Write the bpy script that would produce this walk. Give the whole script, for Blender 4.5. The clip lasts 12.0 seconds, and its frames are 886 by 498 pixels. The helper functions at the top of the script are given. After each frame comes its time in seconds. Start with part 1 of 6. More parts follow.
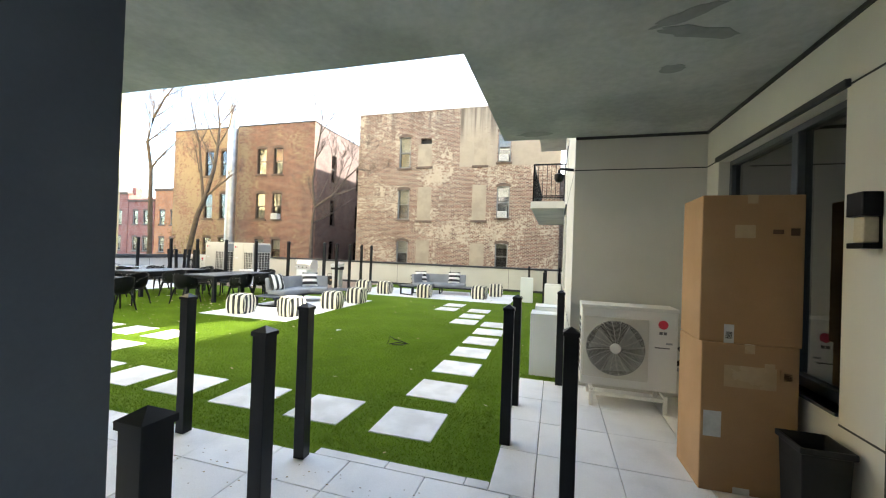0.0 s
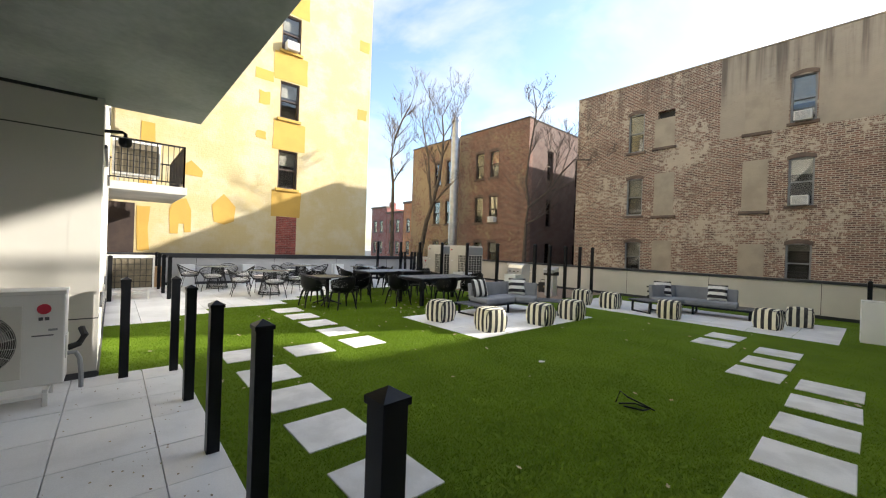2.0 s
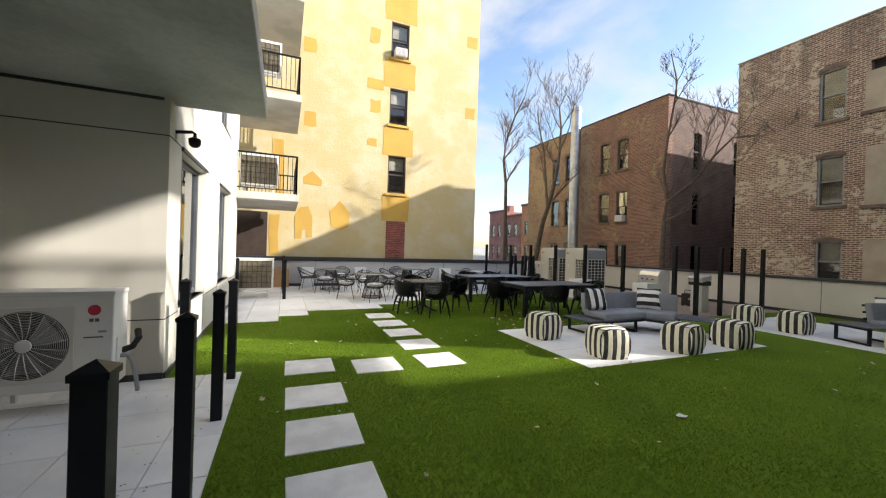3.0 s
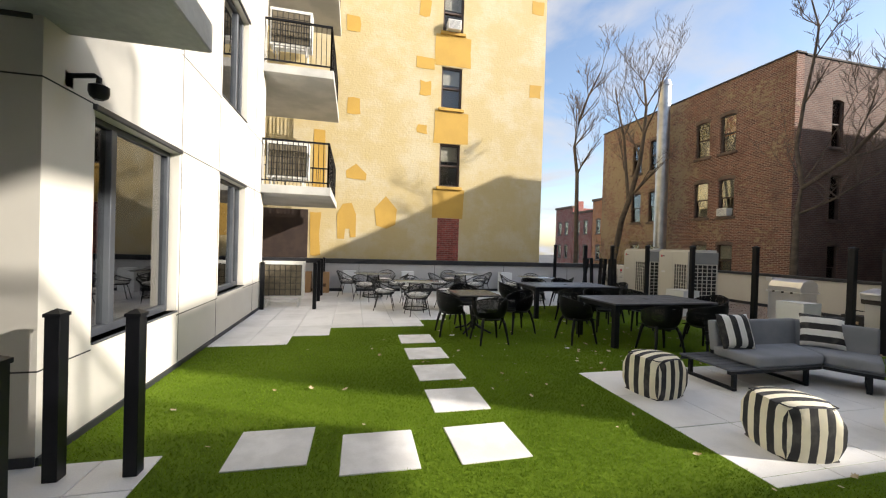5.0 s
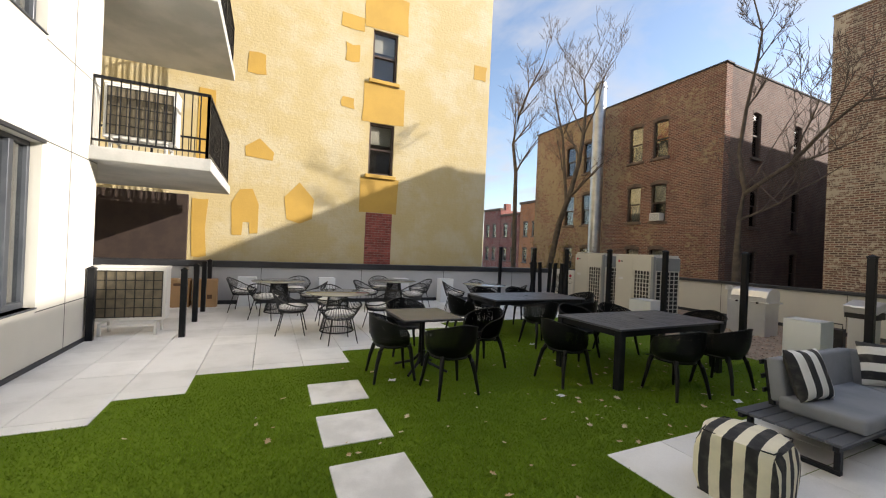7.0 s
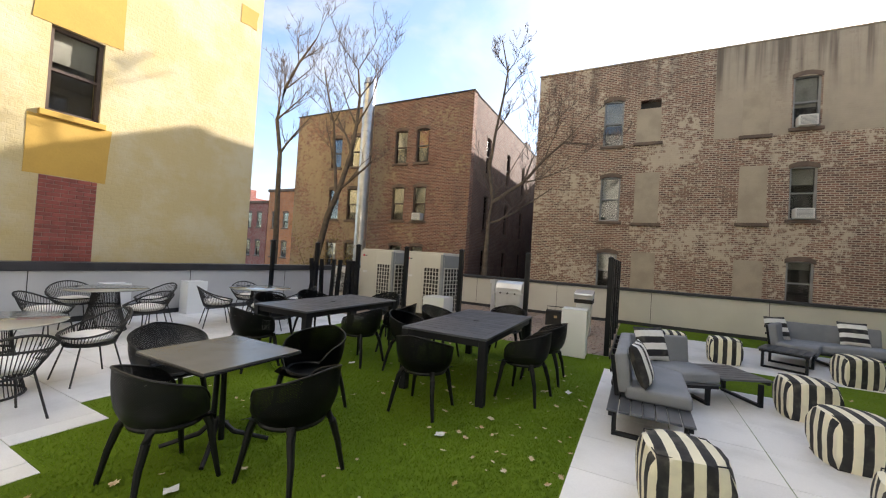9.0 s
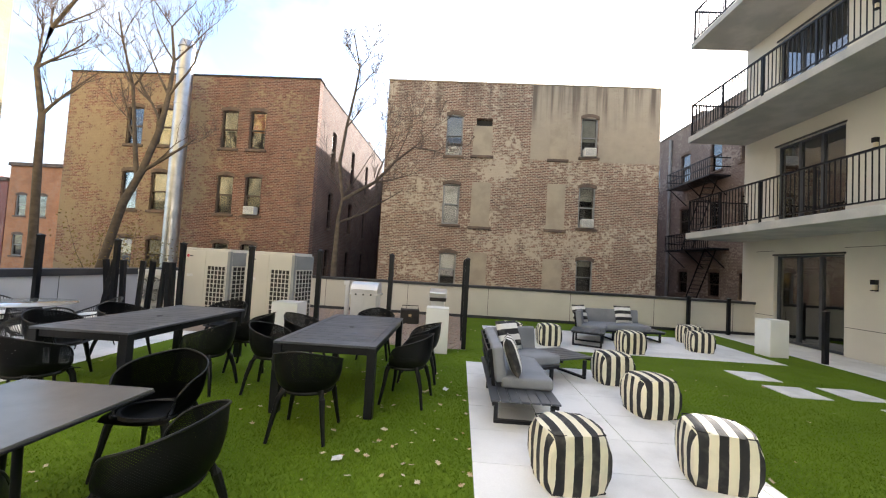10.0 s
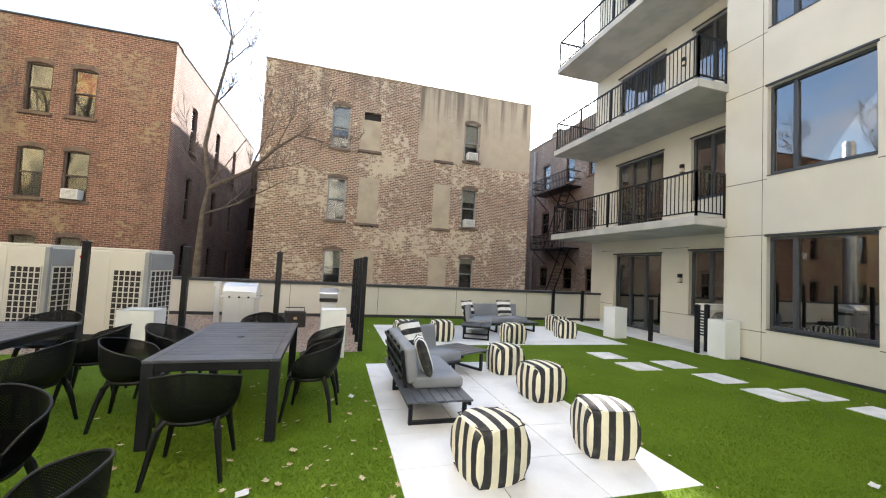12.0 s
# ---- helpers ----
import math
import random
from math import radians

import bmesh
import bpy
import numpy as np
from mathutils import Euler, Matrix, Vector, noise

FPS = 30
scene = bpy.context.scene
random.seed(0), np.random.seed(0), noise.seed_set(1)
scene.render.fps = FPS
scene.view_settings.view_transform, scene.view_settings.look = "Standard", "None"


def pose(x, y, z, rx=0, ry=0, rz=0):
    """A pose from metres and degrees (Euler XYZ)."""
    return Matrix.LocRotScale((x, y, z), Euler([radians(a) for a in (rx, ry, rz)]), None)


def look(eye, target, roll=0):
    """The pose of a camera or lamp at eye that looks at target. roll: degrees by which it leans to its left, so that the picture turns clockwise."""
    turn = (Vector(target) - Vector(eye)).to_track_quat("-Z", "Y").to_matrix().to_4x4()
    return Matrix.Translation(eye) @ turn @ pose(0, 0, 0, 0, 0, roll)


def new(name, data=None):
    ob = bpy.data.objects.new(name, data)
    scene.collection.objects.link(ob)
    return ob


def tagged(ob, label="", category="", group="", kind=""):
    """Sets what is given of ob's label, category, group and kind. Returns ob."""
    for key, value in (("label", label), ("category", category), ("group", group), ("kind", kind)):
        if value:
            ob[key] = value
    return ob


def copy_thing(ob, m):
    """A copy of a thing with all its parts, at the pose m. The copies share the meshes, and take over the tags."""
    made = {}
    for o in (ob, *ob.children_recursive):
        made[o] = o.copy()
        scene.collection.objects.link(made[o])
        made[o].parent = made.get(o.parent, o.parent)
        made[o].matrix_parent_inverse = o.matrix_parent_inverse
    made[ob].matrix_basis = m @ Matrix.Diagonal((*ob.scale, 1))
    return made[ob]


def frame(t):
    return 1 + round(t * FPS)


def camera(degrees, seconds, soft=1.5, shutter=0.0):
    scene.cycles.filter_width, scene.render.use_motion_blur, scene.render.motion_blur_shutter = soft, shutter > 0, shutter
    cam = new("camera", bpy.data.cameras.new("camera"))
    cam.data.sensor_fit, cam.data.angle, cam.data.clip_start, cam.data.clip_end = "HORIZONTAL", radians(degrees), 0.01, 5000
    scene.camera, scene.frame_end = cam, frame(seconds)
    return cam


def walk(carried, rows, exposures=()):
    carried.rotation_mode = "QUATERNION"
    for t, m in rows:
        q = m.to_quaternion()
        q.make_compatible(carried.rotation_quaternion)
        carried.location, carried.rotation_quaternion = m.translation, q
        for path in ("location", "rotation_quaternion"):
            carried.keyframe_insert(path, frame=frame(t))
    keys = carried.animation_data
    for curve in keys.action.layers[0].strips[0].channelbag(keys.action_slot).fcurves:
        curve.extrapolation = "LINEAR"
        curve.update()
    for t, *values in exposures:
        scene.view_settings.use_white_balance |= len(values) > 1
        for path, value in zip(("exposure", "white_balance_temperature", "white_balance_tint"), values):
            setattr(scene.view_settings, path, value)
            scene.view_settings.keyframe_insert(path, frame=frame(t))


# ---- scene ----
cam = camera(98.9, 12.0, 1.15)
PATH = [
    (0, (0.788, 0.681, 1.609), (0.221, 2.599, 1.624), 2.0),
    (0.5, (0.566, 1.175, 1.609), (-0.256, 2.998, 1.616), 2.3),
    (1, (0.314, 1.572, 1.616), (-0.741, 3.27, 1.617), 2.3),
    (1.5, (0.102, 2.075, 1.57), (-1.145, 3.638, 1.572), 2.2),
    (2, (-0.116, 2.583, 1.582), (-1.623, 3.897, 1.575), 2.0),
    (2.5, (-0.36, 3.077, 1.584), (-2.063, 4.125, 1.573), 1.9),
    (3, (-0.782, 3.68, 1.536), (-2.626, 4.454, 1.534), 1.7),
    (3.5, (-1.227, 3.919, 1.527), (-3.142, 4.496, 1.52), 1.7),
    (5.5, (-3.204, 4.772, 1.634), (-5.15, 5.232, 1.616), 1.7),
    (6, (-3.773, 4.876, 1.609), (-5.711, 5.369, 1.597), 1.9),
    (6.5, (-4.327, 4.918, 1.612), (-6.221, 5.558, 1.606), 2.2),
    (8.5, (-6.234, 4.954, 1.605), (-7.501, 6.502, 1.637), 3.4),
    (9, (-6.643, 4.941, 1.596), (-7.565, 6.715, 1.638), 3.6),
    (9.5, (-6.976, 4.955, 1.584), (-7.488, 6.887, 1.655), 3.7),
    (10, (-7.246, 4.919, 1.613), (-7.342, 6.914, 1.7), 3.3),
    (10.5, (-7.452, 4.992, 1.613), (-7.264, 6.981, 1.706), 3.2),
    (11, (-7.575, 5.038, 1.627), (-7.234, 7.006, 1.728), 3.2),
    (11.5, (-7.635, 5.006, 1.618), (-7.179, 6.951, 1.72), 3.2),
    (12, (-7.627, 5.06, 1.631), (-7.092, 6.984, 1.736), 3.0),
]
walk(cam, [(t, look(eye, target, roll)) for t, eye, target, roll in PATH],
     ((0, 3.45, 6500, 8), (0.5, 2.85, 6500, 8), (1, 2.45, 6600, 10), (1.5, 2.15, 6600, 10), (2.5, 1.9, 6600, 11), (3.5, 1.6, 6700, 12), (6.5, 1.45, 6800, 13), (8.5, 1.7, 6700, 13), (10, 2.35, 6600, 13), (12, 2.7, 6500, 12)))

# ---- light ----
SUN_AZ, SUN_EL = radians(25.3), radians(23.5)
world = bpy.data.worlds.new("sky_world")
scene.world = world
world.use_nodes = True
wn, wl = world.node_tree.nodes, world.node_tree.links
wn.clear()
w_out = wn.new("ShaderNodeOutputWorld")
w_bg = wn.new("ShaderNodeBackground")
w_sky = wn.new("ShaderNodeTexSky")
w_sky.sky_type = "NISHITA"
w_sky.sun_disc = False
w_sky.sun_elevation, w_sky.sun_rotation = SUN_EL, SUN_AZ
w_sky.air_density, w_sky.dust_density, w_sky.ozone_density = 1.0, 0.9, 1.5
w_tc = wn.new("ShaderNodeTexCoord")
w_sep = wn.new("ShaderNodeSeparateXYZ")
w_add = wn.new("ShaderNodeMath")
w_add.operation, w_add.inputs[1].default_value = "ADD", 0.18
w_div = wn.new("ShaderNodeVectorMath")
w_div.operation = "DIVIDE"
w_comb = wn.new("ShaderNodeCombineXYZ")
w_noise = wn.new("ShaderNodeTexNoise")
w_noise.inputs["Scale"].default_value = 1.7
w_noise.inputs["Detail"].default_value = 9
w_noise.inputs["Roughness"].default_value = 0.56
w_noise.inputs["Distortion"].default_value = 0.35
w_ramp = wn.new("ShaderNodeValToRGB")
w_ramp.color_ramp.elements[0].position = 0.44
w_ramp.color_ramp.elements[1].position = 0.68
w_mix = wn.new("ShaderNodeMix")
w_mix.data_type = "RGBA"
w_dot = wn.new("ShaderNodeVectorMath")
w_dot.operation = "DOT_PRODUCT"
w_dot.inputs[1].default_value = (math.sin(SUN_AZ) * math.cos(SUN_EL), math.cos(SUN_AZ) * math.cos(SUN_EL), math.sin(SUN_EL))
w_near = wn.new("ShaderNodeMapRange")
w_near.interpolation_type = "SMOOTHSTEP"
w_near.inputs[1].default_value, w_near.inputs[2].default_value = 0.78, 1.0
w_cloud = wn.new("ShaderNodeMix")
w_cloud.data_type = "RGBA"
w_cloud.inputs["A"].default_value = (2.7, 2.85, 3.1, 1)
w_cloud.inputs["B"].default_value = (24, 24, 24.3, 1)
w_bg.inputs["Strength"].default_value = 0.1
wl.new(w_tc.outputs["Generated"], w_sep.inputs[0])
wl.new(w_sep.outputs["Z"], w_add.inputs[0])
for k in "XYZ":
    wl.new(w_add.outputs[0], w_comb.inputs[k])
wl.new(w_tc.outputs["Generated"], w_div.inputs[0])
wl.new(w_comb.outputs[0], w_div.inputs[1])
wl.new(w_div.outputs[0], w_noise.inputs["Vector"])
wl.new(w_noise.outputs[0], w_ramp.inputs[0])
wl.new(w_ramp.outputs[0], w_mix.inputs["Factor"])
wl.new(w_sky.outputs[0], w_mix.inputs["A"])
wl.new(w_tc.outputs["Generated"], w_dot.inputs[0])
wl.new(w_dot.outputs["Value"], w_near.inputs[0])
wl.new(w_near.outputs[0], w_cloud.inputs["Factor"])
wl.new(w_cloud.outputs["Result"], w_mix.inputs["B"])
wl.new(w_mix.outputs["Result"], w_bg.inputs["Color"])
wl.new(w_bg.outputs[0], w_out.inputs[0])

sun_data = bpy.data.lights.new("sun", "SUN")
sun_data.energy, sun_data.angle, sun_data.color = 3.0, radians(0.6), (1.0, 0.95, 0.87)
sun = new("sun", sun_data)
sun.matrix_world = look((60 * math.sin(SUN_AZ) * math.cos(SUN_EL), 60 * math.cos(SUN_AZ) * math.cos(SUN_EL), 60 * math.sin(SUN_EL)), (0, 0, 0))


# ---- materials ----
class Nodes:
    """A material's node tree, with short ways to add and join nodes."""

    def __init__(self, name):
        self.mat = bpy.data.materials.new(name)
        self.mat.use_nodes = True
        self.t = self.mat.node_tree
        self.bsdf = self.t.nodes["Principled BSDF"]
        self.out = self.t.nodes["Material Output"]

    def n(self, kind, **inputs):
        node = self.t.nodes.new(kind)
        for k, v in inputs.items():
            self.put(node, k.replace("_", " "), v)
        return node

    def put(self, node, key, v):
        sock = node.inputs[key]
        if isinstance(v, bpy.types.NodeSocket):
            self.t.links.new(v, sock)
        else:
            sock.default_value = v

    def math(self, op, a, b=0.0, clamp=False):
        node = self.t.nodes.new("ShaderNodeMath")
        node.operation, node.use_clamp = op, clamp
        self.put(node, 0, a)
        self.put(node, 1, b)
        return node.outputs[0]

    def mix(self, f, a, b, blend="MIX"):
        node = self.t.nodes.new("ShaderNodeMix")
        node.data_type, node.blend_type = "RGBA", blend
        self.put(node, "Factor", f)
        self.put(node, "A", a)
        self.put(node, "B", b)
        return node.outputs["Result"]

    def pos(self):
        return self.t.nodes.new("ShaderNodeNewGeometry").outputs["Position"]

    def noise(self, scale, detail=4, rough=0.55, vec=None):
        node = self.n("ShaderNodeTexNoise", Scale=scale, Detail=detail, Roughness=rough)
        self.put(node, "Vector", vec or self.pos())
        return node.outputs[0]

    def ramp(self, f, lo, hi):
        node = self.t.nodes.new("ShaderNodeMapRange")
        node.interpolation_type = "SMOOTHSTEP"
        self.put(node, 0, f)
        self.put(node, 1, lo)
        self.put(node, 2, hi)
        return node.outputs[0]

    def stretch(self, sx, sy, sz):
        node = self.t.nodes.new("ShaderNodeVectorMath")
        node.operation = "MULTIPLY"
        self.put(node, 0, self.pos())
        self.put(node, 1, (sx, sy, sz))
        return node.outputs[0]

    def bump(self, height, strength=0.3, distance=0.01):
        node = self.n("ShaderNodeBump", Strength=strength, Distance=distance, Height=height)
        self.put(self.bsdf, "Normal", node.outputs[0])
        return node

    def wallvec(self):
        """(along the wall, up the wall, 0) for any wall that runs with x or y."""
        sep = self.n("ShaderNodeSeparateXYZ", Vector=self.pos())
        comb = self.t.nodes.new("ShaderNodeCombineXYZ")
        self.put(comb, 0, self.math("ADD", sep.outputs[0], sep.outputs[1]))
        self.put(comb, 1, sep.outputs[2])
        return comb.outputs[0]


def c4(c):
    return (c[0], c[1], c[2], 1.0)


def surf(name, c1, c2=None, scale=3.0, rough=0.6, rough2=None, metal=0.0, bump=0.15, bscale=60.0, fine=0.12, rand=0.0, lo=0.35, hi=0.65, coat=0.0):
    """A surface of two mixed tones, fine grain, relief and uneven gloss."""
    m = Nodes(name)
    c2 = c2 or tuple(v * 0.8 for v in c1)
    big = m.ramp(m.noise(scale, 6), lo, hi)
    grain = m.noise(bscale, 3, 0.6)
    col = m.mix(big, c4(c1), c4(c2))
    g = m.math("ADD", m.math("MULTIPLY", grain, 2 * fine), 1 - fine)
    if rand:
        info = m.t.nodes.new("ShaderNodeObjectInfo")
        g = m.math("MULTIPLY", g, m.math("ADD", m.math("MULTIPLY", info.outputs["Random"], 2 * rand), 1 - rand))
    comb = m.t.nodes.new("ShaderNodeCombineXYZ")
    for k in range(3):
        m.put(comb, k, g)
    m.put(m.bsdf, "Base Color", m.mix(1.0, col, comb.outputs[0], "MULTIPLY"))
    r2 = rough if rough2 is None else rough2
    m.put(m.bsdf, "Roughness", m.math("ADD", m.math("MULTIPLY", big, r2 - rough), rough))
    m.put(m.bsdf, "Metallic", metal)
    m.put(m.bsdf, "Coat Weight", coat)
    if bump:
        m.bump(grain, bump, 0.004)
    return m.mat


def brick_mat(name, b1, b2, mortar, render=None, cover=0.5, dark=(0.1, 0.08, 0.07), soot=0.5, bw=0.21, bh=0.072, streak=0.0, west=0.0, joint=0.011, soft=0.018):
    """Brickwork with worn mortar, patches of cement render and soot."""
    m = Nodes(name)
    vec = m.wallvec()
    sway = m.n("ShaderNodeTexNoise", Scale=2.3, Detail=3, Roughness=0.6)
    m.put(sway, "Vector", vec)
    uneven = m.t.nodes.new("ShaderNodeVectorMath")
    uneven.operation = "MULTIPLY_ADD"
    m.put(uneven, 0, sway.outputs["Color"])
    m.put(uneven, 1, (0.10, 0.07, 0.0))
    m.put(uneven, 2, vec)
    br = m.n("ShaderNodeTexBrick", Vector=uneven.outputs[0], Color1=c4(b1), Color2=c4(b2), Mortar=c4(mortar), Scale=1.0)
    m.put(br, "Mortar Size", joint)
    m.put(br, "Brick Width", bw)
    m.put(br, "Row Height", bh)
    m.put(br, "Mortar Smooth", 0.3)
    m.put(br, "Bias", 0.0)
    col = br.outputs[0]
    tone = m.noise(1.1, 5, 0.6, vec)
    col = m.mix(m.math("MULTIPLY", m.ramp(tone, 0.42, 0.72), 0.55), col, c4(tuple(v * 0.55 for v in b1)))
    height = m.math("SUBTRACT", 1.0, br.outputs["Fac"])
    if render:
        n1 = m.noise(0.55, 9, 0.66, vec)
        snap = m.t.nodes.new("ShaderNodeVectorMath")
        snap.operation = "SNAP"
        m.put(snap, 0, vec)
        m.put(snap, 1, (0.004, bh, 1.0))
        sv = m.t.nodes.new("ShaderNodeVectorMath")
        sv.operation = "MULTIPLY"
        m.put(sv, 0, snap.outputs[0])
        m.put(sv, 1, (3.6, 11.0, 1.0))
        n2 = m.noise(1.0, 6, 0.7, sv.outputs[0])
        both = m.math("ADD", m.math("MULTIPLY", n1, 0.5), m.math("MULTIPLY", n2, 0.5))
        if west:
            sx = m.n("ShaderNodeSeparateXYZ", Vector=m.pos())
            both = m.math("ADD", both, m.math("MULTIPLY", m.ramp(sx.outputs[0], west + 0.5, west - 0.4), 0.075))
        mask = m.ramp(both, 0.5 + 0.059 - soft / 2 - cover * 0.11, 0.5 + 0.059 + soft / 2 - cover * 0.11)
        mask = m.math("MULTIPLY", mask, 0.92)
        rc = m.mix(m.noise(2.2, 5, 0.6, vec), c4(tuple(v * 0.78 for v in render)), c4(tuple(min(1, v * 1.15) for v in render)))
        col = m.mix(mask, col, rc)
        height = m.math("MULTIPLY", height, m.math("SUBTRACT", 1.0, m.math("MULTIPLY", mask, 0.7)))
    stain = m.ramp(m.noise(0.8, 6, 0.6, m.stretch(1.0, 1.0, 0.35)), 0.5, 0.78)
    col = m.mix(m.math("MULTIPLY", stain, soot), col, c4(dark))
    if streak:
        st = m.ramp(m.noise(1.0, 4, 0.55, m.stretch(2.4, 2.4, 0.12)), 0.45, 0.66)
        sep = m.n("ShaderNodeSeparateXYZ", Vector=m.pos())
        top = m.ramp(m.math("ADD", sep.outputs[2], m.math("MULTIPLY", m.noise(1.3, 2, 0.5, m.stretch(1.0, 1.0, 0.05)), 1.6)), 8.2, 9.9)
        col = m.mix(m.math("MULTIPLY", m.math("MULTIPLY", st, top), streak), col, c4(dark))
    m.put(m.bsdf, "Base Color", col)
    m.put(m.bsdf, "Roughness", 0.9)
    g = m.math("ADD", m.math("MULTIPLY", height, 0.8), m.math("MULTIPLY", m.noise(30, 3), 0.5))
    m.bump(g, 0.6, 0.012)
    return m.mat


def glass_mat(name, tint=(0.75, 0.8, 0.82), keep=0.35, ior=1.9):
    """A pane: a sharp reflection over a partly clear, partly tinted sheet."""
    m = Nodes(name)
    tr = m.n("ShaderNodeBsdfTransparent", Color=c4(tint))
    gl = m.n("ShaderNodeBsdfGlossy", Color=(1, 1, 1, 1), Roughness=0.015)
    fr = m.n("ShaderNodeFresnel", IOR=ior)
    f = m.math("ADD", m.math("MULTIPLY", fr.outputs[0], 0.95), keep, True)
    mx = m.n("ShaderNodeMixShader", Fac=f)
    m.t.links.new(tr.outputs[0], mx.inputs[1])
    m.t.links.new(gl.outputs[0], mx.inputs[2])
    m.t.links.new(mx.outputs[0], m.out.inputs[0])
    return m.mat


def stripe_mat(name, axis, width=0.066, dark=(0.022, 0.023, 0.026), light=(0.80, 0.76, 0.60)):
    """Woven outdoor canvas in even stripes across one local axis."""
    m = Nodes(name)
    tc = m.t.nodes.new("ShaderNodeTexCoord")
    sep = m.n("ShaderNodeSeparateXYZ", Vector=tc.outputs["Object"])
    v = m.math("ADD", sep.outputs[axis], m.math("MULTIPLY", m.math("SUBTRACT", m.noise(9, 2), 0.5), 0.012))
    s = m.math("PINGPONG", m.math("ADD", v, width * 0.5), width)
    s = m.ramp(s, width * 0.48, width * 0.52)
    cloth = m.noise(420, 2, 0.5, tc.outputs["Object"])
    col = m.mix(s, c4(dark), c4(light))
    col = m.mix(m.math("MULTIPLY", m.ramp(m.noise(7, 4), 0.45, 0.8), 0.25), col, c4((0.35, 0.33, 0.28)))
    m.put(m.bsdf, "Base Color", col)
    m.put(m.bsdf, "Roughness", 0.85)
    m.bump(m.math("ADD", m.math("MULTIPLY", cloth, 0.4), m.math("MULTIPLY", m.noise(14, 3, 0.5, tc.outputs["Object"]), 1.6)), 0.35, 0.006)
    return m.mat


def perforated_mat(name, col, cell=0.0135, hole=0.2, gloss=0.42):
    """Moulded plastic pierced by rows of small lozenge holes, by the piece's own flattened map."""
    m = Nodes(name)
    uv = m.n("ShaderNodeUVMap")
    uv.uv_map = "flat"
    mp = m.n("ShaderNodeMapping", Vector=uv.outputs[0])
    mp.inputs["Rotation"].default_value = (0, 0, radians(45))
    mp.inputs["Scale"].default_value = (1 / cell, 1 / cell, 1)
    fr = m.t.nodes.new("ShaderNodeVectorMath")
    fr.operation = "FRACTION"
    m.put(fr, 0, mp.outputs[0])
    sep = m.n("ShaderNodeSeparateXYZ", Vector=fr.outputs[0])
    a = m.math("ABSOLUTE", m.math("SUBTRACT", sep.outputs[0], 0.5))
    b = m.math("ABSOLUTE", m.math("SUBTRACT", sep.outputs[1], 0.5))
    solid = m.math("GREATER_THAN", m.math("MAXIMUM", a, b), hole)
    uvs = m.n("ShaderNodeSeparateXYZ", Vector=uv.outputs[0])
    edge = m.math("LESS_THAN", uvs.outputs[1], 0.10)
    m.put(m.bsdf, "Base Color", m.mix(m.noise(5, 4), c4(col), c4(tuple(v * 1.5 for v in col))))
    m.put(m.bsdf, "Roughness", gloss)
    m.put(m.bsdf, "Alpha", m.math("MAXIMUM", solid, edge))
    m.bump(m.noise(160, 2), 0.12, 0.002)
    return m.mat


M_TURF = surf("turf_base", (0.115, 0.18, 0.012), (0.09, 0.148, 0.009), 1.2, 0.9, bump=0.4, bscale=140, fine=0.18)
M_BLADE = surf("turf_blade", (0.17, 0.27, 0.02), (0.125, 0.205, 0.014), 0.9, 0.6, 0.7, bump=0, bscale=300, fine=0.25)
M_TILE = surf("pale_paver", (0.76, 0.755, 0.745), (0.60, 0.595, 0.58), 1.7, 0.62, 0.75, bump=0.15, bscale=130, fine=0.12, rand=0.06, lo=0.42, hi=0.8)
M_BED = surf("paver_bed", (0.12, 0.12, 0.115), None, 4, 0.9)
M_STONE = surf("stepping_paver", (0.77, 0.765, 0.755), (0.62, 0.615, 0.60), 3.0, 0.65, 0.8, bump=0.18, bscale=120, fine=0.14, rand=0.05)
M_CREAM = surf("cream_panel", (0.63, 0.61, 0.545), (0.585, 0.565, 0.505), 0.8, 0.75, bump=0.08, bscale=240, fine=0.04)
M_JOINT = surf("dark_joint", (0.06, 0.06, 0.058), None, 5, 0.9)
M_SOFFIT = surf("raw_concrete", (0.44, 0.455, 0.44), (0.30, 0.315, 0.305), 0.9, 0.8, 0.65, bump=0.3, bscale=16, fine=0.2, lo=0.38, hi=0.62)
M_SLAB = surf("balcony_concrete", (0.52, 0.51, 0.48), (0.40, 0.40, 0.38), 1.2, 0.85, bump=0.2, bscale=40, fine=0.1)
M_PARAPET = surf("parapet_panel", (0.60, 0.585, 0.53), (0.55, 0.535, 0.485), 0.7, 0.75, bump=0.06, bscale=200, fine=0.04)
M_PARAPET_W = surf("grey_parapet_panel", (0.50, 0.505, 0.51), (0.44, 0.445, 0.45), 0.6, 0.7, bump=0.06, bscale=200, fine=0.05)
M_CAP = surf("black_coping", (0.035, 0.037, 0.042), (0.05, 0.052, 0.058), 2, 0.4, 0.55, 0.3, bump=0.05, bscale=90, fine=0.2)
M_BLACK = surf("black_powder_coat", (0.006, 0.0065, 0.008), (0.010, 0.0105, 0.013), 6, 0.3, 0.45, 0.0, bump=0.05, bscale=220, fine=0.2)
M_FRAME = surf("dark_grey_window_frame", (0.055, 0.062, 0.075), (0.07, 0.078, 0.09), 3, 0.4, 0.5, 0.3, bump=0.03, bscale=120, fine=0.1)
M_GLASS = glass_mat("window_glass", (0.55, 0.58, 0.58), 0.10)
M_OLDGLASS = glass_mat("old_window_glass", (0.8, 0.8, 0.78), 0.02, 1.45)
# dark tones stand in for the rooms' lack of light
M_ROOM = surf("interior_toned_dim", (0.16, 0.15, 0.14), (0.09, 0.085, 0.08), 0.8, 0.9, bump=0)
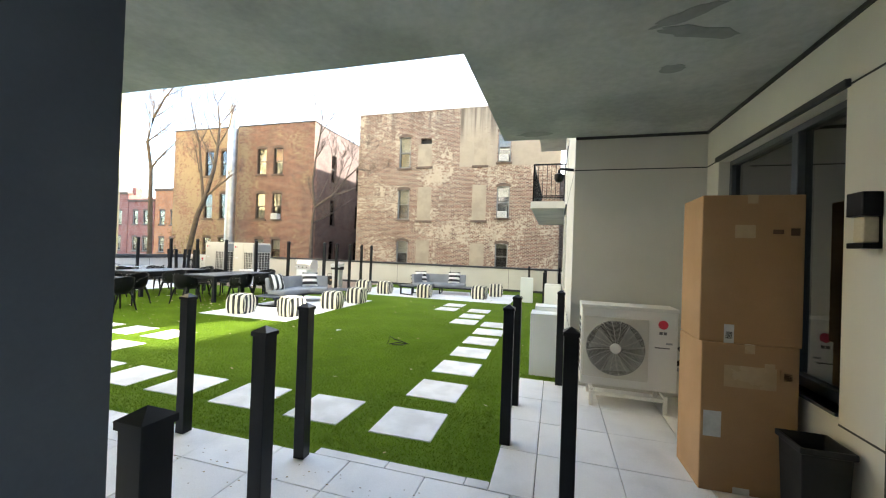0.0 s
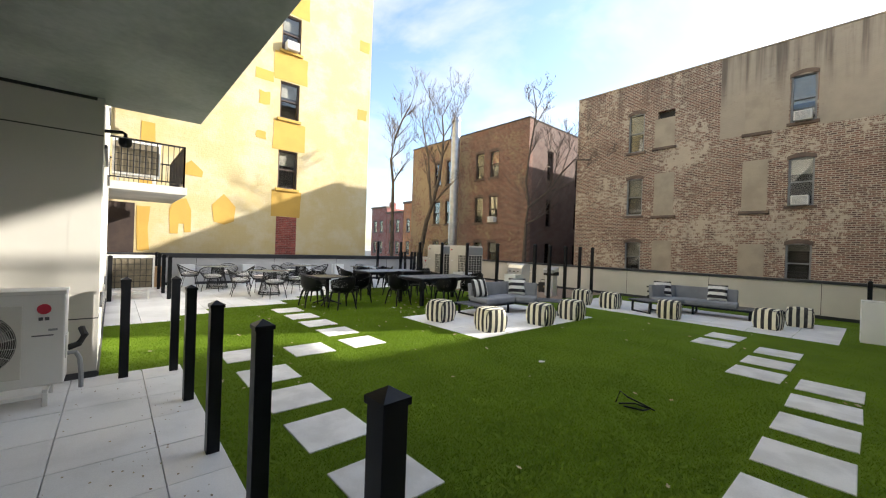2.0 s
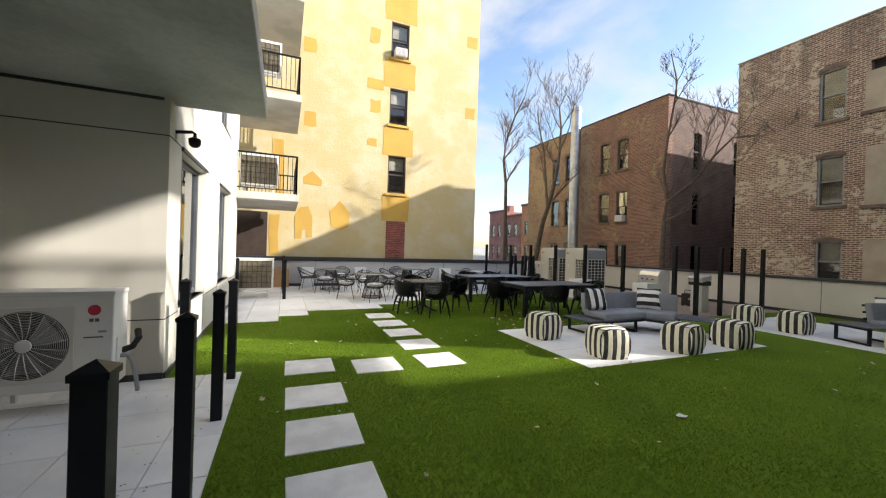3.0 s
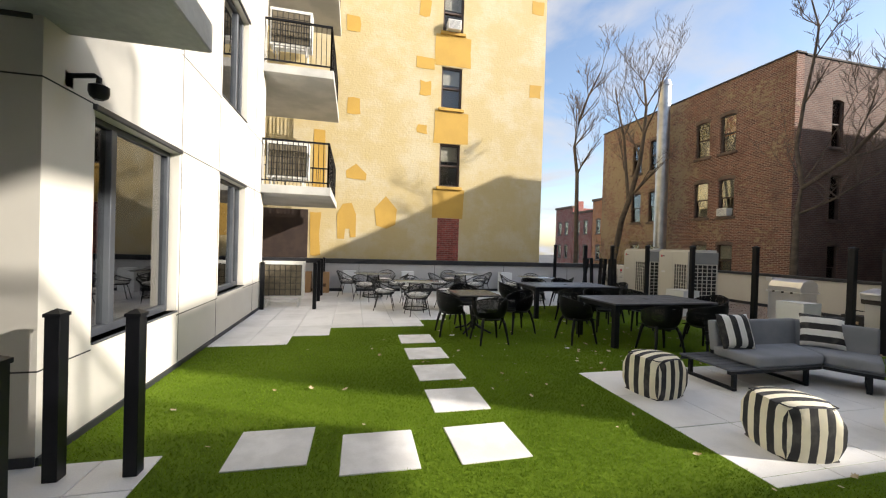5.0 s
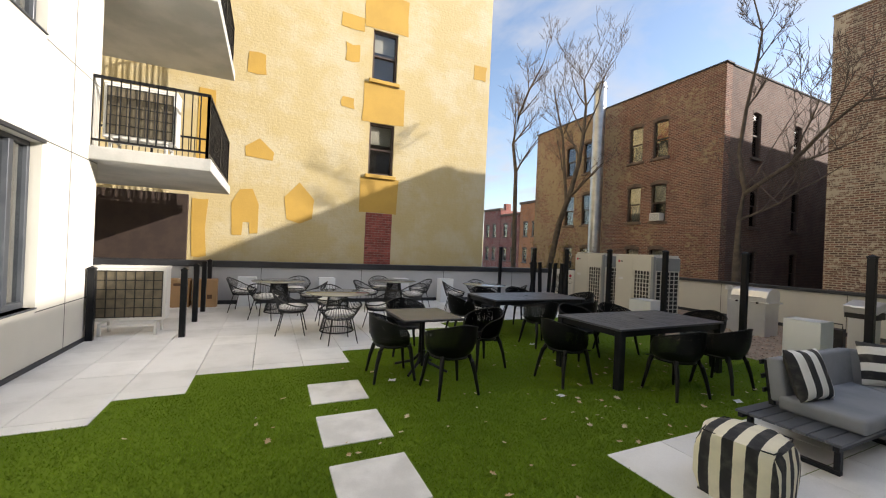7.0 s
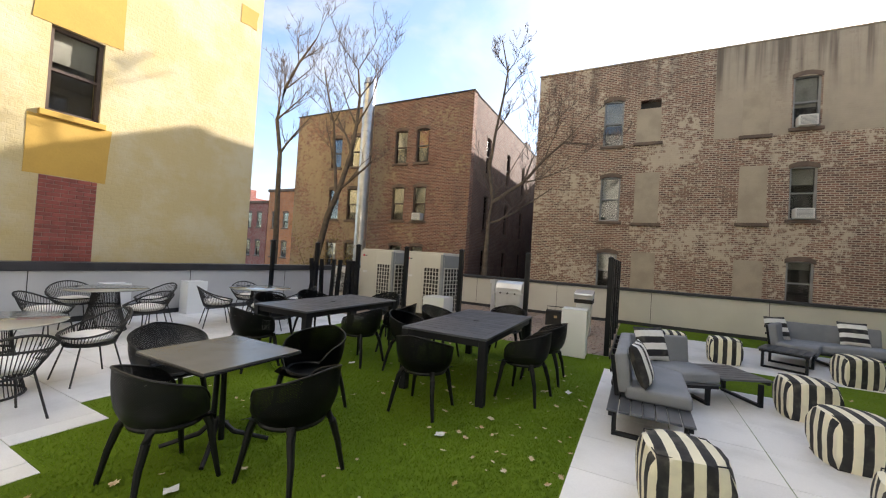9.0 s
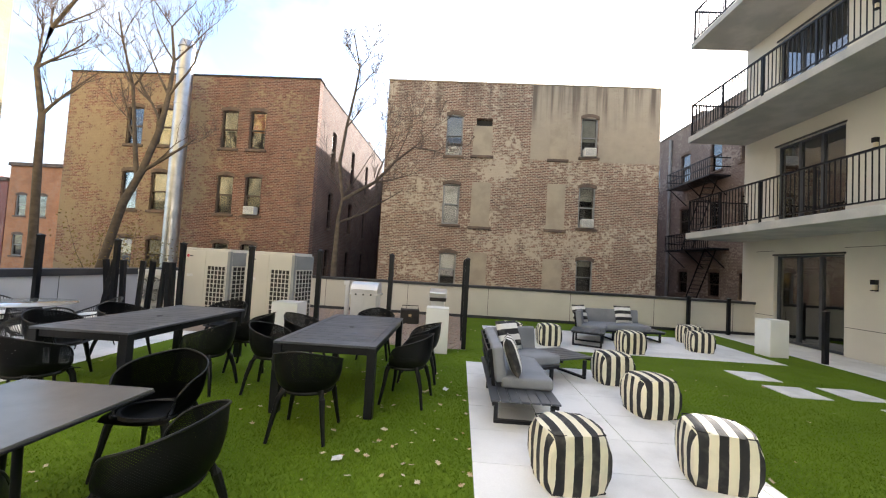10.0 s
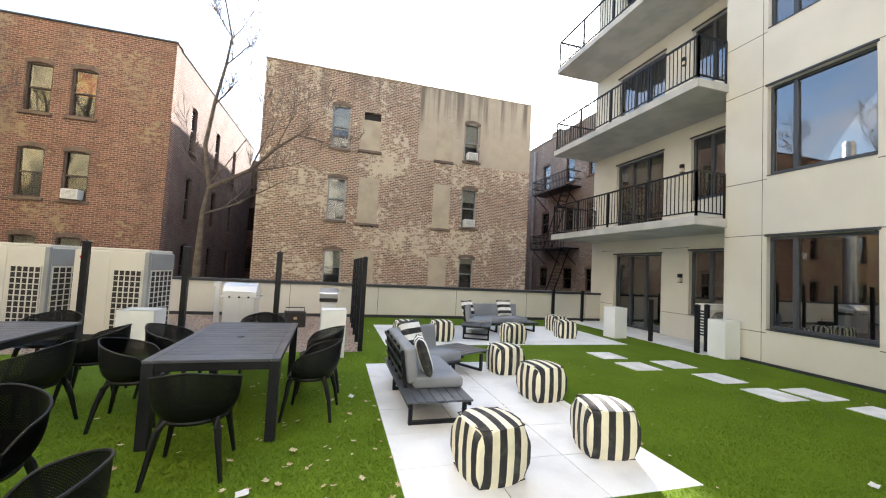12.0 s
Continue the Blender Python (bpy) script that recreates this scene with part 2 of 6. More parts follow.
M_BLIND = surf("pale_blind", (0.66, 0.64, 0.56), (0.52, 0.51, 0.45), 2, 0.9, bump=0.1)
M_CURTAIN = surf("red_curtain", (0.5, 0.16, 0.10), (0.62, 0.32, 0.12), 3, 0.9, bump=0.1)
M_BRICK_RED = brick_mat("red_brown_brick", (0.25, 0.108, 0.072), (0.115, 0.056, 0.042), (0.38, 0.28, 0.21), (0.33, 0.25, 0.155), 0.0, soot=0.4, west=-18.8, soft=0.06)
M_BRICK_SIDE = brick_mat("sooty_side_brick", (0.18, 0.10, 0.075), (0.12, 0.072, 0.056), (0.22, 0.18, 0.15), None, 0, soot=0.55)
M_BRICK_TAN = brick_mat("patched_tan_brick", (0.30, 0.152, 0.108), (0.12, 0.07, 0.055), (0.52, 0.44, 0.34), (0.57, 0.485, 0.37), 0.24, soot=0.25, streak=0.5, joint=0.015, soft=0.035)
M_BRICK_GREY = brick_mat("grey_brown_brick", (0.23, 0.17, 0.14), (0.17, 0.125, 0.105), (0.3, 0.26, 0.22), (0.36, 0.31, 0.26), 0.2, soot=0.4)
M_BRICK_BARE = brick_mat("bare_red_brick", (0.33, 0.09, 0.07), (0.26, 0.075, 0.06), (0.42, 0.33, 0.28), None, 0, soot=0.1)
M_BRICK_ORANGE = brick_mat("orange_brick", (0.58, 0.24, 0.10), (0.48, 0.19, 0.085), (0.45, 0.30, 0.2), None, 0, soot=0.2)
M_REDBRICK = surf("red_brick", (0.32, 0.09, 0.07), (0.25, 0.075, 0.06), 6, 0.9, bump=0.3, bscale=60, rand=0.25)
M_MORTAR = surf("grey_mortar", (0.36, 0.28, 0.24), None, 8, 0.95)
M_STUCCO_PATCH = surf("tan_cement_render", (0.46, 0.39, 0.295), (0.38, 0.32, 0.24), 1.6, 0.92, bump=0.3, bscale=45, fine=0.12)
M_SILL = surf("brown_stone_sill", (0.19, 0.135, 0.10), (0.13, 0.095, 0.075), 3, 0.9, bump=0.3, bscale=50)
M_BROWNFRAME = surf("brown_sash", (0.075, 0.05, 0.04), (0.1, 0.07, 0.055), 4, 0.7)
M_GREYSASH = surf("grey_sash", (0.30, 0.30, 0.29), (0.24, 0.24, 0.23), 4, 0.6)
M_OCHRE = surf("ochre_paint_patch", (0.55, 0.34, 0.07), (0.50, 0.31, 0.065), 1.5, 0.8, bump=0.5, bscale=28, fine=0.06)
M_ROOFTAR = surf("tar_edge", (0.05, 0.048, 0.046), None, 3, 0.8)
M_TAN_METAL = surf("cream_metal_casing", (0.62, 0.60, 0.53), (0.58, 0.56, 0.50), 1.2, 0.45, 0.55, 0.0, bump=0.03, bscale=150, fine=0.03)
M_GREY_METAL = surf("grey_metal_corner", (0.30, 0.31, 0.31), (0.26, 0.27, 0.27), 2, 0.45, bump=0.03)
M_DARKCOIL = surf("dark_coil", (0.016, 0.015, 0.014), (0.028, 0.026, 0.022), 8, 0.7, bump=0.4, bscale=120)
M_COILTAN = surf("bronze_coil_fins", (0.17, 0.14, 0.09), (0.12, 0.1, 0.065), 8, 0.6, bump=0.3, bscale=120)
M_WHITE_METAL = surf("white_metal_casing", (0.74, 0.73, 0.69), (0.69, 0.68, 0.64), 1.4, 0.45, 0.55, bump=0.03, bscale=150, fine=0.03)
M_WHITE = surf("white_gloss_planter", (0.80, 0.82, 0.82), (0.75, 0.775, 0.78), 1.5, 0.3, 0.4, bump=0.02, bscale=60, fine=0.02)
M_STEEL = surf("galvanised_steel", (0.52, 0.53, 0.54), (0.42, 0.43, 0.45), 2.5, 0.36, 0.46, 0.95, bump=0.015, bscale=30, fine=0.1)
M_STAINLESS = surf("stainless_steel", (0.78, 0.79, 0.80), (0.72, 0.73, 0.74), 2, 0.28, 0.38, 0.75, bump=0.03, bscale=80, fine=0.05)
M_CARD = surf("cardboard", (0.44, 0.27, 0.135), (0.39, 0.235, 0.115), 1.6, 0.8, 0.9, bump=0.1, bscale=130, fine=0.08)
M_CARDDARK = surf("brown_print", (0.12, 0.065, 0.035), None, 5, 0.85)
M_TAPE = surf("packing_tape", (0.50, 0.36, 0.21), (0.46, 0.33, 0.19), 3, 0.25, 0.35, bump=0.15, bscale=25)
M_PAPER = surf("white_label_paper", (0.72, 0.72, 0.72), None, 5, 0.7, bump=0.02)
M_INK = surf("grey_ink", (0.12, 0.12, 0.12), None, 5, 0.8)
M_RED = surf("red_badge", (0.55, 0.03, 0.06), None, 5, 0.5)
M_PLASTIC = surf("black_moulded_plastic", (0.007, 0.0075, 0.008), (0.011, 0.0115, 0.012), 6, 0.4, 0.5, bump=0.05, bscale=200)
M_PERF = perforated_mat("perforated_black_plastic", (0.007, 0.0075, 0.008), 0.0115, 0.13)
M_PERFTABLE = perforated_mat("perforated_table_top", (0.10, 0.10, 0.10), 0.011, 0.17, 0.24)
M_TABLE = surf("charcoal_slat", (0.075, 0.083, 0.10), (0.095, 0.103, 0.12), 4, 0.32, 0.42, 0.2, bump=0.06, bscale=130, rand=0.1)
M_TABLEFRAME = surf("charcoal_aluminium", (0.013, 0.014, 0.017), (0.019, 0.02, 0.024), 4, 0.42, 0.5, 0.2, bump=0.04, bscale=150)
M_CUSHION = surf("grey_cushion_cloth", (0.24, 0.255, 0.285), (0.20, 0.215, 0.24), 3, 0.92, bump=0.35, bscale=320, fine=0.15)
M_WHITECUSH = surf("off_white_cushion", (0.82, 0.81, 0.77), (0.74, 0.73, 0.70), 5, 0.9, bump=0.3, bscale=250)
M_ROPE = surf("black_cord", (0.018, 0.018, 0.018), (0.03, 0.03, 0.03), 12, 0.75, bump=0.2, bscale=300)
M_TABLEGLASS = surf("smoked_glass_top", (0.30, 0.31, 0.29), (0.26, 0.27, 0.25), 2, 0.08, 0.14, 0.0, bump=0.0, coat=0.4)
M_STRIPE_X = stripe_mat("striped_canvas_across", 0)
M_STRIPE_Y = stripe_mat("striped_canvas_sides", 1)
M_PIPING = surf("dark_piping", (0.02, 0.02, 0.022), None, 9, 0.8)
M_PSTRIPE = stripe_mat("striped_pillow_cloth", 0, 0.085, (0.02, 0.021, 0.024), (0.80, 0.80, 0.78))
M_BARK = surf("grey_bark", (0.135, 0.105, 0.08), (0.085, 0.068, 0.052), 5, 0.9, bump=0.5, bscale=40, fine=0.25)
M_TWIG = surf("twig_bark", (0.15, 0.115, 0.095), (0.11, 0.085, 0.07), 5, 0.9, bump=0)
M_GRAVEL = surf("gravel_bed", (0.36, 0.27, 0.21), (0.24, 0.19, 0.155), 24, 0.9, bump=0.8, bscale=45, fine=0.3)
M_PEBBLE = surf("river_pebble", (0.46, 0.34, 0.27), (0.30, 0.235, 0.19), 30, 0.7, bump=0.1, fine=0.25)
M_LEAF = surf("dry_leaf", (0.58, 0.50, 0.34), (0.38, 0.25, 0.12), 9, 0.8, bump=0.2)
M_CRUMB = surf("leaf_crumb", (0.22, 0.17, 0.11), (0.4, 0.33, 0.22), 9, 0.9, bump=0)
M_SHRUB = surf("olive_leaf", (0.16, 0.14, 0.035), (0.24, 0.16, 0.05), 6, 0.8, bump=0)
M_TIMBER = surf("dark_timber_hoarding", (0.05, 0.032, 0.024), (0.035, 0.022, 0.018), 3, 0.7, bump=0.2, bscale=60)
M_LAMPGLOW = surf("lamp_glass", (0.7, 0.62, 0.45), None, 5, 0.3, bump=0)
M_ASPHALT = surf("tar_ground", (0.10, 0.098, 0.095), (0.07, 0.068, 0.066), 0.4, 0.9, bump=0.3, bscale=30)


nt = M_BLADE.node_tree
thin = nt.nodes.new("ShaderNodeBsdfTranslucent")
half_through = nt.nodes.new("ShaderNodeMixShader")
half_through.inputs[0].default_value = 0.5
nt.links.new(nt.nodes["Principled BSDF"].inputs["Base Color"].links[0].from_socket, thin.inputs["Color"])
nt.links.new(nt.nodes["Principled BSDF"].outputs[0], half_through.inputs[1])
nt.links.new(thin.outputs[0], half_through.inputs[2])
nt.links.new(half_through.outputs[0], nt.nodes["Material Output"].inputs[0])
for turf in (M_TURF, M_BLADE):
    turf.node_tree.nodes["Principled BSDF"].inputs["Specular IOR Level"].default_value = 0.12


def yellow_mat():
    m = Nodes("yellow_painted_brick")
    vec = m.wallvec()
    br = m.n("ShaderNodeTexBrick", Vector=vec, Scale=1.0)
    m.put(br, "Brick Width", 0.21)
    m.put(br, "Row Height", 0.075)
    m.put(br, "Mortar Size", 0.01)
    m.put(br, "Mortar Smooth", 0.6)
    pale = m.ramp(m.noise(0.9, 8, 0.62, vec), 0.42, 0.66)
    col = m.mix(pale, c4((0.54, 0.435, 0.225)), c4((0.58, 0.505, 0.33)))
    col = m.mix(m.math("MULTIPLY", m.ramp(m.noise(3.1, 6, 0.6, vec), 0.55, 0.7), 0.4), col, c4((0.52, 0.40, 0.17)))
    m.put(m.bsdf, "Base Color", col)
    m.put(m.bsdf, "Roughness", 0.8)
    h = m.math("ADD", m.math("MULTIPLY", br.outputs["Fac"], -0.2), m.math("MULTIPLY", m.noise(11, 5, 0.6, vec), 1.6))
    m.bump(h, 0.28, 0.02)
    return m.mat


M_YELLOW = yellow_mat()
for mat in (M_PLASTIC, M_PERF, M_TABLEFRAME, M_BLACK):
    mat.node_tree.nodes["Principled BSDF"].inputs["Specular IOR Level"].default_value = 0.25


# ---- mesh helpers ----
def box(bm, x0, x1, y0, y1, z0, z1, m=None):
    vs = [bm.verts.new((x, y, z)) for z in (z0, z1) for x, y in ((x0, y0), (x1, y0), (x1, y1), (x0, y1))]
    for f in ((3, 2, 1, 0), (4, 5, 6, 7), (0, 1, 5, 4), (1, 2, 6, 5), (2, 3, 7, 6), (3, 0, 4, 7)):
        bm.faces.new([vs[i] for i in f])
    if m is not None:
        bmesh.ops.transform(bm, matrix=m, verts=vs)
    return vs


def bevelled(bm, w=0.006, seg=2):
    bmesh.ops.bevel(bm, geom=list(bm.edges), offset=w, segments=seg, affect="EDGES", profile=0.5)
    return bm


def block(x0, x1, y0, y1, z0, z1, w=0.006, seg=2):
    bm = bmesh.new()
    box(bm, x0, x1, y0, y1, z0, z1)
    return bevelled(bm, w, seg) if w else bm


def ring(bm, centre, axis, r, n, up=None):
    axis = Vector(axis).normalized()
    ref = Vector(up) if up else (Vector((0, 0, 1)) if abs(axis.z) < 0.9 else Vector((1, 0, 0)))
    a = axis.cross(ref).normalized()
    b = axis.cross(a)
    return [bm.verts.new(Vector(centre) + r * (math.cos(2 * math.pi * k / n) * a + math.sin(2 * math.pi * k / n) * b)) for k in range(n)]


def tube(bm, pts, radii, n=8, closed=False):
    """A round bar through points; radii: one, or one for each point."""
    pts = [Vector(p) for p in pts]
    if not isinstance(radii, (list, tuple)):
        radii = [radii] * len(pts)
    rings = []
    k = len(pts)
    for i, p in enumerate(pts):
        a = pts[(i - 1) % k] if closed or i else pts[0]
        b = pts[(i + 1) % k] if closed or i < k - 1 else pts[-1]
        rings.append(ring(bm, p, b - a, radii[i], n))
    for i in range(k if closed else k - 1):
        r0, r1 = rings[i], rings[(i + 1) % k]
        best = min(range(n), key=lambda s: (r0[0].co - r1[s].co).length) if closed and i == k - 1 else 0
        for j in range(n):
            bm.faces.new((r0[j], r0[(j + 1) % n], r1[(j + 1 + best) % n], r1[(j + best) % n]))
    if not closed:
        bm.faces.new(rings[0][::-1])
        bm.faces.new(rings[-1])
    return bm


def rod(p0, p1, r0, r1=None, n=12):
    return tube(bmesh.new(), [p0, p1], [r0, r0 if r1 is None else r1], n)


def lathe(bm, profile, n=24):
    """Turn (radius, height) pairs about z."""
    rows = [[bm.verts.new((r * math.cos(2 * math.pi * k / n), r * math.sin(2 * math.pi * k / n), z)) for k in range(n)] for r, z in profile]
    for a, b in zip(rows, rows[1:]):
        for k in range(n):
            bm.faces.new((a[k], a[(k + 1) % n], b[(k + 1) % n], b[k]))
    bm.faces.new(rows[0][::-1])
    bm.faces.new(rows[-1])
    return bm


def prism(bm, pts, z0, z1):
    lo = [bm.verts.new((x, y, z0)) for x, y in pts]
    hi = [bm.verts.new((x, y, z1)) for x, y in pts]
    bm.faces.new(lo[::-1])
    bm.faces.new(hi)
    k = len(pts)
    for i in range(k):
        bm.faces.new((lo[i], lo[(i + 1) % k], hi[(i + 1) % k], hi[i]))
    return bm


def finish(bm, name, smooth=False):
    bmesh.ops.recalc_face_normals(bm, faces=list(bm.faces))
    me = bpy.data.meshes.new(name)
    bm.to_mesh(me)
    bm.free()
    if smooth:
        me.shade_smooth()
        me.set_sharp_from_angle(angle=radians(38))
    return me


def part(name, bm, material, parent=None, label="", smooth=False, at=None):
    me = finish(bm, name, smooth) if isinstance(bm, bmesh.types.BMesh) else bm
    if material is not None and not me.materials:
        me.materials.append(material)
    ob = new(name, me)
    if parent is not None:
        ob.parent = parent
    if at is not None:
        ob.matrix_basis = at
    if label:
        ob["label"] = label
    return ob


def thing(name, label, category, at=None, group="", kind=""):
    ob = new(name)
    ob.empty_display_size = 0.1
    if at is not None:
        ob.matrix_basis = at
    return tagged(ob, label, category, group, kind)


def structure(name, bm, material, label, category="", smooth=False):
    return tagged(part(name, bm, material, None, "", smooth), label, category or name.split("_")[0], "", "structure")


def pierced(bm, axis, front, back, u0, u1, z0, z1, holes):
    """A wall with openings through it, one connected shell. axis 'y': it faces along y, from front to back, and runs along x; 'x': the other way."""
    us = sorted({u0, u1, *(min(max(h[i], u0), u1) for h in holes for i in (0, 1))})
    zs = sorted({z0, z1, *(min(max(h[i], z0), z1) for h in holes for i in (2, 3))})
    solid = set()
    for i in range(len(us) - 1):
        for j in range(len(zs) - 1):
            cu, cz = (us[i] + us[i + 1]) / 2, (zs[j] + zs[j + 1]) / 2
            if not any(h[0] <= cu <= h[1] and h[2] <= cz <= h[3] for h in holes):
                solid.add((i, j))
    known = {}

    def vert(i, j, side):
        if (i, j, side) not in known:
            p = front if side else back
            known[i, j, side] = bm.verts.new((us[i], p, zs[j]) if axis == "y" else (p, us[i], zs[j]))
        return known[i, j, side]

    made = []
    for i, j in solid:
        for side in (0, 1):
            made.append(bm.faces.new([vert(a, b, side) for a, b in ((i, j), (i + 1, j), (i + 1, j + 1), (i, j + 1))]))
        for di, dj, a, b in ((-1, 0, (i, j), (i, j + 1)), (1, 0, (i + 1, j), (i + 1, j + 1)), (0, -1, (i, j), (i + 1, j)), (0, 1, (i, j + 1), (i + 1, j + 1))):
            if (i + di, j + dj) not in solid:
                made.append(bm.faces.new((vert(*a, 0), vert(*b, 0), vert(*b, 1), vert(*a, 1))))
    bmesh.ops.recalc_face_normals(bm, faces=made)
    return bm

# ---- the place: ground, walls, slabs ----
ZS = 3.11  # underside of the slab over the near terrace

structure("ground", block(-120, 120, -60, 180, -0.9, -0.5, 0), M_ASPHALT, "dark tar ground round the raised courtyard", "ground")
structure("floor", block(-16.0, 2.6, 0.5, 17.2, -0.5, -0.055, 0), M_BED, "dark bedding under the courtyard paving", "floor")

bm = bmesh.new()
for x0, x1, y0, y1 in ((-8.95, -5.85, 2.42, 3.26), (-8.95, -0.97, 3.26, 3.62), (-0.97, 0.40, 3.36, 3.62), (-9.5, 0.40, 3.62, 4.22), (-10.1, 0.40, 4.22, 5.74), (-10.1, 0.98, 5.74, 6.02),
                       (-10.7, 0.98, 6.02, 6.62), (-11.28, 0.98, 6.62, 7.82), (-11.9, 0.98, 7.82, 8.42), (-12.4, 0.98, 8.42, 11.8), (-12.4, 0.45, 11.8, 12.4), (-7.05, 0.45, 12.4, 17.2)):
    box(bm, x0, x1, y0, y1, -0.05, 0.0)
lawn = structure("lawn", bm, M_TURF, "bright green artificial turf scattered with dry leaves", "lawn")

structure("gravel", block(-15.6, -7.05, 12.4, 17.2, -0.05, -0.008, 0), M_GRAVEL, "bed of mixed tan and brown river gravel", "gravel")

# parapets
bm = bmesh.new()
box(bm, -15.8, 1.95, 17.2, 17.45, -0.5, 0.96)
structure("wall_north", bm, M_PARAPET, "low beige panelled parapet wall", "parapet")
structure("coping_north", block(-15.8, 1.95, 17.15, 17.5, 0.96, 1.035, 0.008), M_CAP, "black metal coping along the parapet", "coping")
bm = bmesh.new()
for x in (-14.3, -11.6, -8.9, -6.3, -3.7, -1.1, 1.3):
    box(bm, x - 0.006, x + 0.006, 17.1975, 17.21, 0.092, 0.95)
structure("panel_joint", bm, M_JOINT, "thin dark joints between parapet panels", "joint")
structure("baseboard", block(-15.6, 1.95, 17.175, 17.198, 0.0, 0.09, 0.003), M_CAP, "black skirting strip at the parapet foot", "baseboard")
structure("wall_west", block(-15.98, -15.72, 0.9, 17.2, -0.5, 0.93, 0), M_PARAPET_W, "low grey panelled parapet wall", "parapet")
structure("coping_west", block(-16.02, -15.68, 0.9, 17.5, 0.93, 1.08, 0.01), M_CAP, "thick black coping along the parapet", "coping")
structure("baseboard_west", block(-15.72, -15.69, 0.9, 17.15, 0.0, 0.1, 0.003), M_CAP, "black skirting strip at the parapet foot", "baseboard")
bm = bmesh.new()
for y in (2.2, 4.8, 7.4, 10.0, 12.6, 15.2):
    box(bm, -15.726, -15.715, y - 0.006, y + 0.006, 0.1, 0.93)
structure("panel_joint_west", bm, M_JOINT, "thin dark joints between parapet panels", "joint")

# the apartment block: south wing
FY = 2.48
HA = [(-7.97, -6.40, z, z + 1.93) for z in (0.72, 3.94, 7.16, 10.38)]
HB = [(-10.88, -9.43, z, z + 1.93) for z in (0.72, 3.94, 7.16, 10.38)]
structure("wall_south", pierced(bmesh.new(), "y", FY, FY - 0.26, -12.45, -5.85, -0.5, 13.0, HA + HB), M_CREAM, "smooth cream facade panels of the apartment block", "wall")
bm = bmesh.new()
for z in (0.66, 2.70, 3.88, 5.93, 7.1, 9.15):
    for a, b in ((-12.45, -10.88), (-9.43, -7.97), (-6.40, -5.85)) if z in (0.66, 3.88, 7.1) else ((-12.45, -5.85),):
        box(bm, a, b, FY - 0.002, FY + 0.002, z - 0.006, z + 0.006)
for x in (-8.03, -9.37, -11.6):
    box(bm, x - 0.005, x + 0.005, FY - 0.002, FY + 0.0025, 0.0, 13.0)
structure("facade_joint", bm, M_JOINT, "thin dark joints between facade panels", "joint")
structure("baseboard_south", block(-12.45, -5.85, FY, FY + 0.02, 0.0, 0.06, 0.002), M_CAP, "black strip at the facade foot", "baseboard")
structure("wall_return", block(-6.11, -5.851, -0.2, FY - 0.004, -0.5, 13.0, 0), M_CREAM, "cream side wall of the covered terrace", "wall")
structure("baseboard_return", block(-5.851, -5.83, 1.08, FY, 0.0, 0.07, 0.002), M_CAP, "black strip at the wall foot", "baseboard")
bm = bmesh.new()
for z in (0.66, 2.70):
    box(bm, -5.852, -5.8485, 1.08, FY, z - 0.006, z + 0.006)
structure("facade_joint_return", bm, M_JOINT, "thin dark joints between wall panels", "joint")
# the wall with the door by which one comes out
structure("wall_terrace", pierced(bmesh.new(), "y", 1.08, 0.80, -5.85, 2.75, -0.5, 13.0, [(0.12, 1.42, -0.04, 2.45), (-4.6, -2.2, 0.72, 2.65)]), M_CREAM, "cream wall behind the covered terrace", "wall")
structure("door_frame", pierced(bmesh.new(), "y", 1.072, 0.79, 0.122, 1.418, -0.04, 2.448, [(0.18, 1.36, -0.04, 2.39)]), M_FRAME, "dark grey metal door frame", "door frame")
structure("wall_east_near", pierced(bmesh.new(), "x", 2.45, 2.75, 1.08, 5.74, -0.5, 13.0, [(3.55, 5.42, 0.72, 2.68)]), M_CREAM, "cream wall of the covered terrace with a wide window", "wall")
structure("wall_jut", block(1.0, 2.75, 5.744, 6.0, -0.5, 13.0, 0), M_CREAM, "cream wall closing the covered terrace", "wall")
bm = bmesh.new()
box(bm, 1.0, 2.45, 5.741, 5.746, 2.69, 2.702)
box(bm, 2.447, 2.452, 1.08, 5.74, 2.69, 2.702)
for y0, y1 in ((1.08, 3.55), (5.42, 5.74)):
    box(bm, 2.447, 2.452, y0, y1, 0.65, 0.662)
box(bm, 2.447, 2.452, 3.2, 3.21, 0.0, 3.0)
structure("facade_joint_terrace", bm, M_JOINT, "thin dark joints between wall panels", "joint")

# slab over the near terrace, in one piece round the open corner
bm = bmesh.new()
prism(bm, ((-6.1, 0.6), (2.75, 0.6), (2.75, 5.75), (0.09, 5.75), (0.09, 3.44), (-6.1, 3.44)), ZS, ZS + 0.24)
bevelled(bm, 0.012, 1)
structure("ceiling", bm, M_SOFFIT, "bare stained concrete slab over the terrace", "ceiling")
bm = bmesh.new()
box(bm, -5.852, -5.83, 1.08, 2.42, ZS - 0.03, ZS)
box(bm, 1.0, 2.45, 5.72, 5.744, ZS - 0.03, ZS)
box(bm, 2.43, 2.45, 1.08, 5.72, ZS - 0.03, ZS)
structure("trim_soffit", bm, M_JOINT, "dark sealant line where wall meets slab", "trim")

